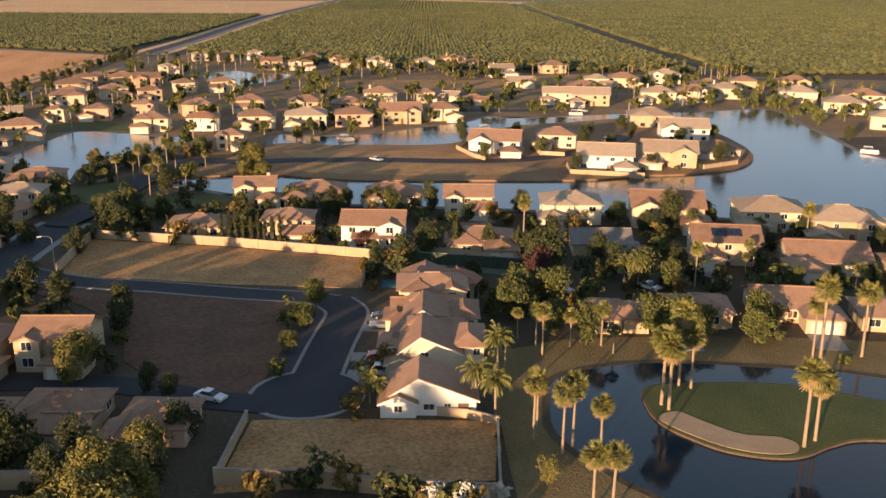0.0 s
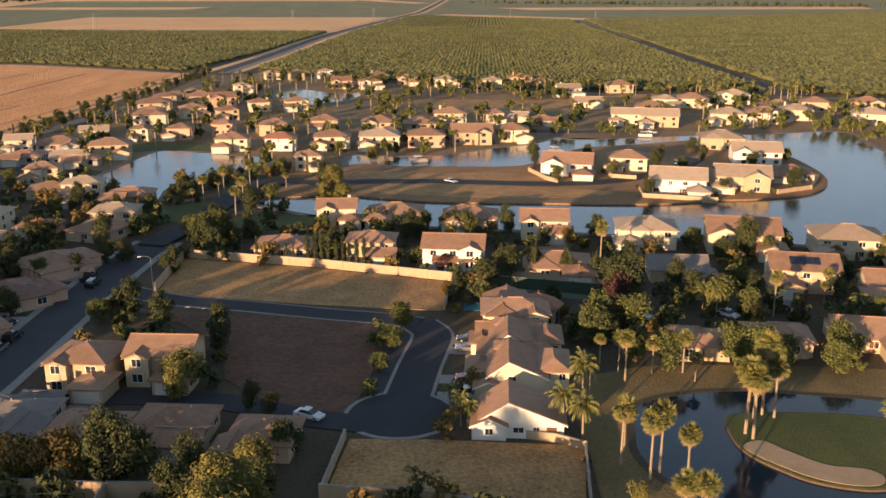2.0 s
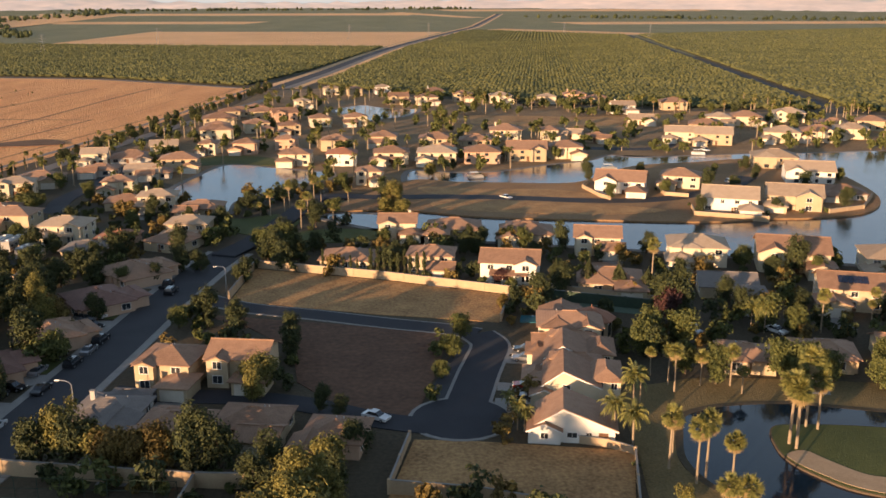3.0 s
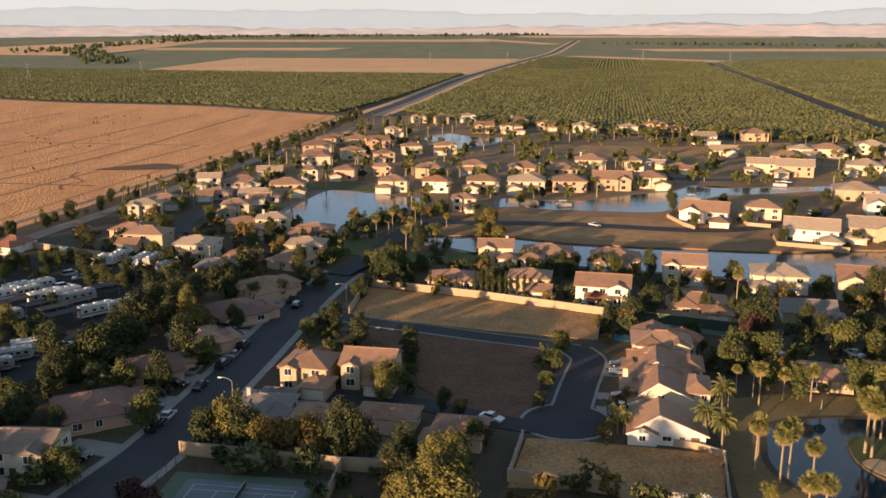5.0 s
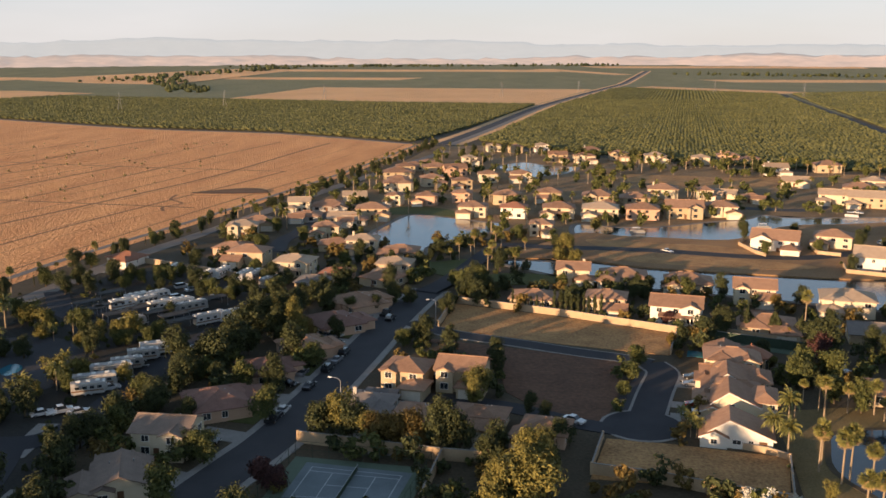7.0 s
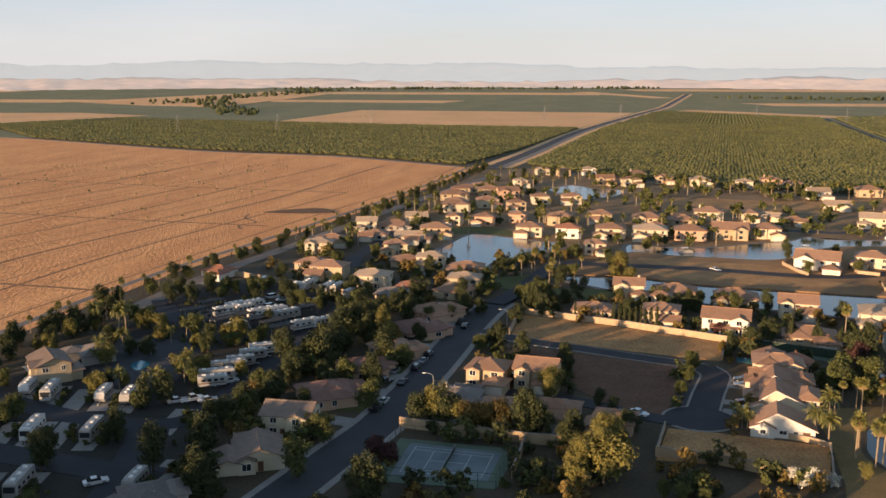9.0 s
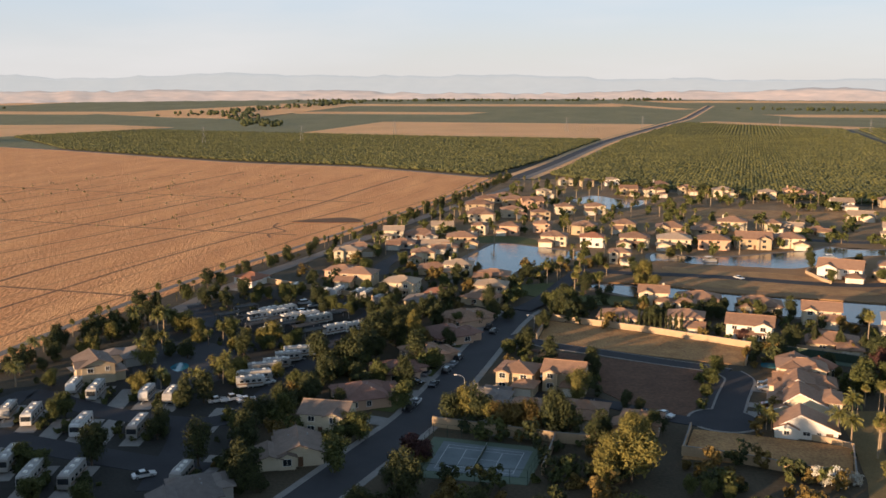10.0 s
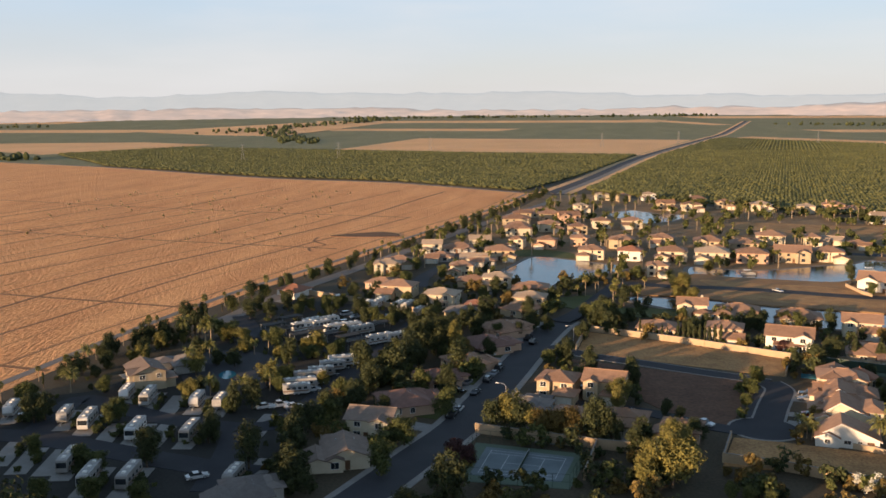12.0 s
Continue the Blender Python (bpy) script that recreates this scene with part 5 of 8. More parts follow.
LOWER_LOT = [(-24.2, 205.2), (0.8, 196.3), (28.0, 186.5), (24.0, 167.3), (17.6, 147.7), (6.7, 151.2), (-1.8, 164.6), (-3.1, 181.1), (-12.3, 194.5)]
sheet("vacant_lot", LOWER_LOT, -0.1, 0.1, M["dirt"], "vacant lot of bare brown dirt", "vacant lot")
NEAR_LOT = [(16.7, 139.6), (27.8, 137.4), (49.5, 131.5), (44.6, 116.7), (26.0, 119.9), (11.3, 121.8)]
sheet("vacant_lot", NEAR_LOT, -0.1, 0.1, M["drygrass"], "walled vacant lot of worn dry grass", "vacant lot")
wall_run("garden_wall", [(-18.4, 214.6), (-14.2, 240.4), (16.2, 226.8), (46.3, 210.1)], 2.0, "long tan block wall behind the vacant lot")
wall_run("garden_wall", [(45.8, 209.3), (40.3, 192.1)], 1.6, "tan block wall at the end of the lot")
wall_run("garden_wall", [(16.0, 139.6), (11.8, 124.7)], 1.5, "low tan block wall beside the near lot")
wall_run("garden_wall", [(11.7, 123.8), (23.6, 120.3), (32.2, 116.2), (43.2, 112.5)], 2.2, "sunlit tan block wall along the near lot")
wall_run("garden_wall", [(35.7, 138.2), (45.9, 133.4), (49.1, 130.4)], 1.3, "low tan garden wall by the white house")
wall_run("garden_wall", [(49.1, 130.4), (44.5, 114.4)], 1.2, "low dark wall beside the golf turf")
wall_run("garden_wall", [(-43.1, 136.3), (-28.1, 132.3), (-15.2, 129.0), (-7.8, 127.7)], 2.4, "tall tan wall above the tennis court")
wall_run("garden_wall", [(-15.2, 129.0), (-18.3, 111.0)], 2.2, "reddish brown wall beside the tennis court")
TENNIS = [(-42.4, 129.8), (-16.9, 125.2), (-21.4, 105.6), (-46.0, 107.7)]
TENNIS_COURT = [(-39.9, 127.3), (-20.2, 123.1), (-23.1, 109.0), (-42.3, 110.8)]
sheet("court_apron", TENNIS, -0.1, 0.1, M["courtgreen"], "green surround of a tennis court", "tennis court")
sheet("tennis_court", TENNIS_COURT, -0.1, 0.13, M["court"], "faded blue tennis court with white lines", "tennis court")


def tennis_lines():
    c = [Vector(p) for p in TENNIS_COURT]
    lerp = lambda u, v: (c[0].lerp(c[1], u)).lerp(c[3].lerp(c[2], u), v)
    lines = [(0.08, 0.1, 0.92, 0.1), (0.08, 0.9, 0.92, 0.9), (0.08, 0.1, 0.08, 0.9), (0.92, 0.1, 0.92, 0.9), (0.3, 0.2, 0.3, 0.8), (0.7, 0.2, 0.7, 0.8), (0.08, 0.2, 0.92, 0.2), (0.08, 0.8, 0.92, 0.8), (0.3, 0.5, 0.7, 0.5)]
    for u0, v0, u1, v1 in lines:
        a, d = lerp(u0, v0), lerp(u1, v1)
        strip("court_line", [tuple(a), tuple(d)], 0.16, 0.0, 0.145, M["paint_line"], "white painted court line", "court line")
    net = thing("tennis_net", Matrix.Identity(4), "dark tennis net with a white band", "tennis net")
    a, d = lerp(0.5, 0.06), lerp(0.5, 0.94)
    L, ang = (d - a).length, math.degrees(math.atan2(d.y - a.y, d.x - a.x))
    m = pose(a.x, a.y, 0.13, 0, 0, ang)
    part("mesh", Geo().box(0, L, -0.02, 0.02, 0, 0.9, m), M["windscreen"], net)
    part("band", Geo().box(0, L, -0.03, 0.03, 0.9, 1.0, m), M["paint_line"], net)
    for x in (0, L):
        part("post", Geo().box(x - 0.06, x + 0.06, -0.06, 0.06, -0.1, 1.08, m), M["steel"], net)
    fence = thing("court_fence", Matrix.Identity(4), "dark steel posts round the tennis court", "fence")
    t = [Vector(p) for p in TENNIS]
    for a, d in ((t[0], t[3]), (t[3], t[2]), (t[2], t[1]), (t[0], t[1])):
        n = max(2, int((d - a).length // 3.2))
        for k in range(n + 1):
            p = a.lerp(d, k / n)
            part("post", Geo().tube([(p.x, p.y, -0.1), (p.x, p.y, 3.2)], [0.05, 0.05], 5), M["windscreen"], fence)
        for z in (1.6, 3.2):
            part("rail", Geo().tube([(a.x, a.y, z), (d.x, d.y, z)], [0.035, 0.035], 5), M["windscreen"], fence)


tennis_lines()
SPORT_COURT = [(47.8, 212.5), (75.6, 198.1), (71.9, 191.7), (45.6, 205.7)]
sheet("sport_court", SPORT_COURT, -0.1, 0.12, M["courtgreen"], "fenced dull green sport court", "sport court")
wall_run("screen_fence", [(47.1, 207.8), (74.6, 194.6)], 2.6, "dark green screened fence of the sport court", "windscreen", 0.08)
wall_run("garden_wall", [(52.1, 213.5), (76.7, 199.4)], 1.8, "tan wall behind the sport court")
POOL = [(45.2, 195.0), (50.3, 194.2), (49.1, 189.9), (44.1, 190.7)]
sheet("pool", POOL, -0.1, 0.14, M["pool"], "small blue swimming pool with a pale rim", "pool")
PARK_POOL = [(-121.1, 175.2), (-120.9, 179.8), (-118.1, 179.7), (-116.2, 176.2), (-117.7, 172.0)]
RV_PARK = [(-172.7, 145.8), (-151.0, 156.8), (-137.6, 187.2), (-138.0, 237.7), (-130.0, 281.8), (-76.9, 268.8), (-74.8, 240.0), (-79.8, 191.4), (-80.2, 154.2), (-84.2, 132.4), (-88.1, 109.2), (-92.1, 89.5), (-136.5, 83.7)]
sheet("park_ground", RV_PARK, -0.1, 0.07, M["park_soil"], "dark ground of the motorhome park, evening shade painted in", "ground")
PARK_DECK = [(-132.7, 176.5), (-136.1, 197.1), (-122.8, 202.8), (-107.9, 193.2), (-102.7, 172.5), (-107.9, 159.1), (-121.0, 158.2)]
sheet("deck", PARK_DECK, -0.1, 0.14, M["oldasphalt"], "grey paved deck round the park pool", "deck", "structure", True)
sheet("pool", PARK_POOL, -0.1, 0.19, M["pool"], "pale blue swimming pool in the park", "pool", "structure", True)
PARK_ROAD_A = [(-164.5, 121.1), (-147.4, 122.2), (-122.9, 115.4), (-101.8, 109.6), (-87.1, 106.8)]
strip("road", PARK_ROAD_A, 8, -0.1, 0.150, M["asphalt"], "dark asphalt park drive", "road")
PARK_ROAD_B = [(-147.4, 122.2), (-150.2, 149.6), (-133.8, 143.7), (-119.5, 137.4), (-99.5, 133.8), (-90.1, 141.3), (-85.3, 172.3), (-80.0, 199.7), (-73.9, 251.9)]
strip("road", PARK_ROAD_B, 7, -0.1, 0.155, M["asphalt"], "dark asphalt park drive", "road")
PARK_ROAD_C = [(-99.5, 133.8), (-96.0, 118.4), (-93.0, 96.6)]
strip("road", PARK_ROAD_C, 9, -0.1, 0.160, M["asphalt"], "dark asphalt park drive", "road")
PARK_ROAD_D = [(-140.6, 250.5), (-124.4, 223.7), (-107.7, 230.3), (-85.5, 223.5), (-76.6, 218.7)]
strip("road", PARK_ROAD_D, 7, -0.1, 0.165, M["asphalt"], "dark asphalt park drive", "road")
NORTH_LANE = [(-83.2, 312.8), (-84.9, 333.7), (-80.8, 357.1), (-76.4, 385.9), (-70.4, 446.9)]
strip("road", NORTH_LANE, 7, -0.1, 0.15, M["oldasphalt"], "grey asphalt residential lane", "road")
EDGE_ROAD = [(-146.0, 236.0), (-136.0, 295.0), (-114.0, 375.0), (-82.0, 500.0), (-27.2, 688.3)]
strip("road", EDGE_ROAD, 7, -0.1, 0.1, M["paleroad"], "pale worn road along the field", "road")
FAR_STREET = [(97.9, 434.0), (130.2, 419.0), (157.2, 417.7), (181.4, 455.4), (241.1, 523.1)]
strip("road", FAR_STREET, 8, -0.1, 0.12, M["oldasphalt"], "grey street between far houses", "road")
FAR_LOT = [(84.7, 516.4), (145.6, 484.6), (236.8, 529.5), (237.4, 555.4), (156.1, 535.1), (89.5, 554.4)]
sheet("vacant_lot", FAR_LOT, -0.1, 0.06, M["drygrass"], "long vacant strip of dry ground", "vacant lot")
# lawns and driveways between the main street and the houses on its west side
for y, wide, kind in ((118, 4.6, "d"), (136, 5.0, "d"), (148, 9.5, "l"), (158, 4.8, "d"), (170, 4.8, "d"), (177, 8.0, "l"), (188, 4.6, "d"), (199, 4.8, "d"), (207, 9.0, "l"), (226, 4.8, "d")):
    k = min(range(len(MAIN_STREET) - 1), key=lambda i: abs((MAIN_STREET[i][1] + MAIN_STREET[i + 1][1]) / 2 - y))
    a, c = Vector(MAIN_STREET[k]), Vector(MAIN_STREET[k + 1])
    p, t = a.lerp(c, (y - a.y) / (c.y - a.y)), (c - a).normalized()
    n = Vector((-t.y, t.x))
    if kind == "d":
        strip("driveway", [tuple(p + n * 6.3), tuple(p + n * 15.5)], wide, -0.1, 0.17, M["concrete"], "pale concrete driveway to the street", "driveway")
    else:
        q = [p + n * 6.9 - t * wide / 2, p + n * 6.9 + t * wide / 2, p + n * 16.0 + t * wide * 0.45, p + n * 16.0 - t * wide * 0.45]
        sheet("lawn", [(v.x, v.y) for v in q], -0.1, 0.12, M["lawn"], "clipped green front lawn by the street", "lawn")
# ---- houses ----
nested_house(42.8, 141.6, -14, 1, "white", "brown", "single-storey white stucco house with stepped street gables", 0.92)
nested_house(45.6, 152.6, -14, 2, "cream", "brown", "two-storey cream stucco house with stepped street gables", 0.9)
pavilion(56.8, 181.4, 10)
house(-7.7, 395.8, -7, 12.6, 10.1, 2, "cream", "brown", "hly", 100, "two-storey cream stucco house with a brown hipped tile roof")
house(11.2, 393.5, -5, 12.0, 9.6, 2, "white", "red", "hny", 101, "two-storey white stucco house with a red hipped tile roof")
house(20.6, 350.8, -9, 9.3, 8.5, 2, "cream", "brown", "hrxb", 102, "two-storey cream stucco house with a brown hipped tile roof")
house(31.8, 394.4, -5, 14.1, 11.3, 2, "cream", "brown", "hlpb", 103, "two-storey cream stucco house with a brown hipped tile roof")
house(50.9, 392.7, -8, 15.9, 12.8, 2, "cream", "sand", "hlpb", 104, "two-storey cream stucco house with a pale sand hipped tile roof")
house(69.8, 391.7, -7, 14.9, 12.0, 2, "rose", "brown", "hn", 105, "two-storey rose-tan stucco house with a brown hipped tile roof")
house(89.7, 396.1, -8, 16.5, 13.0, 2, "tan", "brown", "gncx", 106, "two-storey tan stucco house with a brown gabled tile roof")
house(107.6, 399.3, -11, 14.3, 11.4, 2, "cream", "brown", "hryb", 107, "two-storey cream stucco house with a brown hipped tile roof")
house(9.5, 433.2, -8, 13.0, 10.4, 2, "tan", "brown", "hny", 108, "two-storey tan stucco house with a brown hipped tile roof")
house(31.7, 442.2, -8, 12.6, 10.1, 2, "tan", "brown", "hly", 109, "two-storey tan stucco house with a brown hipped tile roof")
house(55.3, 431.5, -10, 15.5, 12.4, 2, "tan", "brown", "hrxb", 110, "two-storey tan stucco house with a brown hipped tile roof")
house(75.0, 440.0, -7, 14.7, 11.8, 1, "tan", "brown", "hny", 111, "single-storey tan stucco house with a brown hipped tile roof")
house(92.2, 456.0, -8, 15.0, 12.0, 2, "cream", "brown", "hlcy", 112, "two-storey cream stucco house with a brown hipped tile roof")
house(-12.9, 437.5, -7, 9.5, 8.5, 2, "rose", "brown", "hnx", 113, "two-storey rose-tan stucco house with a brown hipped tile roof")
house(-30.5, 428.2, -5, 10.4, 8.5, 2, "rose", "brown", "hly", 114, "two-storey rose-tan stucco house with a brown hipped tile roof")
house(-46.6, 428.8, -7, 8.0, 8.5, 2, "cream", "brown", "hlx", 115, "two-storey cream stucco house with a brown hipped tile roof")
house(-49.4, 490.8, 7, 11.7, 9.4, 2, "cream", "brown", "hly", 116, "two-storey cream stucco house with a brown hipped tile roof")
house(-30.6, 497.5, 11, 12.4, 9.9, 2, "cream", "brown", "hryb", 117, "two-storey cream stucco house with a brown hipped tile roof")
house(-18.2, 542.4, 14, 13.6, 10.8, 2, "rose", "brown", "gnx", 118, "two-storey rose-tan stucco house with a brown gabled tile roof")
house(1.9, 515.5, 10, 11.0, 8.8, 2, "cream", "brown", "hny", 119, "two-storey cream stucco house with a brown hipped tile roof")
house(-13.4, 486.2, 12, 10.3, 8.5, 2, "tan", "brown", "hlx", 120, "two-storey tan stucco house with a brown hipped tile roof")
house(21.1, 517.7, 7, 11.8, 9.5, 2, "cream", "brown", "hlx", 121, "two-storey cream stucco house with a brown hipped tile roof")
house(2.8, 530.9, 11, 10.3, 8.5, 1, "cream", "sand", "hncy", 122, "single-storey cream stucco house with a pale sand hipped tile roof")
house(-49.4, 553.4, 9, 11.5, 9.2, 2, "tan", "brown", "hlb", 123, "two-storey tan stucco house with a brown hipped tile roof")
house(-9.1, 603.4, 12, 9.1, 8.5, 2, "cream", "sand", "hrxb", 124, "two-storey cream stucco house with a pale sand hipped tile roof")
house(-37.3, 596.7, 14, 9.9, 8.5, 1, "tan", "brown", "hry", 125, "single-storey tan stucco house with a brown hipped tile roof")
house(10.0, 690.1, 11, 10.8, 8.7, 2, "cream", "sand", "hnx", 126, "two-storey cream stucco house with a pale sand hipped tile roof")
house(26.5, 682.4, 12, 10.0, 8.5, 2, "tan", "brown", "hnyb", 127, "two-storey tan stucco house with a brown hipped tile roof")
house(46.9, 693.0, 9, 11.1, 8.8, 2, "white", "sand", "hlx", 128, "two-storey white stucco house with a pale sand hipped tile roof")
house(53.1, 623.6, 1, 12.6, 10.1, 2, "tan", "brown", "grxb", 129, "two-storey tan stucco house with a brown gabled tile roof")
house(70.9, 616.8, 4, 13.8, 11.0, 2, "cream", "brown", "hrx", 130, "two-storey cream stucco house with a brown hipped tile roof")
house(84.1, 684.2, 1, 14.2, 11.4, 1, "grey", "brown", "hncb", 131, "single-storey grey stucco house with a brown hipped tile roof")
house(97.2, 634.7, -3, 12.6, 10.1, 2, "tan", "brown", "hrx", 132, "two-storey tan stucco house with a brown hipped tile roof")
house(120.6, 620.8, -3, 14.0, 11.2, 2, "cream", "sand", "hry", 133, "two-storey cream stucco house with a pale sand hipped tile roof")
house(138.4, 595.1, -3, 8.0, 8.5, 1, "tan", "brown", "hny", 134, "single-storey tan stucco house with a brown hipped tile roof")
house(149.3, 609.4, -4, 11.3, 9.1, 2, "cream", "sand", "hlyb", 135, "two-storey cream stucco house with a pale sand hipped tile roof")
house(171.7, 623.1, -9, 14.6, 11.7, 2, "rose", "brown", "hrcx", 136, "two-storey rose-tan stucco house with a brown hipped tile roof")
house(181.9, 551.5, -5, 13.6, 10.9, 2, "white", "sand", "grc", 137, "two-storey white stucco house with a pale sand gabled tile roof")
house(219.8, 567.8, -12, 16.0, 12.8, 2, "tan", "brown", "hnyb", 138, "two-storey tan stucco house with a brown hipped tile roof")
house(186.4, 620.0, -11, 14.8, 11.9, 1, "tan", "brown", "hlyb", 139, "single-storey tan stucco house with a brown hipped tile roof")
house(173.8, 437.0, -20, 13.7, 10.9, 2, "cream", "sand", "gl", 140, "two-storey cream stucco house with a pale sand gabled tile roof")
house(187.1, 428.6, -21, 17.0, 13.0, 2, "tan", "sand", "glb", 141, "two-storey tan stucco house with a pale sand gabled tile roof")
house(216.3, 490.5, -17, 12.5, 10.0, 2, "cream", "sand", "hry", 142, "two-storey cream stucco house with a pale sand hipped tile roof")
house(177.9, 503.1, -21, 14.7, 11.8, 1, "cream", "sand", "gr", 143, "single-storey cream stucco house with a pale sand gabled tile roof")
house(204.4, 479.0, -23, 17.0, 13.0, 1, "tan", "brown", "hnb", 144, "single-storey tan stucco house with a brown hipped tile roof")
house(231.7, 491.2, -17, 17.0, 13.0, 2, "cream", "brown", "hr", 145, "two-storey cream stucco house with a brown hipped tile roof")
house(222.4, 429.9, -25, 16.3, 13.0, 2, "cream", "sand", "hlcyb", 146, "two-storey cream stucco house with a pale sand hipped tile roof")
house(240.8, 430.1, -26, 17.0, 13.0, 2, "cream", "brown", "hlxb", 147, "two-storey cream stucco house with a brown hipped tile roof")
house(262.9, 503.2, -23, 16.7, 13.0, 2, "cream", "sand", "hnxb", 148, "two-storey cream stucco house with a pale sand hipped tile roof")
house(261.4, 437.0, -24, 15.5, 12.4, 2, "cream", "sand", "hlcy", 149, "two-storey cream stucco house with a pale sand hipped tile roof")
house(288.5, 464.0, -24, 14.3, 11.4, 2, "tan", "brown", "hny", 150, "two-storey tan stucco house with a brown hipped tile roof")
house(271.8, 471.7, -25, 17.0, 13.0, 1, "tan", "brown", "hnb", 151, "single-storey tan stucco house with a brown hipped tile roof")
house(289.2, 416.9, -30, 17.0, 13.0, 2, "cream", "sand", "hly", 152, "two-storey cream stucco house with a pale sand hipped tile roof")
house(314.9, 458.2, -32, 17.0, 13.0, 2, "tan", "brown", "hlx", 153, "two-storey tan stucco house with a brown hipped tile roof")
house(286.8, 379.6, -31, 17.0, 13.0, 2, "cream", "sand", "hnyb", 154, "two-storey cream stucco house with a pale sand hipped tile roof")
house(312.7, 399.7, -30, 17.0, 13.0, 2, "cream", "brown", "hrx", 155, "two-storey cream stucco house with a brown hipped tile roof")
house(278.4, 336.8, -36, 17.0, 13.0, 2, "cream", "sand", "hnyb", 156, "two-storey cream stucco house with a pale sand hipped tile roof")
house(125.0, 454.3, -23, 10.9, 8.7, 1, "cream", "sand", "gl", 157, "single-storey cream stucco house with a pale sand gabled tile roof")
house(134.6, 442.1, -20, 11.3, 9.1, 1, "tan", "brown", "hr", 158, "single-storey tan stucco house with a brown hipped tile roof")
house(113.3, 451.7, -14, 8.5, 8.5, 2, "cream", "brown", "hry", 159, "two-storey cream stucco house with a brown hipped tile roof")
strip("driveway", [(108.8, 307.7), (106.2, 301.2)], 5.2, -0.1, 0.09, M["concrete"], "pale concrete driveway before a garage", "driveway")
house(107.9, 321.9, -23, 17.0, 13.0, 2, "white", "brown", "grx", 160, "two-storey white stucco house with a brown gabled tile roof")
strip("driveway", [(123.8, 318.9), (121.2, 312.4)], 5.2, -0.1, 0.09, M["concrete"], "pale concrete driveway before a garage", "driveway")
house(132.0, 327.2, -24, 13.6, 10.8, 2, "cream", "brown", "hlb", 161, "two-storey cream stucco house with a brown hipped tile roof")
strip("driveway", [(134.8, 275.0), (132.2, 268.5)], 5.2, -0.1, 0.09, M["concrete"], "pale concrete driveway before a garage", "driveway")
house(133.9, 289.3, -24, 17.0, 13.0, 2, "white", "sand", "grb", 162, "two-storey white stucco house with a pale sand gabled tile roof")
strip("driveway", [(145.2, 279.8), (142.6, 273.4)], 5.2, -0.1, 0.09, M["concrete"], "pale concrete driveway before a garage", "driveway")
house(155.8, 289.5, -24, 17.0, 13.0, 2, "tan", "sand", "glx", 163, "two-storey tan stucco house with a pale sand gabled tile roof")
house(185.0, 362.8, -19, 17.0, 13.0, 2, "tan", "sand", "hny", 164, "two-storey tan stucco house with a pale sand hipped tile roof")
house(183.0, 331.1, -20, 17.0, 13.0, 2, "white", "sand", "gnxb", 165, "two-storey white stucco house with a pale sand gabled tile roof")
strip("driveway", [(170.8, 292.7), (168.2, 286.2)], 5.2, -0.1, 0.09, M["concrete"], "pale concrete driveway before a garage", "driveway")
house(179.5, 301.3, -19, 14.2, 11.3, 1, "grey", "brown", "hl", 166, "single-storey grey stucco house with a brown hipped tile roof")
strip("driveway", [(26.3, 259.1), (25.1, 252.2)], 5.2, -0.1, 0.09, M["concrete"], "pale concrete driveway before a garage", "driveway")
house(24.5, 267.9, -8, 10.4, 8.5, 2, "cream", "brown", "grcx", 167, "two-storey cream stucco house with a brown gabled tile roof")
strip("driveway", [(33.9, 258.0), (32.6, 251.1)], 5.2, -0.1, 0.09, M["concrete"], "pale concrete driveway before a garage", "driveway")
house(40.9, 268.7, -9, 14.8, 11.8, 1, "tan", "brown", "hl", 168, "single-storey tan stucco house with a brown hipped tile roof")
strip("driveway", [(53.3, 250.4), (51.9, 243.6)], 5.2, -0.1, 0.09, M["concrete"], "pale concrete driveway before a garage", "driveway")
house(60.5, 260.5, -10, 14.3, 11.5, 1, "cream", "brown", "hlyb", 169, "single-storey cream stucco house with a brown hipped tile roof")
strip("driveway", [(78.0, 234.9), (76.3, 228.1)], 5.2, -0.1, 0.09, M["concrete"], "pale concrete driveway before a garage", "driveway")
house(76.7, 244.9, -15, 11.9, 9.5, 2, "cream", "brown", "grx", 170, "two-storey cream stucco house with a brown gabled tile roof")
strip("driveway", [(91.8, 222.7), (89.9, 216.0)], 5.2, -0.1, 0.09, M["concrete"], "pale concrete driveway before a garage", "driveway")
house(99.6, 232.3, -17, 14.3, 11.4, 2, "cream", "sand", "hlyb", 171, "two-storey cream stucco house with a pale sand hipped tile roof")
strip("driveway", [(123.6, 210.3), (121.4, 203.6)], 5.2, -0.1, 0.09, M["concrete"], "pale concrete driveway before a garage", "driveway")
house(121.7, 224.5, -21, 17.0, 13.0, 2, "cream", "brown", "grx", 172, "two-storey cream stucco house with a brown gabled tile roof")
strip("driveway", [(135.2, 204.8), (133.0, 198.2)], 5.2, -0.1, 0.09, M["concrete"], "pale concrete driveway before a garage", "driveway")
house(144.3, 214.9, -19, 15.7, 12.5, 2, "cream", "sand", "hl", 173, "two-storey cream stucco house with a pale sand hipped tile roof")
strip("driveway", [(145.5, 192.8), (143.1, 186.2)], 5.2, -0.1, 0.09, M["concrete"], "pale concrete driveway before a garage", "driveway")
house(155.4, 203.0, -23, 16.3, 13.0, 2, "tan", "sand", "hlx", 174, "two-storey tan stucco house with a pale sand hipped tile roof")
strip("driveway", [(160.5, 181.7), (158.1, 175.1)], 5.2, -0.1, 0.09, M["concrete"], "pale concrete driveway before a garage", "driveway")
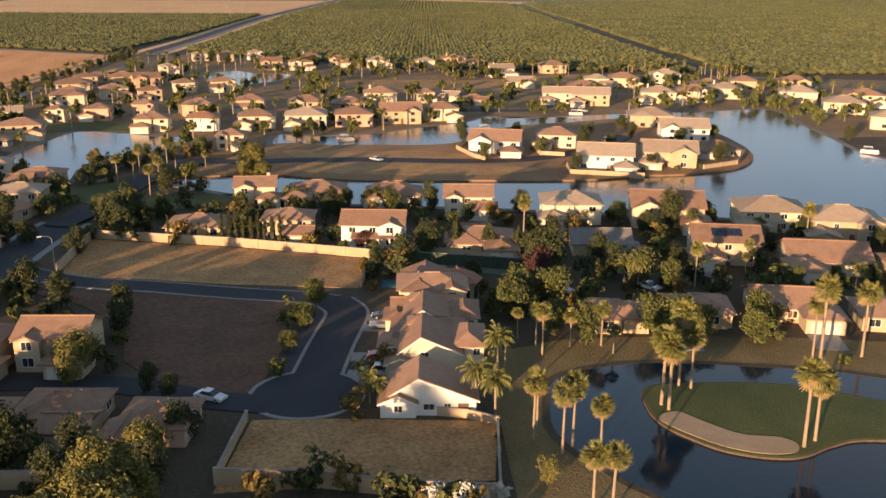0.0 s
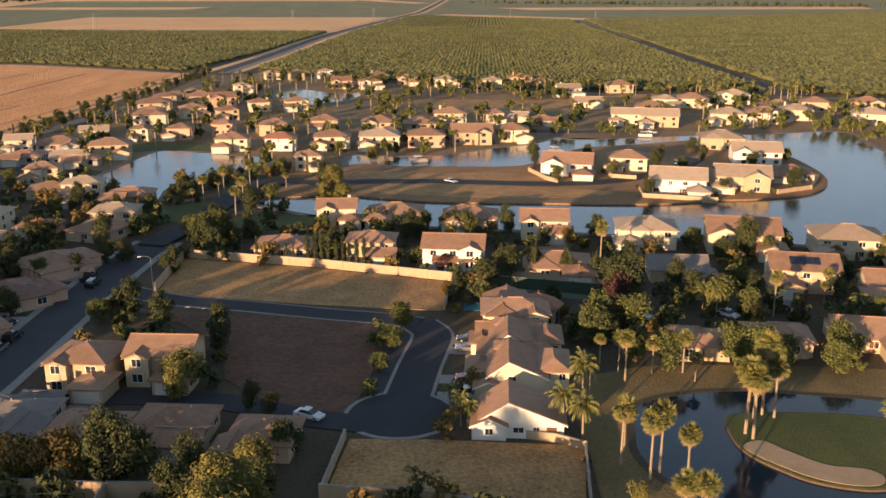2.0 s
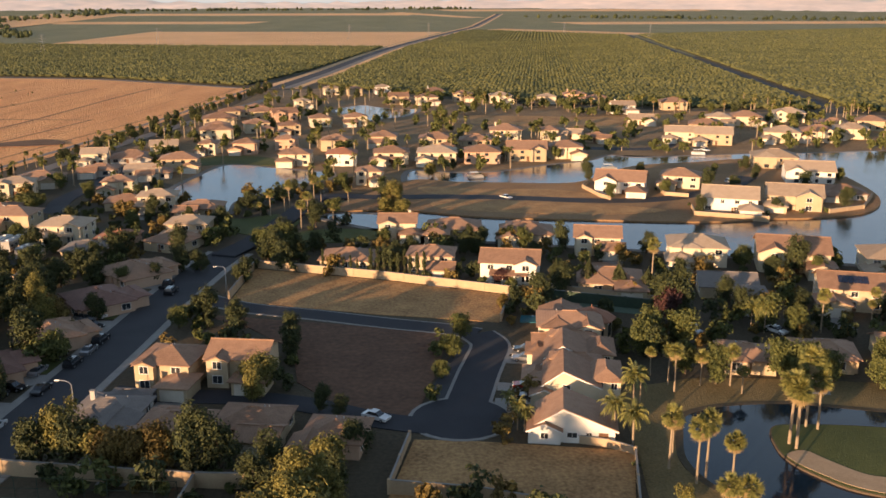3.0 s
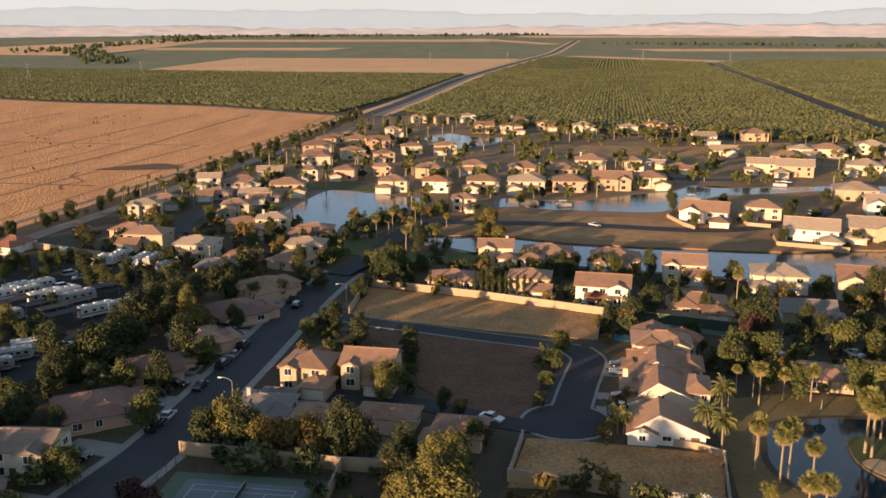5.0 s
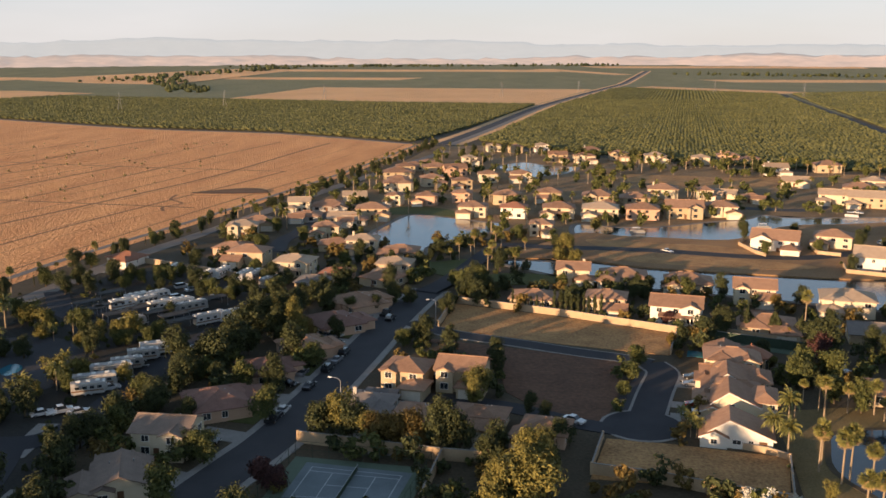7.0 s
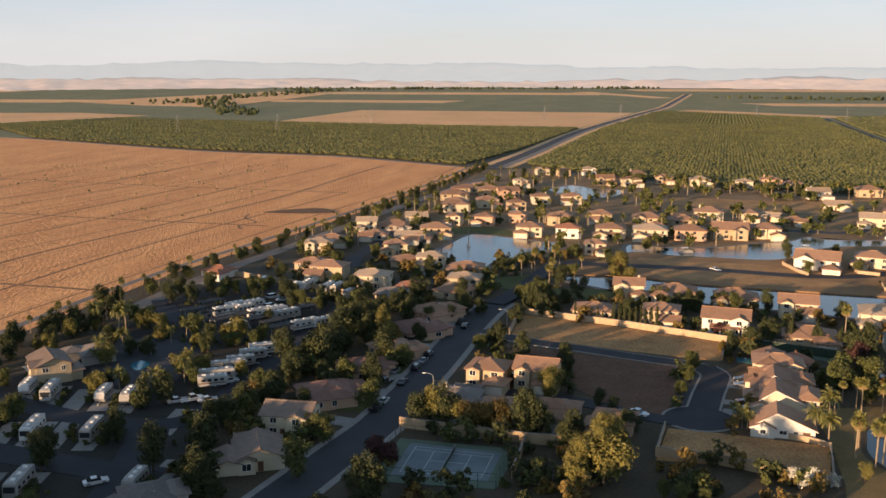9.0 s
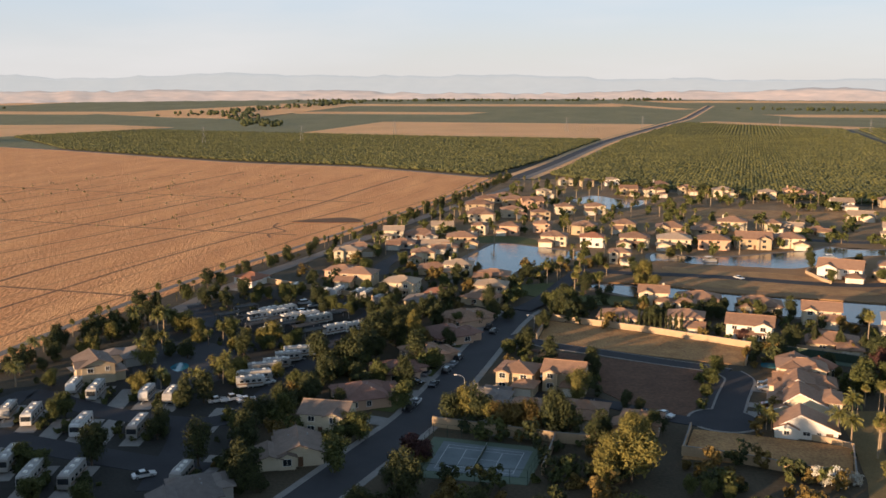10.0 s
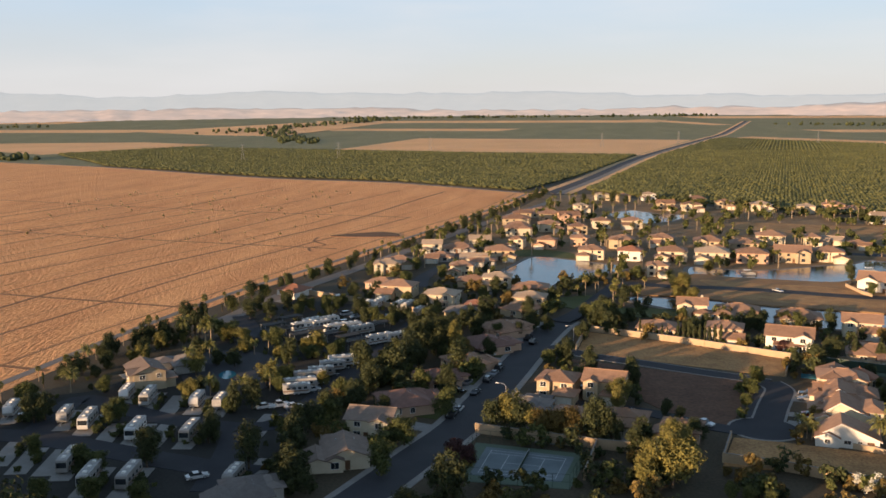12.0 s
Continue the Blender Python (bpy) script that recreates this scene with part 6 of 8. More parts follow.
house(168.6, 190.5, -19, 13.9, 11.1, 2, "cream", "sand", "hly", 175, "two-storey cream stucco house with a pale sand hipped tile roof")
house(9.7, 239.7, -12, 13.2, 10.5, 1, "tan", "brown", "hn", 176, "single-storey tan stucco house with a brown hipped tile roof")
strip("driveway", [(31.4, 222.8), (29.7, 216.0)], 5.2, -0.1, 0.09, M["concrete"], "pale concrete driveway before a garage", "driveway")
house(30.1, 232.1, -13, 11.0, 8.8, 2, "tan", "brown", "hr", 177, "two-storey tan stucco house with a brown hipped tile roof")
house(48.6, 223.6, -16, 13.8, 10.2, 2, "white", "brown", "gnpx", 178, "two-storey white stucco house with a brown gabled tile roof")
strip("driveway", [(72.0, 200.5), (70.0, 193.8)], 5.2, -0.1, 0.09, M["concrete"], "pale concrete driveway before a garage", "driveway")
house(70.4, 212.9, -15, 14.5, 11.6, 1, "tan", "brown", "hryb", 179, "single-storey tan stucco house with a brown hipped tile roof")
strip("driveway", [(97.0, 194.6), (95.1, 187.8)], 5.2, -0.1, 0.09, M["concrete"], "pale concrete driveway before a garage", "driveway")
house(95.9, 205.2, -15, 12.6, 10.0, 1, "tan", "grey", "gr", 180, "single-storey tan stucco house with a grey gabled tile roof")
strip("driveway", [(111.9, 184.5), (109.7, 177.8)], 5.2, -0.1, 0.09, M["concrete"], "pale concrete driveway before a garage", "driveway")
house(119.5, 193.4, -21, 13.7, 10.9, 2, "tan", "brown", "gls", 181, "two-storey tan stucco house with a brown gabled tile roof")
strip("driveway", [(127.7, 172.8), (125.5, 166.1)], 5.2, -0.1, 0.09, M["concrete"], "pale concrete driveway before a garage", "driveway")
house(137.1, 183.2, -21, 16.1, 12.9, 1, "cream", "brown", "glb", 182, "single-storey cream stucco house with a brown gabled tile roof")
strip("driveway", [(145.1, 163.4), (142.9, 156.7)], 5.2, -0.1, 0.09, M["concrete"], "pale concrete driveway before a garage", "driveway")
house(153.1, 172.7, -19, 14.3, 11.4, 1, "tan", "brown", "hlc", 183, "single-storey tan stucco house with a brown hipped tile roof")
house(80.8, 162.0, -19, 10.0, 8.5, 1, "tan", "brown", "hny", 184, "single-storey tan stucco house with a brown hipped tile roof")
strip("driveway", [(89.6, 154.5), (87.2, 148.0)], 5.2, -0.1, 0.09, M["concrete"], "pale concrete driveway before a garage", "driveway")
house(95.8, 161.5, -20, 11.0, 8.8, 1, "tan", "brown", "hly", 185, "single-storey tan stucco house with a brown hipped tile roof")
strip("driveway", [(113.0, 149.2), (110.4, 142.7)], 5.2, -0.1, 0.09, M["concrete"], "pale concrete driveway before a garage", "driveway")
house(113.0, 160.2, -21, 13.0, 10.4, 1, "tan", "brown", "gr", 186, "single-storey tan stucco house with a brown gabled tile roof")
strip("driveway", [(127.9, 141.1), (125.3, 134.6)], 5.2, -0.1, 0.09, M["concrete"], "pale concrete driveway before a garage", "driveway")
house(128.0, 151.1, -23, 11.8, 9.5, 1, "tan", "brown", "hry", 187, "single-storey tan stucco house with a brown hipped tile roof")
strip("driveway", [(52.2, 157.7), (50.5, 150.9)], 5.2, -0.1, 0.09, M["concrete"], "pale concrete driveway before a garage", "driveway")
nested_house(48.4, 164.6, -14, 2, "cream", "brown", "two-storey cream stucco house with stepped street gables", 0.86)
strip("driveway", [(47.1, 170.3), (45.4, 163.5)], 5.2, -0.1, 0.09, M["concrete"], "pale concrete driveway before a garage", "driveway")
house(51.2, 177.6, -12, 11.9, 9.0, 2, "cream", "brown", "hlxy", 189, "two-storey cream stucco house with a brown hipped tile roof")
house(52.1, 187.1, -14, 8.7, 8.5, 1, "tan", "brown", "gnfb", 190, "single-storey tan stucco house with a brown gabled tile roof")
strip("driveway", [(-22.5, 159.4), (-24.1, 152.6)], 5.2, -0.1, 0.09, M["concrete"], "pale concrete driveway before a garage", "driveway")
house(-23.7, 168.3, -15, 9.6, 9.2, 2, "tan", "brown", "hrx", 191, "two-storey tan stucco house with a brown hipped tile roof")
strip("driveway", [(-9.9, 158.9), (-11.5, 152.1)], 5.2, -0.1, 0.09, M["concrete"], "pale concrete driveway before a garage", "driveway")
house(-11.4, 168.9, -13, 10.4, 9.0, 2, "tan", "brown", "grx", 192, "two-storey tan stucco house with a brown gabled tile roof")
strip("driveway", [(-29.7, 143.1), (-31.3, 136.3)], 5.2, -0.1, 0.09, M["concrete"], "pale concrete driveway before a garage", "driveway")
house(-31.0, 152.0, -12, 10.2, 8.5, 1, "grey", "grey", "hrcyb", 193, "single-storey grey stucco house with a grey hipped tile roof")
strip("driveway", [(-25.1, 137.8), (-26.7, 131.0)], 5.2, -0.1, 0.09, M["concrete"], "pale concrete driveway before a garage", "driveway")
house(-20.0, 145.2, -13, 10.0, 8.5, 1, "tan", "brown", "hly", 194, "single-storey tan stucco house with a brown hipped tile roof")
strip("driveway", [(-6.6, 136.5), (-8.2, 129.7)], 5.2, -0.1, 0.09, M["concrete"], "pale concrete driveway before a garage", "driveway")
house(-8.0, 145.4, -14, 10.6, 8.5, 1, "tan", "brown", "hr", 195, "single-storey tan stucco house with a brown hipped tile roof")
strip("driveway", [(-0.0, 131.8), (-1.6, 125.0)], 5.2, -0.1, 0.09, M["concrete"], "pale concrete driveway before a garage", "driveway")
house(4.8, 139.3, -15, 8.8, 8.5, 1, "rose", "brown", "hl", 196, "single-storey rose-tan stucco house with a brown hipped tile roof")
house(-53.6, 269.5, -7, 10.2, 8.5, 1, "rose", "red", "hny", 197, "single-storey rose-tan stucco house with a red hipped tile roof")
strip("driveway", [(-39.5, 266.3), (-40.5, 259.4)], 5.2, -0.1, 0.09, M["concrete"], "pale concrete driveway before a garage", "driveway")
house(-34.7, 274.7, -7, 11.4, 9.1, 2, "tan", "sand", "hlpb", 198, "two-storey tan stucco house with a pale sand hipped tile roof")
strip("driveway", [(-74.6, 267.8), (-77.1, 267.7)], 5.2, -0.1, 0.09, M["concrete"], "pale concrete driveway before a garage", "driveway")
house(-69.2, 277.2, -8, 12.7, 10.1, 2, "cream", "sand", "hlpx", 199, "two-storey cream stucco house with a pale sand hipped tile roof")
strip("driveway", [(-57.3, 249.0), (-58.3, 242.0)], 5.2, -0.1, 0.09, M["concrete"], "pale concrete driveway before a garage", "driveway")
house(-59.5, 257.8, -7, 10.6, 8.5, 1, "tan", "grey", "hrcy", 200, "single-storey tan stucco house with a grey hipped tile roof")
house(-70.0, 116.0, 18, 9.6, 11.0, 1, "cream", "shaded_brown", "gnfvxb", 201, "single-storey cream stucco house with several small gables")
house(-67.0, 132.5, -6, 10.6, 8.8, 2, "cream", "shaded_brown", "gnxb", 202, "two-storey cream stucco house with a wide brown gabled roof darkened for shade")
house(-62.8, 152.5, -65, 13.6, 11.4, 1, "rose", "plum", "hby", 203, "single-storey rose-tan stucco house with a rose-brown hipped roof darkened for shade")
house(-57.0, 173.0, -62, 11.8, 9.6, 1, "rose", "plum", "hbx", 204, "single-storey rose-tan stucco house with a rose-brown hipped roof darkened for shade")
house(-51.0, 190.5, -58, 12.7, 9.5, 1, "rose", "brown", "hby", 205, "single-storey rose-tan stucco house with a brown hipped tile roof")
house(-46.5, 212.0, -58, 14.4, 11.1, 1, "rose", "plum", "hby", 206, "single-storey rose-tan stucco house with a brown hipped tile roof")
house(-42.5, 233.0, -53, 14.9, 11.7, 1, "rose", "brown", "hby", 207, "single-storey rose-tan stucco house with a brown hipped tile roof")
house(-38.2, 262.8, -29, 11.8, 8.8, 1, "tan", "brown", "hb", 208, "single-storey tan stucco house with a brown hipped tile roof")
house(-84.5, 93.0, -62, 11.2, 8.5, 1, "grey", "grey", "hrb", 209, "single-storey grey stucco house with a grey hipped tile roof")
strip("driveway", [(-94.1, 284.1), (-95.1, 277.2)], 5.2, -0.1, 0.09, M["concrete"], "pale concrete driveway before a garage", "driveway")
house(-88.5, 293.2, -9, 13.2, 9.9, 2, "tan", "brown", "hlb", 210, "two-storey tan stucco house with a brown hipped tile roof")
house(-98.8, 310.1, -10, 12.2, 9.2, 1, "rose", "brown", "hnb", 211, "single-storey rose-tan stucco house with a brown hipped tile roof")
house(-102.9, 344.2, 6, 11.8, 8.9, 2, "cream", "sand", "hnx", 212, "two-storey cream stucco house with a pale sand hipped tile roof")
house(-100.8, 365.3, 2, 15.4, 11.6, 1, "tan", "brown", "hr", 213, "single-storey tan stucco house with a brown hipped tile roof")
house(-82.9, 381.5, 2, 12.8, 9.6, 1, "grey", "brown", "hly", 214, "single-storey grey stucco house with a brown hipped tile roof")
house(-90.5, 406.8, 5, 10.1, 8.5, 2, "cream", "sand", "gl", 215, "two-storey cream stucco house with a pale sand gabled tile roof")
house(-76.4, 411.0, 4, 16.4, 12.3, 1, "grey", "brown", "hr", 216, "single-storey grey stucco house with a brown hipped tile roof")
house(-53.7, 389.5, 1, 14.6, 10.9, 2, "tan", "brown", "hrb", 217, "two-storey tan stucco house with a brown hipped tile roof")
house(-60.2, 372.1, 5, 11.2, 8.5, 1, "grey", "brown", "hly", 218, "single-storey grey stucco house with a brown hipped tile roof")
house(-65.7, 376.5, 3, 13.1, 9.8, 1, "cream", "sand", "grb", 219, "single-storey cream stucco house with a pale sand gabled tile roof")
house(-67.9, 343.3, 0, 10.4, 8.5, 2, "cream", "brown", "hlyb", 220, "two-storey cream stucco house with a brown hipped tile roof")
house(-60.6, 318.4, 1, 12.9, 9.7, 1, "tan", "brown", "hn", 221, "single-storey tan stucco house with a brown hipped tile roof")
strip("driveway", [(-53.7, 306.2), (-53.7, 299.2)], 5.2, -0.1, 0.09, M["concrete"], "pale concrete driveway before a garage", "driveway")
house(-50.1, 315.0, -1, 11.7, 8.8, 2, "cream", "sand", "hlcb", 222, "two-storey cream stucco house with a pale sand hipped tile roof")
strip("driveway", [(-39.4, 296.0), (-39.4, 289.0)], 5.2, -0.1, 0.09, M["concrete"], "pale concrete driveway before a garage", "driveway")
house(-35.1, 305.8, -3, 13.1, 9.8, 1, "tan", "brown", "hly", 223, "single-storey tan stucco house with a brown hipped tile roof")
house(-68.4, 442.2, 7, 11.8, 8.8, 1, "cream", "sand", "gnb", 224, "single-storey cream stucco house with a pale sand gabled tile roof")
house(-51.9, 523.9, 9, 17.0, 12.8, 2, "tan", "brown", "hny", 225, "two-storey tan stucco house with a brown hipped tile roof")
house(-48.4, 476.3, 6, 15.8, 11.8, 2, "cream", "brown", "hnyb", 226, "two-storey cream stucco house with a brown hipped tile roof")
house(-30.4, 551.8, 6, 14.6, 11.0, 2, "tan", "brown", "hry", 227, "two-storey tan stucco house with a brown hipped tile roof")
house(-45.5, 572.4, 10, 17.0, 12.8, 1, "cream", "brown", "hly", 228, "single-storey cream stucco house with a brown hipped tile roof")
house(-138.0, 164.4, -53, 11.4, 8.5, 2, "tan", "shaded_brown", "gbx", 229, "two-storey tan stucco clubhouse with a brown gabled roof darkened for shade")
strip("driveway", [(-142.6, 177.2), (-148.7, 171.4)], 5.2, -0.1, 0.09, M["concrete"], "pale concrete driveway before a garage", "driveway")
house(-133.4, 181.3, -54, 10.7, 8.5, 1, "grey", "grey", "hl", 230, "single-storey grey stucco house with a grey hipped tile roof")
strip("driveway", [(-131.7, 282.7), (-134.1, 276.1)], 5.2, -0.1, 0.09, M["concrete"], "pale concrete driveway before a garage", "driveway")
house(-132.2, 291.8, -23, 11.4, 8.6, 1, "white", "red", "hr", 231, "single-storey white stucco house with a red hipped tile roof")
# ---- trees and palms ----
plant("round", -27.0, 196.4, 0.7)
plant("round", 73.0, 173.6, 1.0)
plant("round", 66.6, 175.0, 0.95)
plant("round", 87.0, 152.2, 1.0)
plant("round", 59.0, 180.8, 0.5)
plant("lime", -27.2, 169.2, 0.6)
plant("lime", -8.0, 160.8, 1.0)
plant("lime", -25.9, 201.6, 0.5)
plant("lime", -9.1, 156.9, 0.7)
plant("lime", -29.8, 136.6, 0.85)
plant("lime", -43.1, 115.1, 0.6)
plant("lime", -88.5, 168.0, 0.5)
plant("poplar", -2.4, 110.0, 0.85)
plant("poplar", 0.4, 114.6, 0.9)
plant("poplar", 3.0, 118.5, 0.7)
plant("poplar", -5.6, 106.5, 0.75)
plant("lime", -0.8, 108.8, 1.3)
plant("lime", 3.5, 130.3, 0.9)
plant("dark", -38.6, 138.6, 0.95)
plant("dark", -32.7, 137.4, 0.9)
plant("lime", -35.4, 139.8, 1.0)
plant("dark", -15.9, 132.6, 0.9)
plant("dark", -12.0, 133.0, 0.85)
plant("dark", -6.4, 126.2, 0.8)
plant("dark", -4.5, 131.8, 0.7)
plant("dark", -3.0, 177.6, 0.75)
plant("dark", -14.7, 191.6, 0.6)
plant("dark", -3.7, 184.7, 0.7)
plant("dark", 2.5, 151.9, 0.5)
plant("dark", 5.6, 149.3, 0.5)
plant("dark", 4.3, 125.2, 0.7)
plant("dark", 7.9, 136.1, 0.7)
plant("rust", -27.4, 135.2, 0.95)
plant("rust", -20.4, 133.6, 0.9)
plant("rust", -24.0, 134.4, 0.85)
plant("rust", 41.8, 199.6, 0.5)
plant("plum", -46.0, 116.8, 1.0)
plant("plum", -43.5, 114.6, 0.9)
plant("plum", 75.6, 187.6, 1.1)
plant("plum", 44.8, 217.6, 0.8)
plant("dark", 77.5, 189.2, 1.15)
plant("dark", 77.0, 192.9, 1.0)
plant("dark", 91.1, 187.2, 0.9)
plant("dark", 57.9, 208.7, 0.8)
plant("dark", -7.3, 238.6, 1.0)
plant("dark", -10.4, 243.9, 0.9)
plant("dark", -5.5, 251.4, 0.8)
plant("dark", 54.7, 255.2, 0.6)
plant("dark", 42.8, 254.3, 0.6)
plant("dark", 23.4, 315.1, 0.8)
plant("dark", 66.8, 244.4, 0.7)
plant("dark", 44.7, 199.4, 0.6)
plant("dark", 89.2, 240.6, 0.6)
plant("dark", 111.4, 213.9, 0.7)
plant("dark", 65.5, 168.3, 0.8)
plant("round", 63.8, 169.3, 0.85)
plant("round", 93.1, 179.6, 0.9)
plant("round", 98.6, 176.2, 0.8)
plant("round", 10.1, 338.6, 0.9)
plant("round", 57.4, 250.2, 0.7)
plant("round", 68.3, 159.6, 0.8)
plant("round", 84.3, 154.5, 1.0)
plant("round", 91.7, 152.4, 0.9)
plant("round", 99.7, 148.6, 1.0)
plant("round", 102.5, 152.3, 0.9)
plant("lime", 26.5, 306.7, 0.9)
plant("lime", 27.3, 288.0, 0.8)
plant("lime", 22.1, 295.8, 0.7)
plant("lime", 43.7, 359.4, 0.7)
plant("lime", 50.2, 114.1, 0.4)
plant("lime", 62.1, 182.6, 0.45)
plant("cypress", 14.6, 228.5, 0.99)
plant("cypress", 16.3, 227.8, 1.03)
plant("cypress", 17.8, 227.0, 1.03)
plant("cypress", 19.2, 225.8, 0.93)
plant("cypress", 21.0, 225.5, 0.97)
plant("cypress", 22.6, 224.7, 0.87)
plant("cypress", 24.0, 223.7, 0.90)
plant("cypress", 25.6, 222.9, 0.96)
plant("cypress", 27.1, 221.9, 0.89)
plant("cypress", 3.0, 233.9, 0.64)
plant("cypress", 4.8, 233.3, 0.55)
plant("cypress", 6.5, 232.5, 0.54)
plant("cypress", 8.1, 231.5, 0.54)
plant("cypress", 9.7, 230.3, 0.64)
plant("cypress", 11.4, 229.6, 0.55)
plant("cone", 57.7, 214.8, 1.07)
plant("cone", 64.8, 210.8, 1.09)
plant("cone", 70.9, 207.9, 1.04)
plant("cone", 76.9, 204.7, 1.09)
plant("bloom", 36.1, 111.4, 1.0)
plant("bloom", 38.7, 110.6, 1.1)
plant("bloom", 43.4, 111.9, 0.8)
plant("bloom", 40.9, 111.3, 1.0)
plant("round", 30.4, 183.2, 0.62)
plant("round", 27.6, 173.2, 0.58)
plant("round", 24.0, 163.0, 0.55)
plant("bush", 21.4, 154.6, 1.3)
plant("round", 9.8, 104.2, 0.45)
plant("round", 13.0, 102.9, 0.5)
plant("round", 16.8, 101.8, 0.4)
plant("fan", 68.9, 154.0, 0.75)
plant("fan", 63.3, 155.1, 0.8)
plant("fan", 63.3, 151.9, 0.9)
plant("fan", 55.4, 147.0, 0.7)
plant("fan", 52.6, 125.7, 0.95)
plant("fan", 54.2, 128.8, 0.95)
plant("fan", 54.9, 121.1, 0.95)
plant("fan", 56.8, 122.4, 0.95)
plant("fan", 59.7, 120.0, 0.9)
plant("fan", 73.3, 130.2, 1.1)
plant("fan", 73.6, 128.5, 1.1)
plant("fan", 76.9, 134.5, 1.0)
plant("fan", 78.8, 135.5, 1.05)
plant("fan", 80.1, 134.2, 1.0)
plant("fan", 85.7, 114.7, 1.25)
plant("fan", 88.1, 115.8, 1.3)
plant("fan", 105.2, 140.8, 1.1)
plant("fan", 104.6, 138.1, 1.2)
plant("fan", 113.1, 139.2, 1.1)
plant("fan", 53.5, 107.8, 0.9)
plant("fan", 55.5, 106.9, 0.9)
plant("fan", 74.1, 153.3, 0.7)
plant("fan", 74.6, 149.6, 0.6)
plant("queen", 47.8, 136.6, 0.9)
plant("queen", 49.6, 133.1, 1.0)
plant("queen", 33.3, 140.9, 0.6)
plant("queen", 34.3, 140.4, 0.6)
plant("queen", 33.0, 147.6, 0.5)
plant("queen", 53.7, 145.5, 0.8)
plant("queen", 133.6, 167.9, 0.7)
plant("queen", 90.5, 180.4, 0.8)
plant("queen", 92.4, 178.2, 0.8)
plant("fan", -13.3, 299.4, 0.8)
plant("fan", -9.1, 304.3, 0.9)
plant("fan", -7.8, 310.4, 0.95)
plant("fan", -3.4, 281.0, 0.95)
plant("fan", -1.6, 294.7, 1.0)
plant("fan", 0.3, 311.2, 0.95)
plant("fan", 2.5, 315.8, 0.8)
plant("fan", 11.5, 314.8, 0.7)
plant("fan", 6.1, 283.5, 0.7)
plant("fan", -16.6, 299.8, 0.5)
plant("queen", -162.1, 177.8, 0.8)
plant("queen", -155.6, 155.9, 0.9)
plant("queen", -146.4, 210.0, 1.0)
plant("queen", -132.5, 182.2, 0.8)
plant("queen", -137.3, 207.0, 1.0)
plant("queen", -136.8, 210.5, 1.0)
plant("queen", -105.6, 157.4, 0.6)
plant("queen", -110.2, 158.5, 0.6)
plant("queen", -115.4, 204.2, 0.8)
plant("queen", -101.9, 163.1, 0.8)
plant("cypress", -147.3, 218.9, 1.0)
plant("cypress", -146.1, 220.1, 1.05)
plant("cypress", -145.2, 221.9, 1.1)
plant("cypress", -143.9, 225.0, 1.1)
plant("lime", -104.3, 167.2, 0.85)
plant("lime", -131.5, 215.0, 0.9)
plant("lime", -126.4, 212.3, 0.8)
plant("lime", -107.2, 202.6, 0.7)
plant("lime", -101.7, 200.6, 0.75)
plant("lime", -99.4, 202.4, 0.8)
plant("lime", -119.9, 153.8, 0.7)
plant("lime", -123.0, 155.4, 0.6)
plant("lime", -48.6, 194.6, 0.5)
plant("lime", -62.1, 215.8, 0.8)
plant("lime", -116.4, 159.3, 0.6)
plant("dark", -67.6, 200.5, 1.1)
plant("dark", -65.8, 207.9, 1.0)
plant("dark", -73.6, 184.5, 0.95)
plant("dark", -75.5, 174.3, 0.9)
plant("dark", -63.6, 224.2, 0.9)
plant("dark", -59.2, 230.1, 0.9)
plant("dark", -56.9, 239.5, 0.9)
plant("dark", -75.5, 168.7, 0.7)
plant("dark", -84.2, 132.4, 0.8)
plant("dark", -82.0, 134.9, 0.75)
plant("dark", -76.5, 148.7, 0.8)
plant("dark", -89.3, 108.8, 0.9)
plant("dark", -111.8, 110.2, 0.8)
plant("dark", -111.5, 107.2, 0.7)
plant("dark", -105.0, 129.1, 0.7)
plant("dark", -103.6, 122.6, 0.7)
plant("dark", -105.4, 144.5, 0.7)
plant("dark", -101.8, 147.6, 0.7)
plant("dark", -151.9, 131.4, 0.9)
plant("dark", -150.3, 133.8, 0.8)
plant("dark", -154.7, 201.9, 0.8)
plant("dark", -150.9, 207.3, 0.9)
plant("dark", -161.7, 191.8, 0.8)
plant("dark", -119.7, 184.8, 0.7)
plant("dark", -44.9, 203.7, 0.7)
plant("dark", -52.7, 164.3, 0.85)
plant("dark", -54.4, 165.8, 0.8)
plant("dark", -37.3, 229.9, 0.7)
plant("dark", -32.4, 239.0, 0.7)
plant("dark", -27.7, 238.9, 0.7)
plant("dark", -126.1, 261.9, 0.7)
plant("dark", -120.6, 262.5, 0.7)
plant("dark", -96.5, 252.5, 0.7)
plant("dark", -92.6, 244.7, 0.7)
plant("dark", -82.3, 246.5, 0.7)
plant("dark", -78.5, 248.7, 0.7)
plant("dark", -68.3, 239.7, 0.7)
plant("dark", -95.1, 221.7, 0.6)
plant("dark", -107.1, 250.9, 0.6)
plant("dark", -135.8, 246.6, 0.8)
plant("dark", -137.3, 260.4, 0.8)
plant("dark", -128.4, 247.7, 0.7)
plant("dark", -62.4, 127.3, 0.8)
plant("rust", -52.0, 201.1, 0.8)
plant("rust", -53.5, 203.4, 0.7)
plant("round", -63.4, 331.7, 0.5)
plant("round", -90.1, 327.8, 0.5)
plant("round", -54.3, 291.5, 0.6)
plant("round", -44.2, 227.1, 0.6)
plant("round", -6.3, 251.5, 1.0)
plant("round", -9.2, 255.2, 0.9)
plant("round", -11.4, 248.2, 0.9)
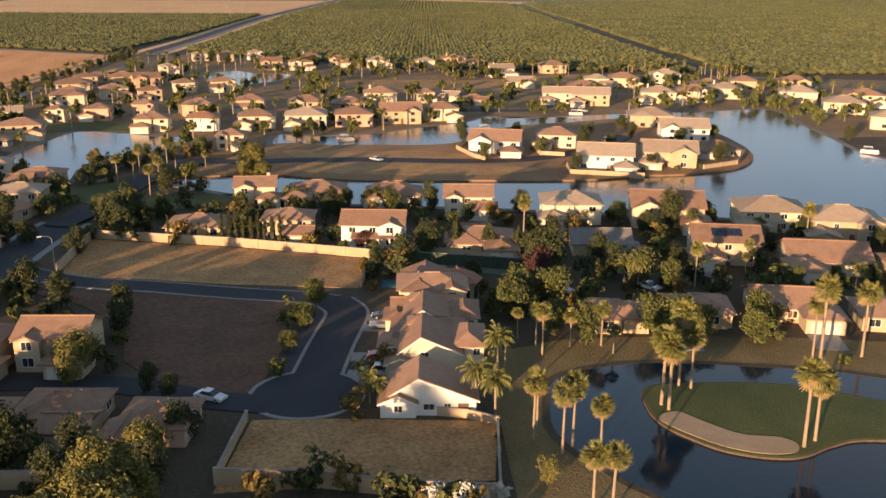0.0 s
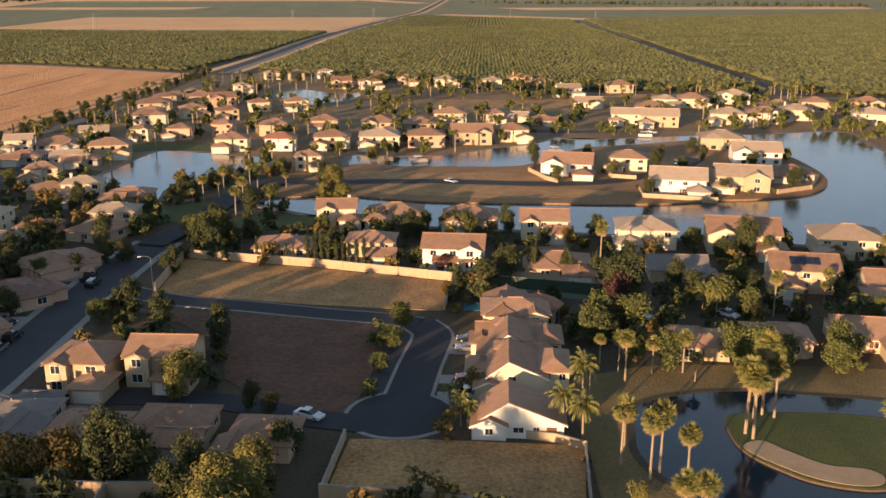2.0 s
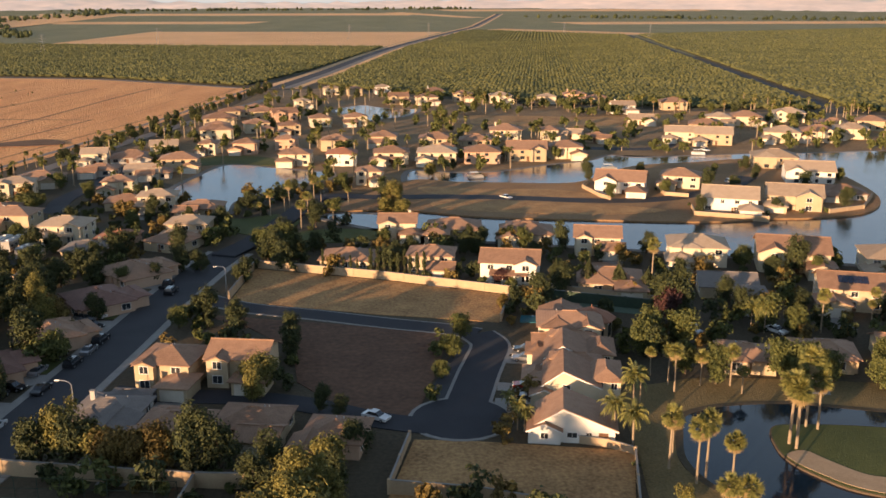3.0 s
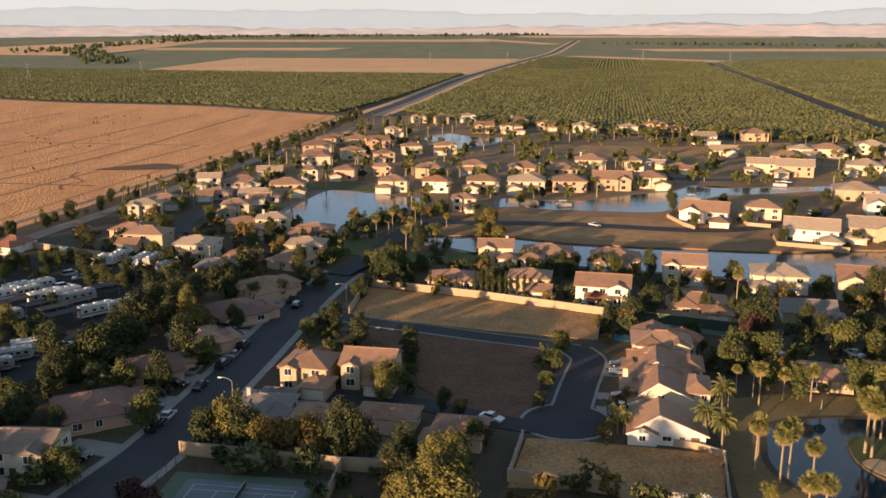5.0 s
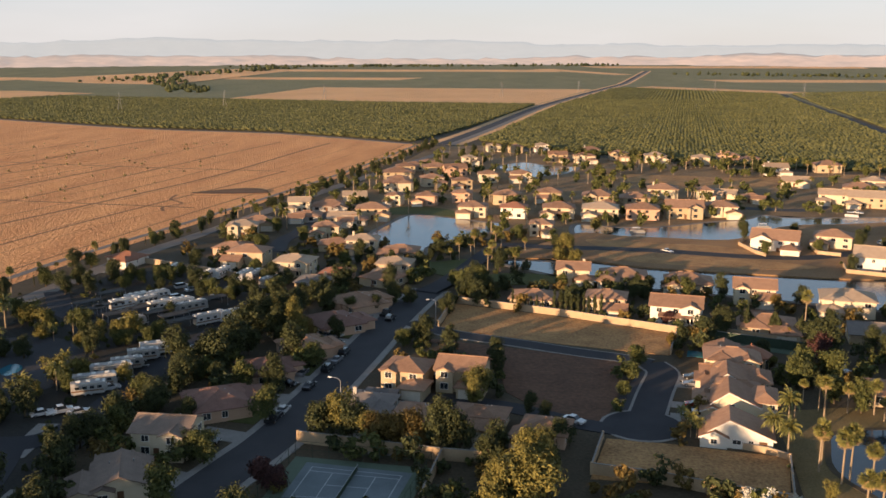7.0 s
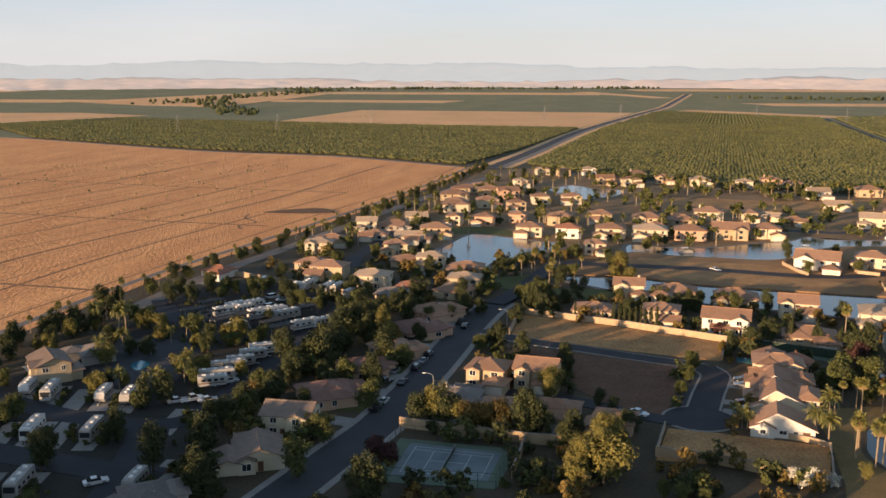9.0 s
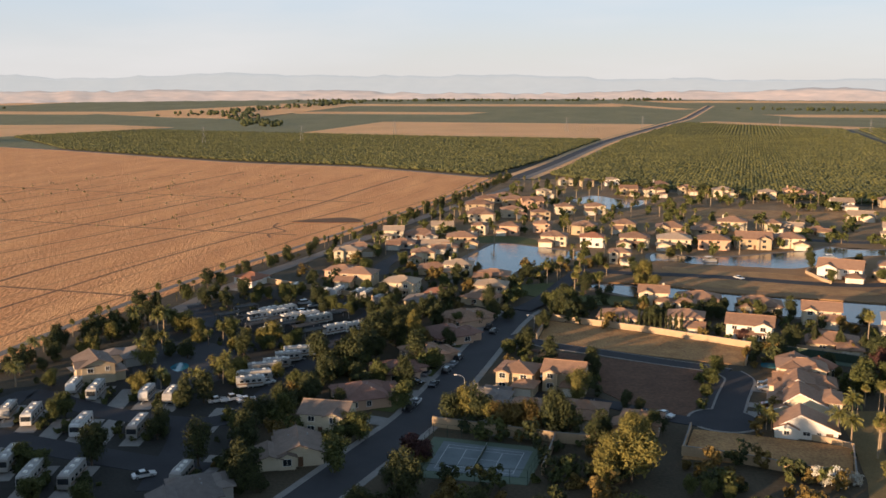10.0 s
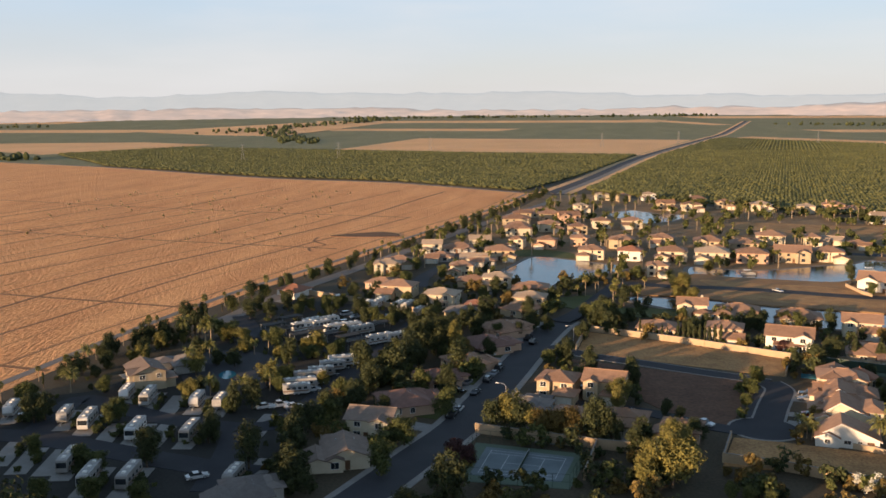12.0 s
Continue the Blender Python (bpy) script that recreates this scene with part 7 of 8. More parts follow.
plant("round", -14.3, 259.1, 0.8)
# tall dark trees between the park drive and the backs of the street houses
for x, y, k in ((-79.6, 141.5, 0.85), (-75.5, 151.5, 0.9), (-74.5, 163.0, 0.95), (-69.0, 177.5, 1.35), (-67.0, 184.0, 1.3),
                (-61.0, 202.0, 1.0), (-59.0, 211.0, 0.95), (-82.5, 118.0, 0.9), (-80.0, 104.0, 0.9), (-77.0, 98.5, 0.8)):
    plant("dark", x, y, k)
for x, y, k in ((-51.5, 146.5, 0.9), (-47.0, 180.5, 0.85), (-58.6, 126.0, 0.8), (-60.5, 108.0, 0.9)):
    plant("round", x, y, k)
plant("poplar", -54.2, 199.0, 0.8)
street_lamp(-37.0, 152.8, 170)
street_lamp(-19.2, 217.6, 200)
wall_run("garden_wall", [(-132.9, 295.5), (-101.2, 278.5), (-70.8, 259.2)], 2.0, "long pale wall behind the motorhome park")
wall_run("garden_wall", [(-70.8, 259.2), (-70.8, 233.3)], 2.0, "pale wall beside the motorhome park")
plant("bush", 35.8, 138.5, 0.8)
plant("bush", 43.6, 137.5, 0.75)
plant("bush", 36.1, 143.0, 0.6)
boat(166.9, 396.0, -20)
boat(232.3, 290.9, -40)
boat(117.1, 365.2, 10)
boat(61.2, 354.6, 5)
plant("bush", 97.9, 314.6, 0.59, None, 0.55)
plant("round", 99.8, 307.9, 0.64, None, 0.55)
plant("bush", 120.5, 320.6, 0.52, None, 0.55)
plant("round", 121.5, 314.5, 0.66, None, 0.55)
plant("dark", 138.7, 318.7, 0.74, None, 0.55)
plant("bush", 122.2, 294.3, 0.57, None, 0.55)
plant("dark", 121.3, 282.2, 0.58, None, 0.55)
plant("bush", 141.5, 277.4, 0.75, None, 0.55)
plant("dark", 146.1, 280.7, 0.56, None, 0.55)
plant("bush", 161.9, 279.4, 0.75, None, 0.55)
plant("dark", 171.1, 284.6, 0.74, None, 0.55)
plant("bush", 183.1, 294.0, 0.55, None, 0.55)
plant("dark", 169.9, 357.2, 0.69, None, 0.55)
plant("dark", 164.2, 334.6, 0.53, None, 0.55)
plant("dark", 175.4, 318.7, 0.70, None, 0.55)
plant("bush", 187.5, 319.4, 0.55, None, 0.55)
plant("round", 194.4, 328.3, 0.58, None, 0.55)
plant("dark", 152.1, 344.9, 0.50, None, 0.55)
plant("dark", 124.1, 348.0, 0.67, None, 0.55)
plant("dark", 99.9, 336.3, 0.75, None, 0.55)
plant("bush", 153.2, 278.7, 0.62, None, 0.55)
plant("dark", 146.5, 314.0, 0.63, None, 0.55)
wall_run("garden_wall", [(100.2, 336.2), (95.6, 327.4), (97.2, 312.1), (99.3, 306.2)], 1.9, "tan block garden wall on the island")
wall_run("garden_wall", [(121.1, 322.4), (120.3, 311.0), (127.0, 307.1)], 1.9, "tan block garden wall on the island")
wall_run("garden_wall", [(121.6, 290.3), (118.8, 280.6), (138.3, 270.6)], 1.9, "tan block garden wall on the island")
wall_run("garden_wall", [(162.0, 277.6), (176.3, 282.3), (189.1, 298.6)], 1.9, "tan block garden wall on the island")
for x, y in ((40.9, 174.4), (39.7, 169.8), (37.3, 157.2), (35.6, 150.6)):
    strip("driveway", [(x - 4.0, y + 1.0), (x + 4.2, y - 1.1)], 3.4, -0.1, 0.13, M["concrete"], "pale concrete driveway beside the lane", "driveway")
# ---- vehicles ----
vehicle("motorhome", -137.7, 131.4, -78, "white")
strip("concrete_pad", [(-138.6, 139.2), (-135.7, 123.9)], 4.6, -0.1, 0.083, M["concrete"], "pale concrete parking pad", "parking pad")
plant("bush", -133.9, 129.8, 1.0)
plant("bush", -133.3, 126.8, 0.9)
plant("bush", -135.0, 133.6, 0.9)
vehicle("motorhome", -122.9, 126.0, -82, "white")
strip("concrete_pad", [(-123.4, 133.9), (-121.4, 118.3)], 4.6, -0.1, 0.086, M["concrete"], "pale concrete parking pad", "parking pad")
plant("bush", -119.4, 124.7, 1.0)
plant("bush", -119.0, 121.9, 0.9)
plant("bush", -120.3, 128.2, 0.9)
vehicle("motorhome", -109.5, 126.0, -85, "white")
strip("concrete_pad", [(-109.6, 134.1), (-108.5, 118.3)], 4.6, -0.1, 0.089, M["concrete"], "pale concrete parking pad", "parking pad")
plant("bush", -106.3, 124.8, 1.0)
plant("bush", -106.0, 122.2, 0.9)
plant("bush", -106.9, 128.3, 0.9)
vehicle("trailer", -138.2, 153.3, -79, "white")
strip("concrete_pad", [(-138.9, 161.2), (-136.3, 145.9)], 4.6, -0.1, 0.092, M["concrete"], "pale concrete parking pad", "parking pad")
plant("bush", -134.0, 151.4, 1.0)
plant("bush", -133.3, 147.8, 0.9)
plant("bush", -135.3, 156.0, 0.9)
vehicle("motorhome", -130.9, 150.3, -80, "white")
strip("concrete_pad", [(-131.5, 158.1), (-129.2, 142.6)], 4.6, -0.1, 0.095, M["concrete"], "pale concrete parking pad", "parking pad")
plant("bush", -126.9, 148.4, 1.0)
plant("bush", -126.4, 144.9, 0.9)
plant("bush", -128.1, 152.8, 0.9)
vehicle("trailer", -117.0, 149.1, -84, "white")
strip("concrete_pad", [(-117.2, 157.1), (-115.6, 141.4)], 4.6, -0.1, 0.098, M["concrete"], "pale concrete parking pad", "parking pad")
plant("bush", -113.1, 147.4, 1.0)
plant("bush", -112.8, 144.1, 0.9)
plant("bush", -113.9, 151.6, 0.9)
vehicle("trailer", -110.4, 148.2, -85, "white")
strip("concrete_pad", [(-110.4, 156.2), (-109.3, 140.4)], 4.6, -0.1, 0.101, M["concrete"], "pale concrete parking pad", "parking pad")
plant("bush", -106.7, 146.7, 1.0)
plant("bush", -106.5, 143.4, 0.9)
plant("bush", -107.4, 150.7, 0.9)
vehicle("motorhome", -128.5, 105.7, -79, "white")
strip("concrete_pad", [(-129.5, 113.5), (-126.8, 98.1)], 4.6, -0.1, 0.104, M["concrete"], "pale concrete parking pad", "parking pad")
plant("bush", -125.3, 104.6, 1.0)
plant("bush", -124.9, 102.3, 0.9)
plant("bush", -126.3, 107.5, 0.9)
vehicle("motorhome", -119.8, 98.3, -81, "white")
strip("concrete_pad", [(-120.4, 106.3), (-118.2, 90.6)], 4.6, -0.1, 0.107, M["concrete"], "pale concrete parking pad", "parking pad")
plant("bush", -116.7, 97.5, 1.0)
plant("bush", -116.4, 95.4, 0.9)
plant("bush", -117.6, 100.1, 0.9)
vehicle("motorhome", -111.6, 99.0, -84, "white")
strip("concrete_pad", [(-111.9, 107.0), (-110.5, 91.2)], 4.6, -0.1, 0.110, M["concrete"], "pale concrete parking pad", "parking pad")
plant("bush", -108.7, 98.1, 1.0)
plant("bush", -108.5, 96.1, 0.9)
plant("bush", -109.4, 100.8, 0.9)
vehicle("trailer", -161.1, 137.0, -73, "white")
strip("concrete_pad", [(-162.5, 144.4), (-158.4, 129.8)], 4.6, -0.1, 0.113, M["concrete"], "pale concrete parking pad", "parking pad")
plant("bush", -156.8, 135.2, 1.0)
plant("bush", -155.8, 131.9, 0.9)
plant("bush", -158.5, 139.2, 0.9)
vehicle("trailer", -145.0, 134.0, -76, "white")
strip("concrete_pad", [(-146.0, 141.7), (-142.7, 126.6)], 4.6, -0.1, 0.116, M["concrete"], "pale concrete parking pad", "parking pad")
plant("bush", -141.0, 132.4, 1.0)
plant("bush", -140.3, 129.3, 0.9)
plant("bush", -142.4, 136.3, 0.9)
vehicle("trailer", -90.1, 101.5, -91, "white")
strip("concrete_pad", [(-89.6, 109.8), (-89.7, 93.6)], 4.6, -0.1, 0.119, M["concrete"], "pale concrete parking pad", "parking pad")
plant("bush", -87.4, 101.0, 1.0)
plant("bush", -87.4, 99.0, 0.9)
plant("bush", -87.7, 103.5, 0.9)
strip("concrete_pad", [(-130.5, 133.2), (-128.1, 117.8)], 4.6, -0.1, 0.122, M["concrete"], "pale concrete parking pad", "parking pad")
plant("bush", -126.5, 124.7, 0.9)
plant("bush", -127.5, 128.2, 1.0)
strip("concrete_pad", [(-118.0, 134.3), (-116.2, 118.6)], 4.6, -0.1, 0.125, M["concrete"], "pale concrete parking pad", "parking pad")
plant("bush", -114.4, 125.7, 0.9)
plant("bush", -115.3, 129.2, 1.0)
strip("concrete_pad", [(-141.2, 115.5), (-137.8, 100.4)], 4.6, -0.1, 0.128, M["concrete"], "pale concrete parking pad", "parking pad")
plant("bush", -136.7, 107.2, 0.9)
plant("bush", -138.0, 110.2, 1.0)
strip("concrete_pad", [(-134.6, 115.4), (-131.6, 100.1)], 4.6, -0.1, 0.131, M["concrete"], "pale concrete parking pad", "parking pad")
plant("bush", -130.4, 107.1, 0.9)
plant("bush", -131.5, 110.1, 1.0)
strip("concrete_pad", [(-124.2, 156.2), (-122.2, 140.5)], 4.6, -0.1, 0.134, M["concrete"], "pale concrete parking pad", "parking pad")
plant("bush", -120.1, 147.4, 0.9)
plant("bush", -121.1, 151.6, 1.0)
strip("concrete_pad", [(-86.8, 114.9), (-87.3, 98.6)], 4.6, -0.1, 0.137, M["concrete"], "pale concrete parking pad", "parking pad")
plant("bush", -82.5, 122.6, 0.9)
plant("bush", -85.2, 109.2, 1.0)
strip("concrete_pad", [(-148.0, 119.0), (-144.3, 104.1)], 4.6, -0.1, 0.140, M["concrete"], "pale concrete parking pad", "parking pad")
plant("bush", -143.3, 110.8, 0.9)
plant("bush", -144.6, 114.0, 1.0)
strip("concrete_pad", [(-95.1, 144.0), (-95.0, 127.8)], 4.6, -0.1, 0.143, M["concrete"], "pale concrete parking pad", "parking pad")
plant("bush", -92.4, 135.3, 0.9)
plant("bush", -92.8, 138.9, 1.0)
vehicle("motorhome", -94.1, 165.2, 23, "white")
vehicle("motorhome", -93.1, 172.5, 23, "white")
vehicle("trailer", -91.1, 177.5, 23, "white")
vehicle("trailer", -89.5, 184.2, 23, "white")
vehicle("motorhome", -87.4, 189.5, 24, "white")
vehicle("trailer", -93.6, 160.8, 22, "white")
vehicle("motorhome", -111.2, 231.2, 47, "white")
vehicle("trailer", -105.8, 234.5, 47, "white")
vehicle("motorhome", -99.2, 229.5, 46, "white")
vehicle("trailer", -94.8, 232.6, 46, "white")
vehicle("motorhome", -90.6, 228.2, 45, "white")
vehicle("trailer", -109.9, 237.8, 47, "white")
vehicle("trailer", -104.8, 241.0, 47, "white")
vehicle("motorhome", -81.9, 216.3, 43, "white")
vehicle("trailer", -102.3, 212.1, 45, "white")
vehicle("trailer", -76.8, 219.9, 43, "white")
vehicle("motorhome", -93.0, 271.2, 81, "white")
vehicle("trailer", -96.8, 267.8, 82, "white")
vehicle("motorhome", -84.4, 267.6, 79, "white")
vehicle("motorhome", -80.8, 267.2, 79, "white")
vehicle("motorhome", -74.9, 259.4, 78, "white")
vehicle("trailer", -110.6, 276.7, 84, "white")
vehicle("suv", -164.1, 150.6, 42, "black")
vehicle("pickup", -95.4, 149.5, 36, "white")
vehicle("car", -91.4, 149.4, 36, "silver")
vehicle("car", -98.7, 148.5, 36, "white")
vehicle("suv", -99.3, 242.0, 41, "white")
vehicle("car", -88.2, 242.3, 40, "white")
vehicle("car", -97.6, 252.3, 42, "silver")
vehicle("car", -92.8, 254.7, 41, "white")
vehicle("car", -85.7, 252.5, 40, "black")
vehicle("car", -71.2, 235.2, 38, "white")
vehicle("suv", -101.9, 256.0, 42, "silver")
vehicle("car", -105.9, 242.5, 42, "grey")
vehicle("car", -98.5, 102.7, 35, "white")
vehicle("suv", -154.9, 133.8, 40, "grey")
vehicle("car", -90.4, 163.9, 36, "white")
vehicle("car", -90.0, 171.0, 36, "white")
vehicle("car", -81.9, 192.5, 36, "white")
for y, kind, colour in ((147.0, "pickup", "black"), (151.5, "car", "white"), (166.0, "car", "black"), (178.0, "suv", "black"), (184.5, "car", "grey"), (190.0, "suv", "black"), (226.0, "pickup", "black")):
    x = float(np.interp(y, [q[1] for q in MAIN_STREET], [q[0] for q in MAIN_STREET])) - 3.9
    vehicle(kind, round(x, 2), y, 78, colour)
vehicle("suv", -52.4, 163.7, 78, "black")
vehicle("suv", -56.3, 151.0, 79, "black")
vehicle("car", -47.2, 182.5, 78, "black")
vehicle("car", -49.0, 174.9, 78, "grey")
vehicle("suv", -32.1, 220.9, 77, "black")
vehicle("suv", -54.9, 155.3, 78, "white")
vehicle("suv", -47.4, 203.6, -31, "grey")
vehicle("car", -45.5, 205.6, -31, "white")
vehicle("car", -44.7, 199.1, -30, "black")
vehicle("pickup", -56.4, 176.1, -24, "grey")
vehicle("car", -53.4, 171.7, -23, "silver")
vehicle("car", -61.4, 132.2, -14, "black")
vehicle("suv", -60.4, 135.3, -15, "black")
vehicle("car", -51.2, 167.8, -22, "black")
vehicle("car", 41.8, 174.2, 165, "black")
vehicle("car", 40.6, 169.6, 165, "grey")
vehicle("pickup", 36.4, 150.4, 168, "white")
vehicle("car", 38.2, 157.0, 167, "red")
vehicle("car", 11.3, 147.7, -37, "white")
vehicle("suv", -17.8, 171.1, -37, "black")
vehicle("car", 77.6, 180.3, -56, "silver")
vehicle("suv", 77.8, 184.0, -57, "white")
vehicle("car", 94.8, 177.9, -61, "white")
vehicle("suv", 153.0, 330.8, -66, "silver")
vehicle("car", 65.4, 315.6, -55, "white")
vehicle("car", 174.0, 406.0, -69, "white")
vehicle("pickup", 116.2, 190.8, -56, "white")
vehicle("car", 158.2, 204.5, -66, "white")
def carport(x, y, rot):
    """A dark shade roof on four posts over a motorhome stand."""
    ob = thing("carport", at(x, y, rot), "dark shade roof on slim posts over a motorhome stand", "carport", "park carports")
    part("roof", Geo().box(-4.2, 4.2, -1.9, 1.9, 2.75, 2.92, None, 0.04), M["shaderoof"], ob)
    for px in (-3.9, 3.9):
        for py in (-1.7, 1.7):
            part("post", Geo().tube([(px, py, -0.1), (px, py, 2.76)], [0.06, 0.06], 6), M["steel"], ob)


for x, y in ((-117.5, 221.0), (-121.5, 229.0), (-114.5, 226.5), (-103.5, 224.0), (-97.5, 219.5), (-92.0, 216.0), (-88.5, 210.5), (-108.0, 217.5), (-119.0, 240.5), (-86.0, 234.5)):
    carport(x, y, 45)
# ---- garden growth between the houses ----
HOMES = [(o.matrix_world.translation.x, o.matrix_world.translation.y) for o in scene.objects if o.parent is None and o.name.split(".")[0] == "house"]
KEEP_OUT = [LAKE, LAKE_WEST, FAR_POND, GOLF_POND, UPPER_LOT, LOWER_LOT, NEAR_LOT, FAR_LOT, TENNIS, SPORT_COURT, GREEN_ISLAND, PARKING_BAY, RV_PARK, ISLAND, LAWN_EAST, LAWN_WEST]
LINES = [(MAIN_STREET, 9.5), (LOT_LANE, 8), (ALLEY, 4), (ISLAND_ROAD, 6), (NORTH_LANE, 6), (EDGE_ROAD, 6), (FAR_STREET, 6), (FARM_ROAD, 14)]


def free_spot(x, y, d):
    if any(inside(x, y, p) for p in KEEP_OUT) or any(near_line(x, y, l, r) for l, r in LINES):
        return False
    return all((x - a) ** 2 + (y - c) ** 2 > d * d for a, c in HOMES)


GROVE = {}


def grove(kind, x, y, s, seed):
    """A garden tree too far off to tell apart, or an added shade-belt tree, gathered by kind into one mesh."""
    rng = random.Random(seed)
    proto = rng.choice(TREE[kind])
    c, n = math.cos(rng.uniform(0, 6.28)), rng.uniform(0.9, 1.25)
    sn = math.sqrt(1 - c * c)
    for child in proto.children:
        v = np.empty(len(child.data.vertices) * 3)
        child.data.vertices.foreach_get("co", v)
        v = v.reshape(-1, 3)
        w = np.stack([v[:, 0] * c - v[:, 1] * sn, v[:, 0] * sn + v[:, 1] * c, v[:, 2] * n], 1) * s + (x, y, 0)
        verts, faces = GROVE.setdefault(child.data.materials[0].name, ([], []))
        k = len(verts)
        verts.extend(w.tolist())
        faces.extend(tuple(i + k for i in p.vertices) for p in child.data.polygons)


def set_tree(kind, x, y, s):
    if kind in ("dark", "round", "rust") and (y > 180 or y < 60):
        grove(kind, x, y, s, int(x * 31 + y * 17))
    else:
        plant(kind, x, y, s)


def scatter(count, xs, ys, kinds, d, low, high, seed):
    rng = random.Random(seed)
    made = 0
    for _ in range(count * 6):
        x, y = rng.uniform(*xs), rng.uniform(*ys)
        edge = float(np.interp(y, [q[1] for q in FIELD_EDGE], [q[0] for q in FIELD_EDGE]))
        if x > edge + 12 and y < 690 - max(0, x) * 0.42 and free_spot(x, y, d):
            set_tree(rng.choice(kinds), round(x, 1), round(y, 1), round(rng.uniform(low, high), 2))
            made += 1
            if made >= count:
                return


def far_growth(count, xs, ys, seed):
    """Far garden trees and palms, too small to tell apart, in two joined meshes."""
    rng = random.Random(seed)
    g, stems, fr = Geo(), Geo(), Geo()
    made = 0
    for _ in range(count * 8):
        x, y = rng.uniform(*xs), rng.uniform(*ys)
        edge = float(np.interp(y, [q[1] for q in FIELD_EDGE], [q[0] for q in FIELD_EDGE]))
        if not (x > edge + 14 and y < 690 - max(0, x) * 0.42 and free_spot(x, y, 8.0)):
            continue
        made += 1
        if made > count:
            break
        if rng.random() < 0.36:
            h = rng.uniform(5, 8.5)
            stems.tube([(x, y, -0.2), (x, y, h)], [0.3, 0.22], 5)
            for k in range(16):
                a, e = rng.uniform(0, 6.28), rng.uniform(-0.7, 1.2)
                d = Vector((math.cos(a) * math.cos(e), math.sin(a) * math.cos(e), math.sin(e)))
                s = Vector((-math.sin(a), math.cos(a), 0)) * 0.5
                c = Vector((x, y, h))
                fr.add([c, c + d * 1.3 + s, c + d * 2.1 - Vector((0, 0, 0.6)), c + d * 1.3 - s], [(0, 1, 2, 3)])
        else:
            sub, _ = crown_geo(rng, rng.uniform(1.8, 3.2), rng.uniform(1.8, 3.2), rng.uniform(1.6, 2.8), rng.uniform(2.6, 4.0), 14, 13, 0.75)
            g.add([(a + x, c + y, max(z, 0.1)) for a, c, z in sub.v], sub.f)
            stems.tube([(x, y, -0.2), (x, y, 3.0)], [0.2, 0.12], 5)
    tagged(new("far_trees", g.mesh("far_trees", LEAVES["green"])), "far green garden trees among houses", "trees", "", "stuff")
    tagged(new("far_palm_crowns", fr.mesh("far_palm_crowns", M["frond"])), "far olive palm crowns among houses", "palms", "", "stuff")
    tagged(new("far_trunks", stems.mesh("far_trunks", M["palmbark"])), "far slim trunks among houses", "trunks", "", "stuff")


def yard_growth(count, xs, ys, seed):
    """Hedges, shrubs and small trees that fill the yards, joined by kind of leaf."""
    rng = random.Random(seed)
    for leaf in ("dark", "green", "rust"):
        g, made = Geo(), 0
        for _ in range(count * 8):
            x, y = rng.uniform(*xs), rng.uniform(*ys)
            edge = float(np.interp(y, [q[1] for q in FIELD_EDGE], [q[0] for q in FIELD_EDGE]))
            if x < edge + 14 or not free_spot(x, y, 7.6):
                continue
            made += 1
            if made > count:
                break
            k = rng.choice((0.6, 0.8, 1.0, 1.5, 1.9))
            sub, _ = crown_geo(rng, 1.5 * k, 1.5 * k, 1.3 * k, 1.35 * k, 12, 18, 0.34 + 0.1 * k)
            g.add([(a + x, c + y, max(z, 0.05)) for a, c, z in sub.v], sub.f)
        tagged(new("yard_growth", g.mesh("yard_growth", LEAVES[leaf])), "hedges and small trees filling the yards", "hedges", "", "stuff")


yard_growth(110, (-115, 230), (165, 345), 21)
yard_growth(45, (-115, 40), (90, 180), 22)
far_growth(420, (-115, 340), (345, 660), 1)
scatter(50, (-60, 260), (200, 330), ["dark", "round", "rust", "dark"], 9.5, 0.4, 0.8, 3)
scatter(34, (-110, 60), (230, 380), ["dark", "round", "dark"], 9.5, 0.4, 0.8, 4)
scatter(26, (50, 200), (150, 215), ["dark", "round", "fan"], 9.5, 0.5, 0.9, 5)
scatter(30, (-80, -18), (75, 270), ["dark", "dark", "round"], 7.8, 0.6, 1.0, 15)
scatter(90, (-120, 200), (110, 330), ["bush"], 8.5, 0.5, 1.1, 6)


def along(line, gap, off, kinds, low, high, seed):
    rng = random.Random(seed)
    pts = bend(line)
    total = 0.0
    for a, c in zip(pts, pts[1:]):
        a, c = Vector(a), Vector(c)
        t = (c - a).normalized()
        while total < (c - a).length:
            p = a + t * total + Vector((t.y, -t.x)) * (off + rng.uniform(-1.5, 1.5))
            set_tree(rng.choice(kinds), round(p.x, 1), round(p.y, 1), round(rng.uniform(low, high), 2))
            total += gap * rng.uniform(0.6, 1.4)
        total -= (c - a).length


along(FIELD_EDGE, 10, 8, ["fan", "dark", "cypress", "fan", "dark", "bush"], 0.45, 0.8, 7)
along(FIELD_EDGE[2:], 15, 4, ["fan"], 0.42, 0.6, 18)
along(FIELD_EDGE, 22, 12, ["dark", "round"], 0.5, 0.8, 8)
along([(-30, 675), (60, 655), (144, 585), (224, 545), (285, 530)], 9, 0, ["fan", "round", "fan", "dark"], 0.6, 0.9, 9)

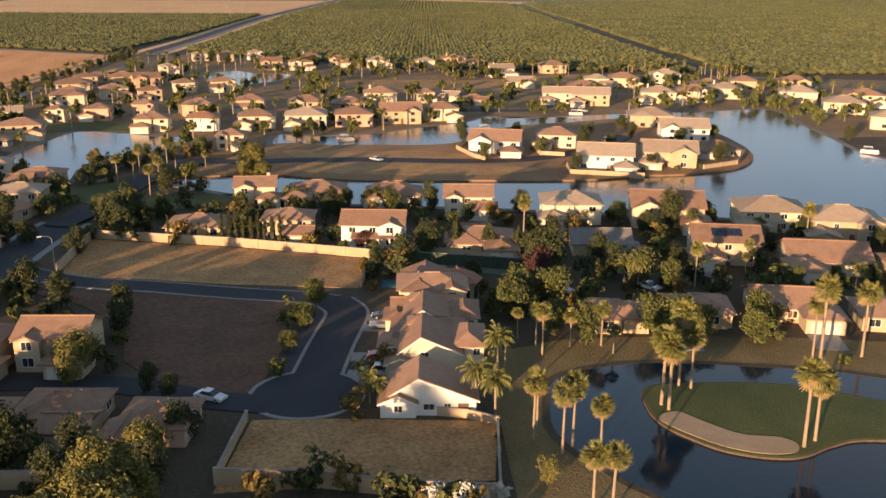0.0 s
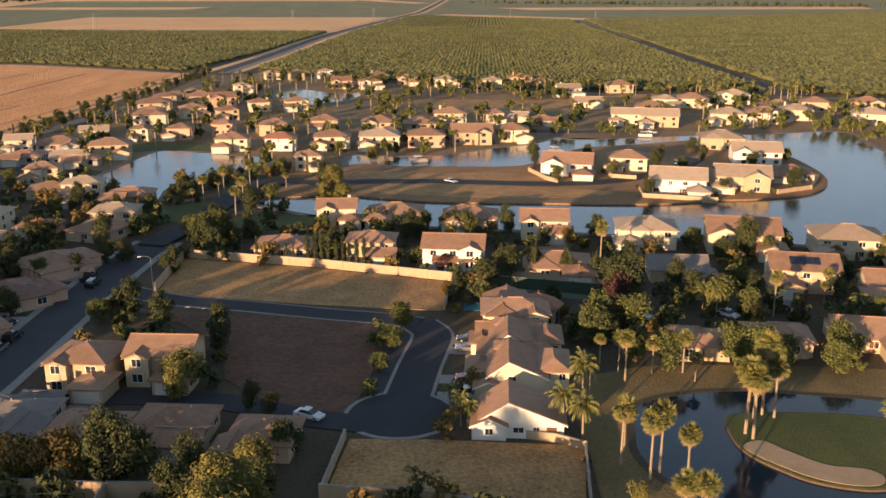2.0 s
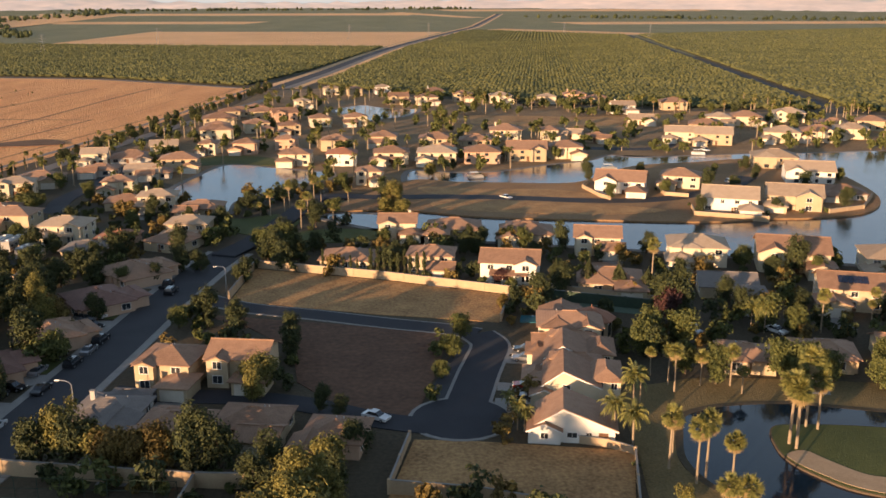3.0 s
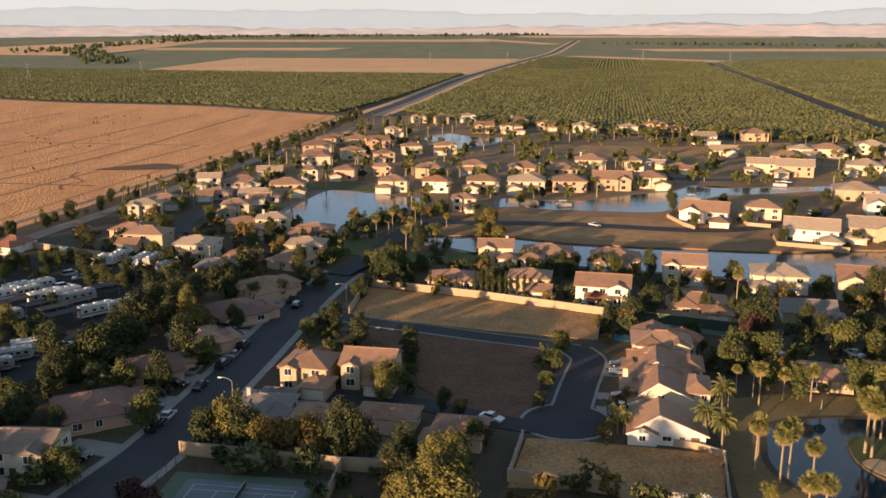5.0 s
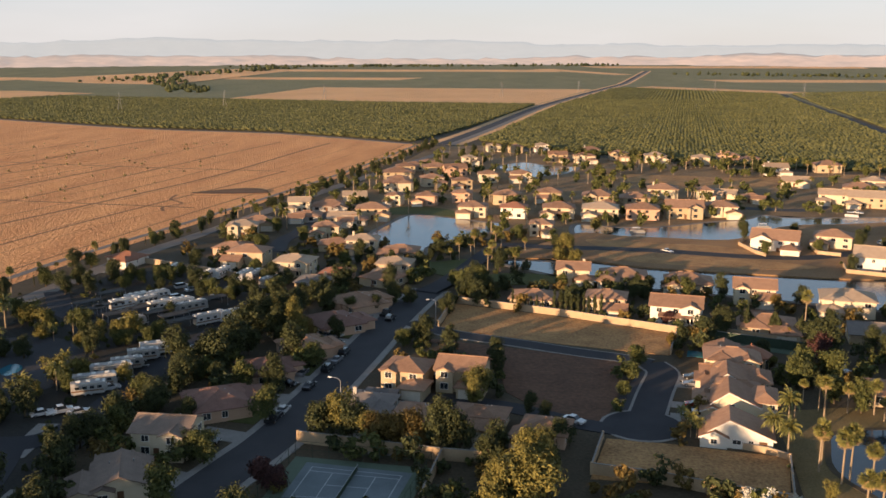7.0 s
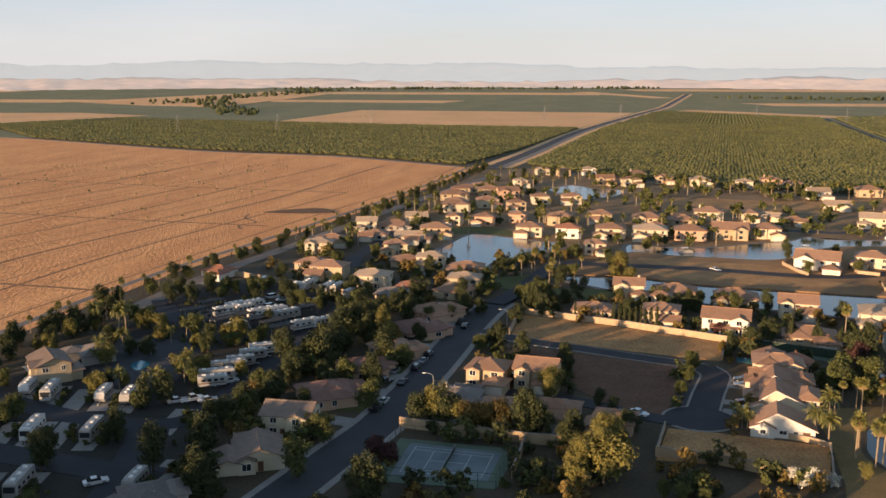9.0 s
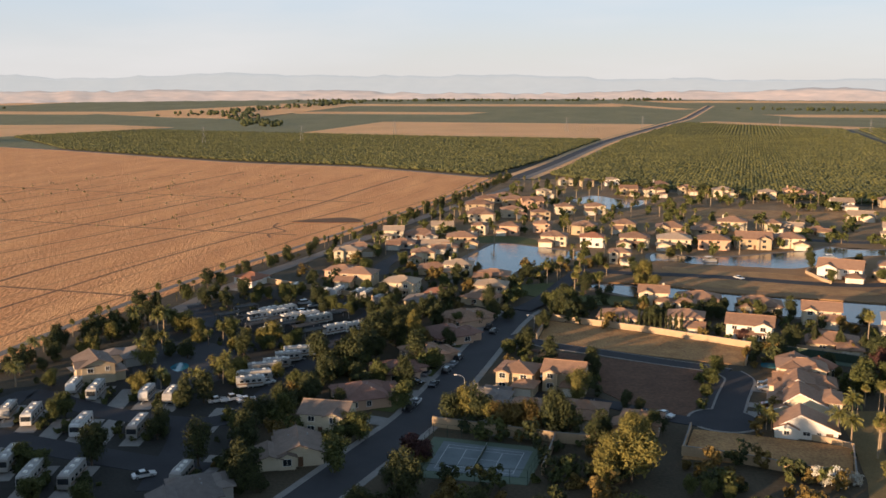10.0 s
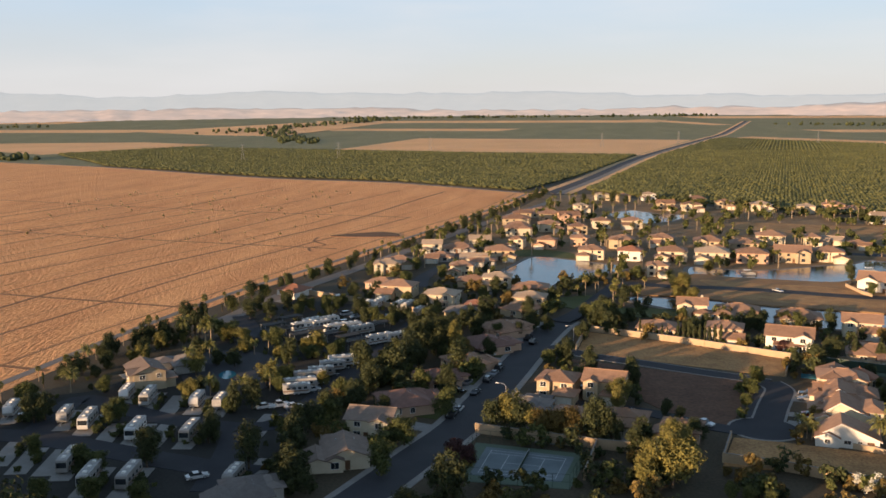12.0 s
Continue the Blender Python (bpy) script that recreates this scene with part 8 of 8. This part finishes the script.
# shrubs and small trees between the stands of the motorhome park
rng_park = random.Random(31)
STANDS = [o.matrix_world.translation.xy for o in scene.objects if o.parent is None and o.name.split(".")[0] in ("motorhome", "travel_trailer", "car", "pickup", "house", "carport")]
PARK_DRIVES = [PARK_ROAD_A, PARK_ROAD_B, PARK_ROAD_C, PARK_ROAD_D]
made = 0
for _ in range(3000):
    x, y = rng_park.uniform(-172, -72), rng_park.uniform(70, 285)
    if not inside(x, y, RV_PARK) or inside(x, y, PARK_DECK) or any(near_line(x, y, l, 6.5) for l in PARK_DRIVES) or min((s - Vector((x, y))).length for s in STANDS) < 4.2:
        continue
    plant(rng_park.choice(("bush", "bush", "bush", "bush", "round")), round(x, 1), round(y, 1), round(rng_park.uniform(0.45, 0.8), 2))
    made += 1
    if made == 190:
        break

# dark trees and shrubs that screen the park from the straw field
made = 0
for _ in range(1500):
    y = rng_park.uniform(105, 250)
    edge = float(np.interp(y, [q[1] for q in FIELD_EDGE], [q[0] for q in FIELD_EDGE]))
    x = edge + rng_park.uniform(6, 26)
    if inside(x, y, RV_PARK) or near_line(x, y, EDGE_ROAD, 5) or min((s - Vector((x, y))).length for s in STANDS) < 6:
        continue
    plant(rng_park.choice(("dark", "dark", "bush", "bush", "lime")), round(x, 1), round(y, 1), round(rng_park.uniform(0.4, 0.75), 2))
    made += 1
    if made == 44:
        break

# palms and leafy trees round the rim of the pool deck
for k, (x, y) in enumerate(PARK_DECK):
    for j in range(2):
        plant(("queen", "lime", "dark", "queen", "lime")[(2 * k + j) % 5], round(x * 0.93 - 118.5 * 0.07 + j * 4.2, 1), round(y * 0.93 + 180 * 0.07 - j * 2.4, 1), 0.55 + 0.1 * ((k + j) % 3))
plant("dark", -125.5, 186.0, 0.6)
plant("bush", -123.0, 188.5, 1.2)

# tall trees added unseen behind the camera, casting evening shade on the motorhome park
for k in range(28):
    x = -215 + k * 6.4
    set_tree("dark", x, 30 + 14 * (k % 2) + (k % 5) * 2.0 - (10 if x < -150 else 0), 1.85 if x < -105 else 1.5)

for leaf, (verts, faces) in GROVE.items():
    me = bpy.data.meshes.new("garden_trees")
    me.from_pydata(verts, [], faces)
    me.materials.append(bpy.data.materials[leaf])
    tagged(new("garden_trees", me), "leafy trees of the gardens and the added shade belt", "trees", "", "stuff")

for proto_list in TREE.values():
    for p in proto_list:
        if p.name not in USED:
            for child in list(p.children):
                bpy.data.objects.remove(child)
            bpy.data.objects.remove(p)
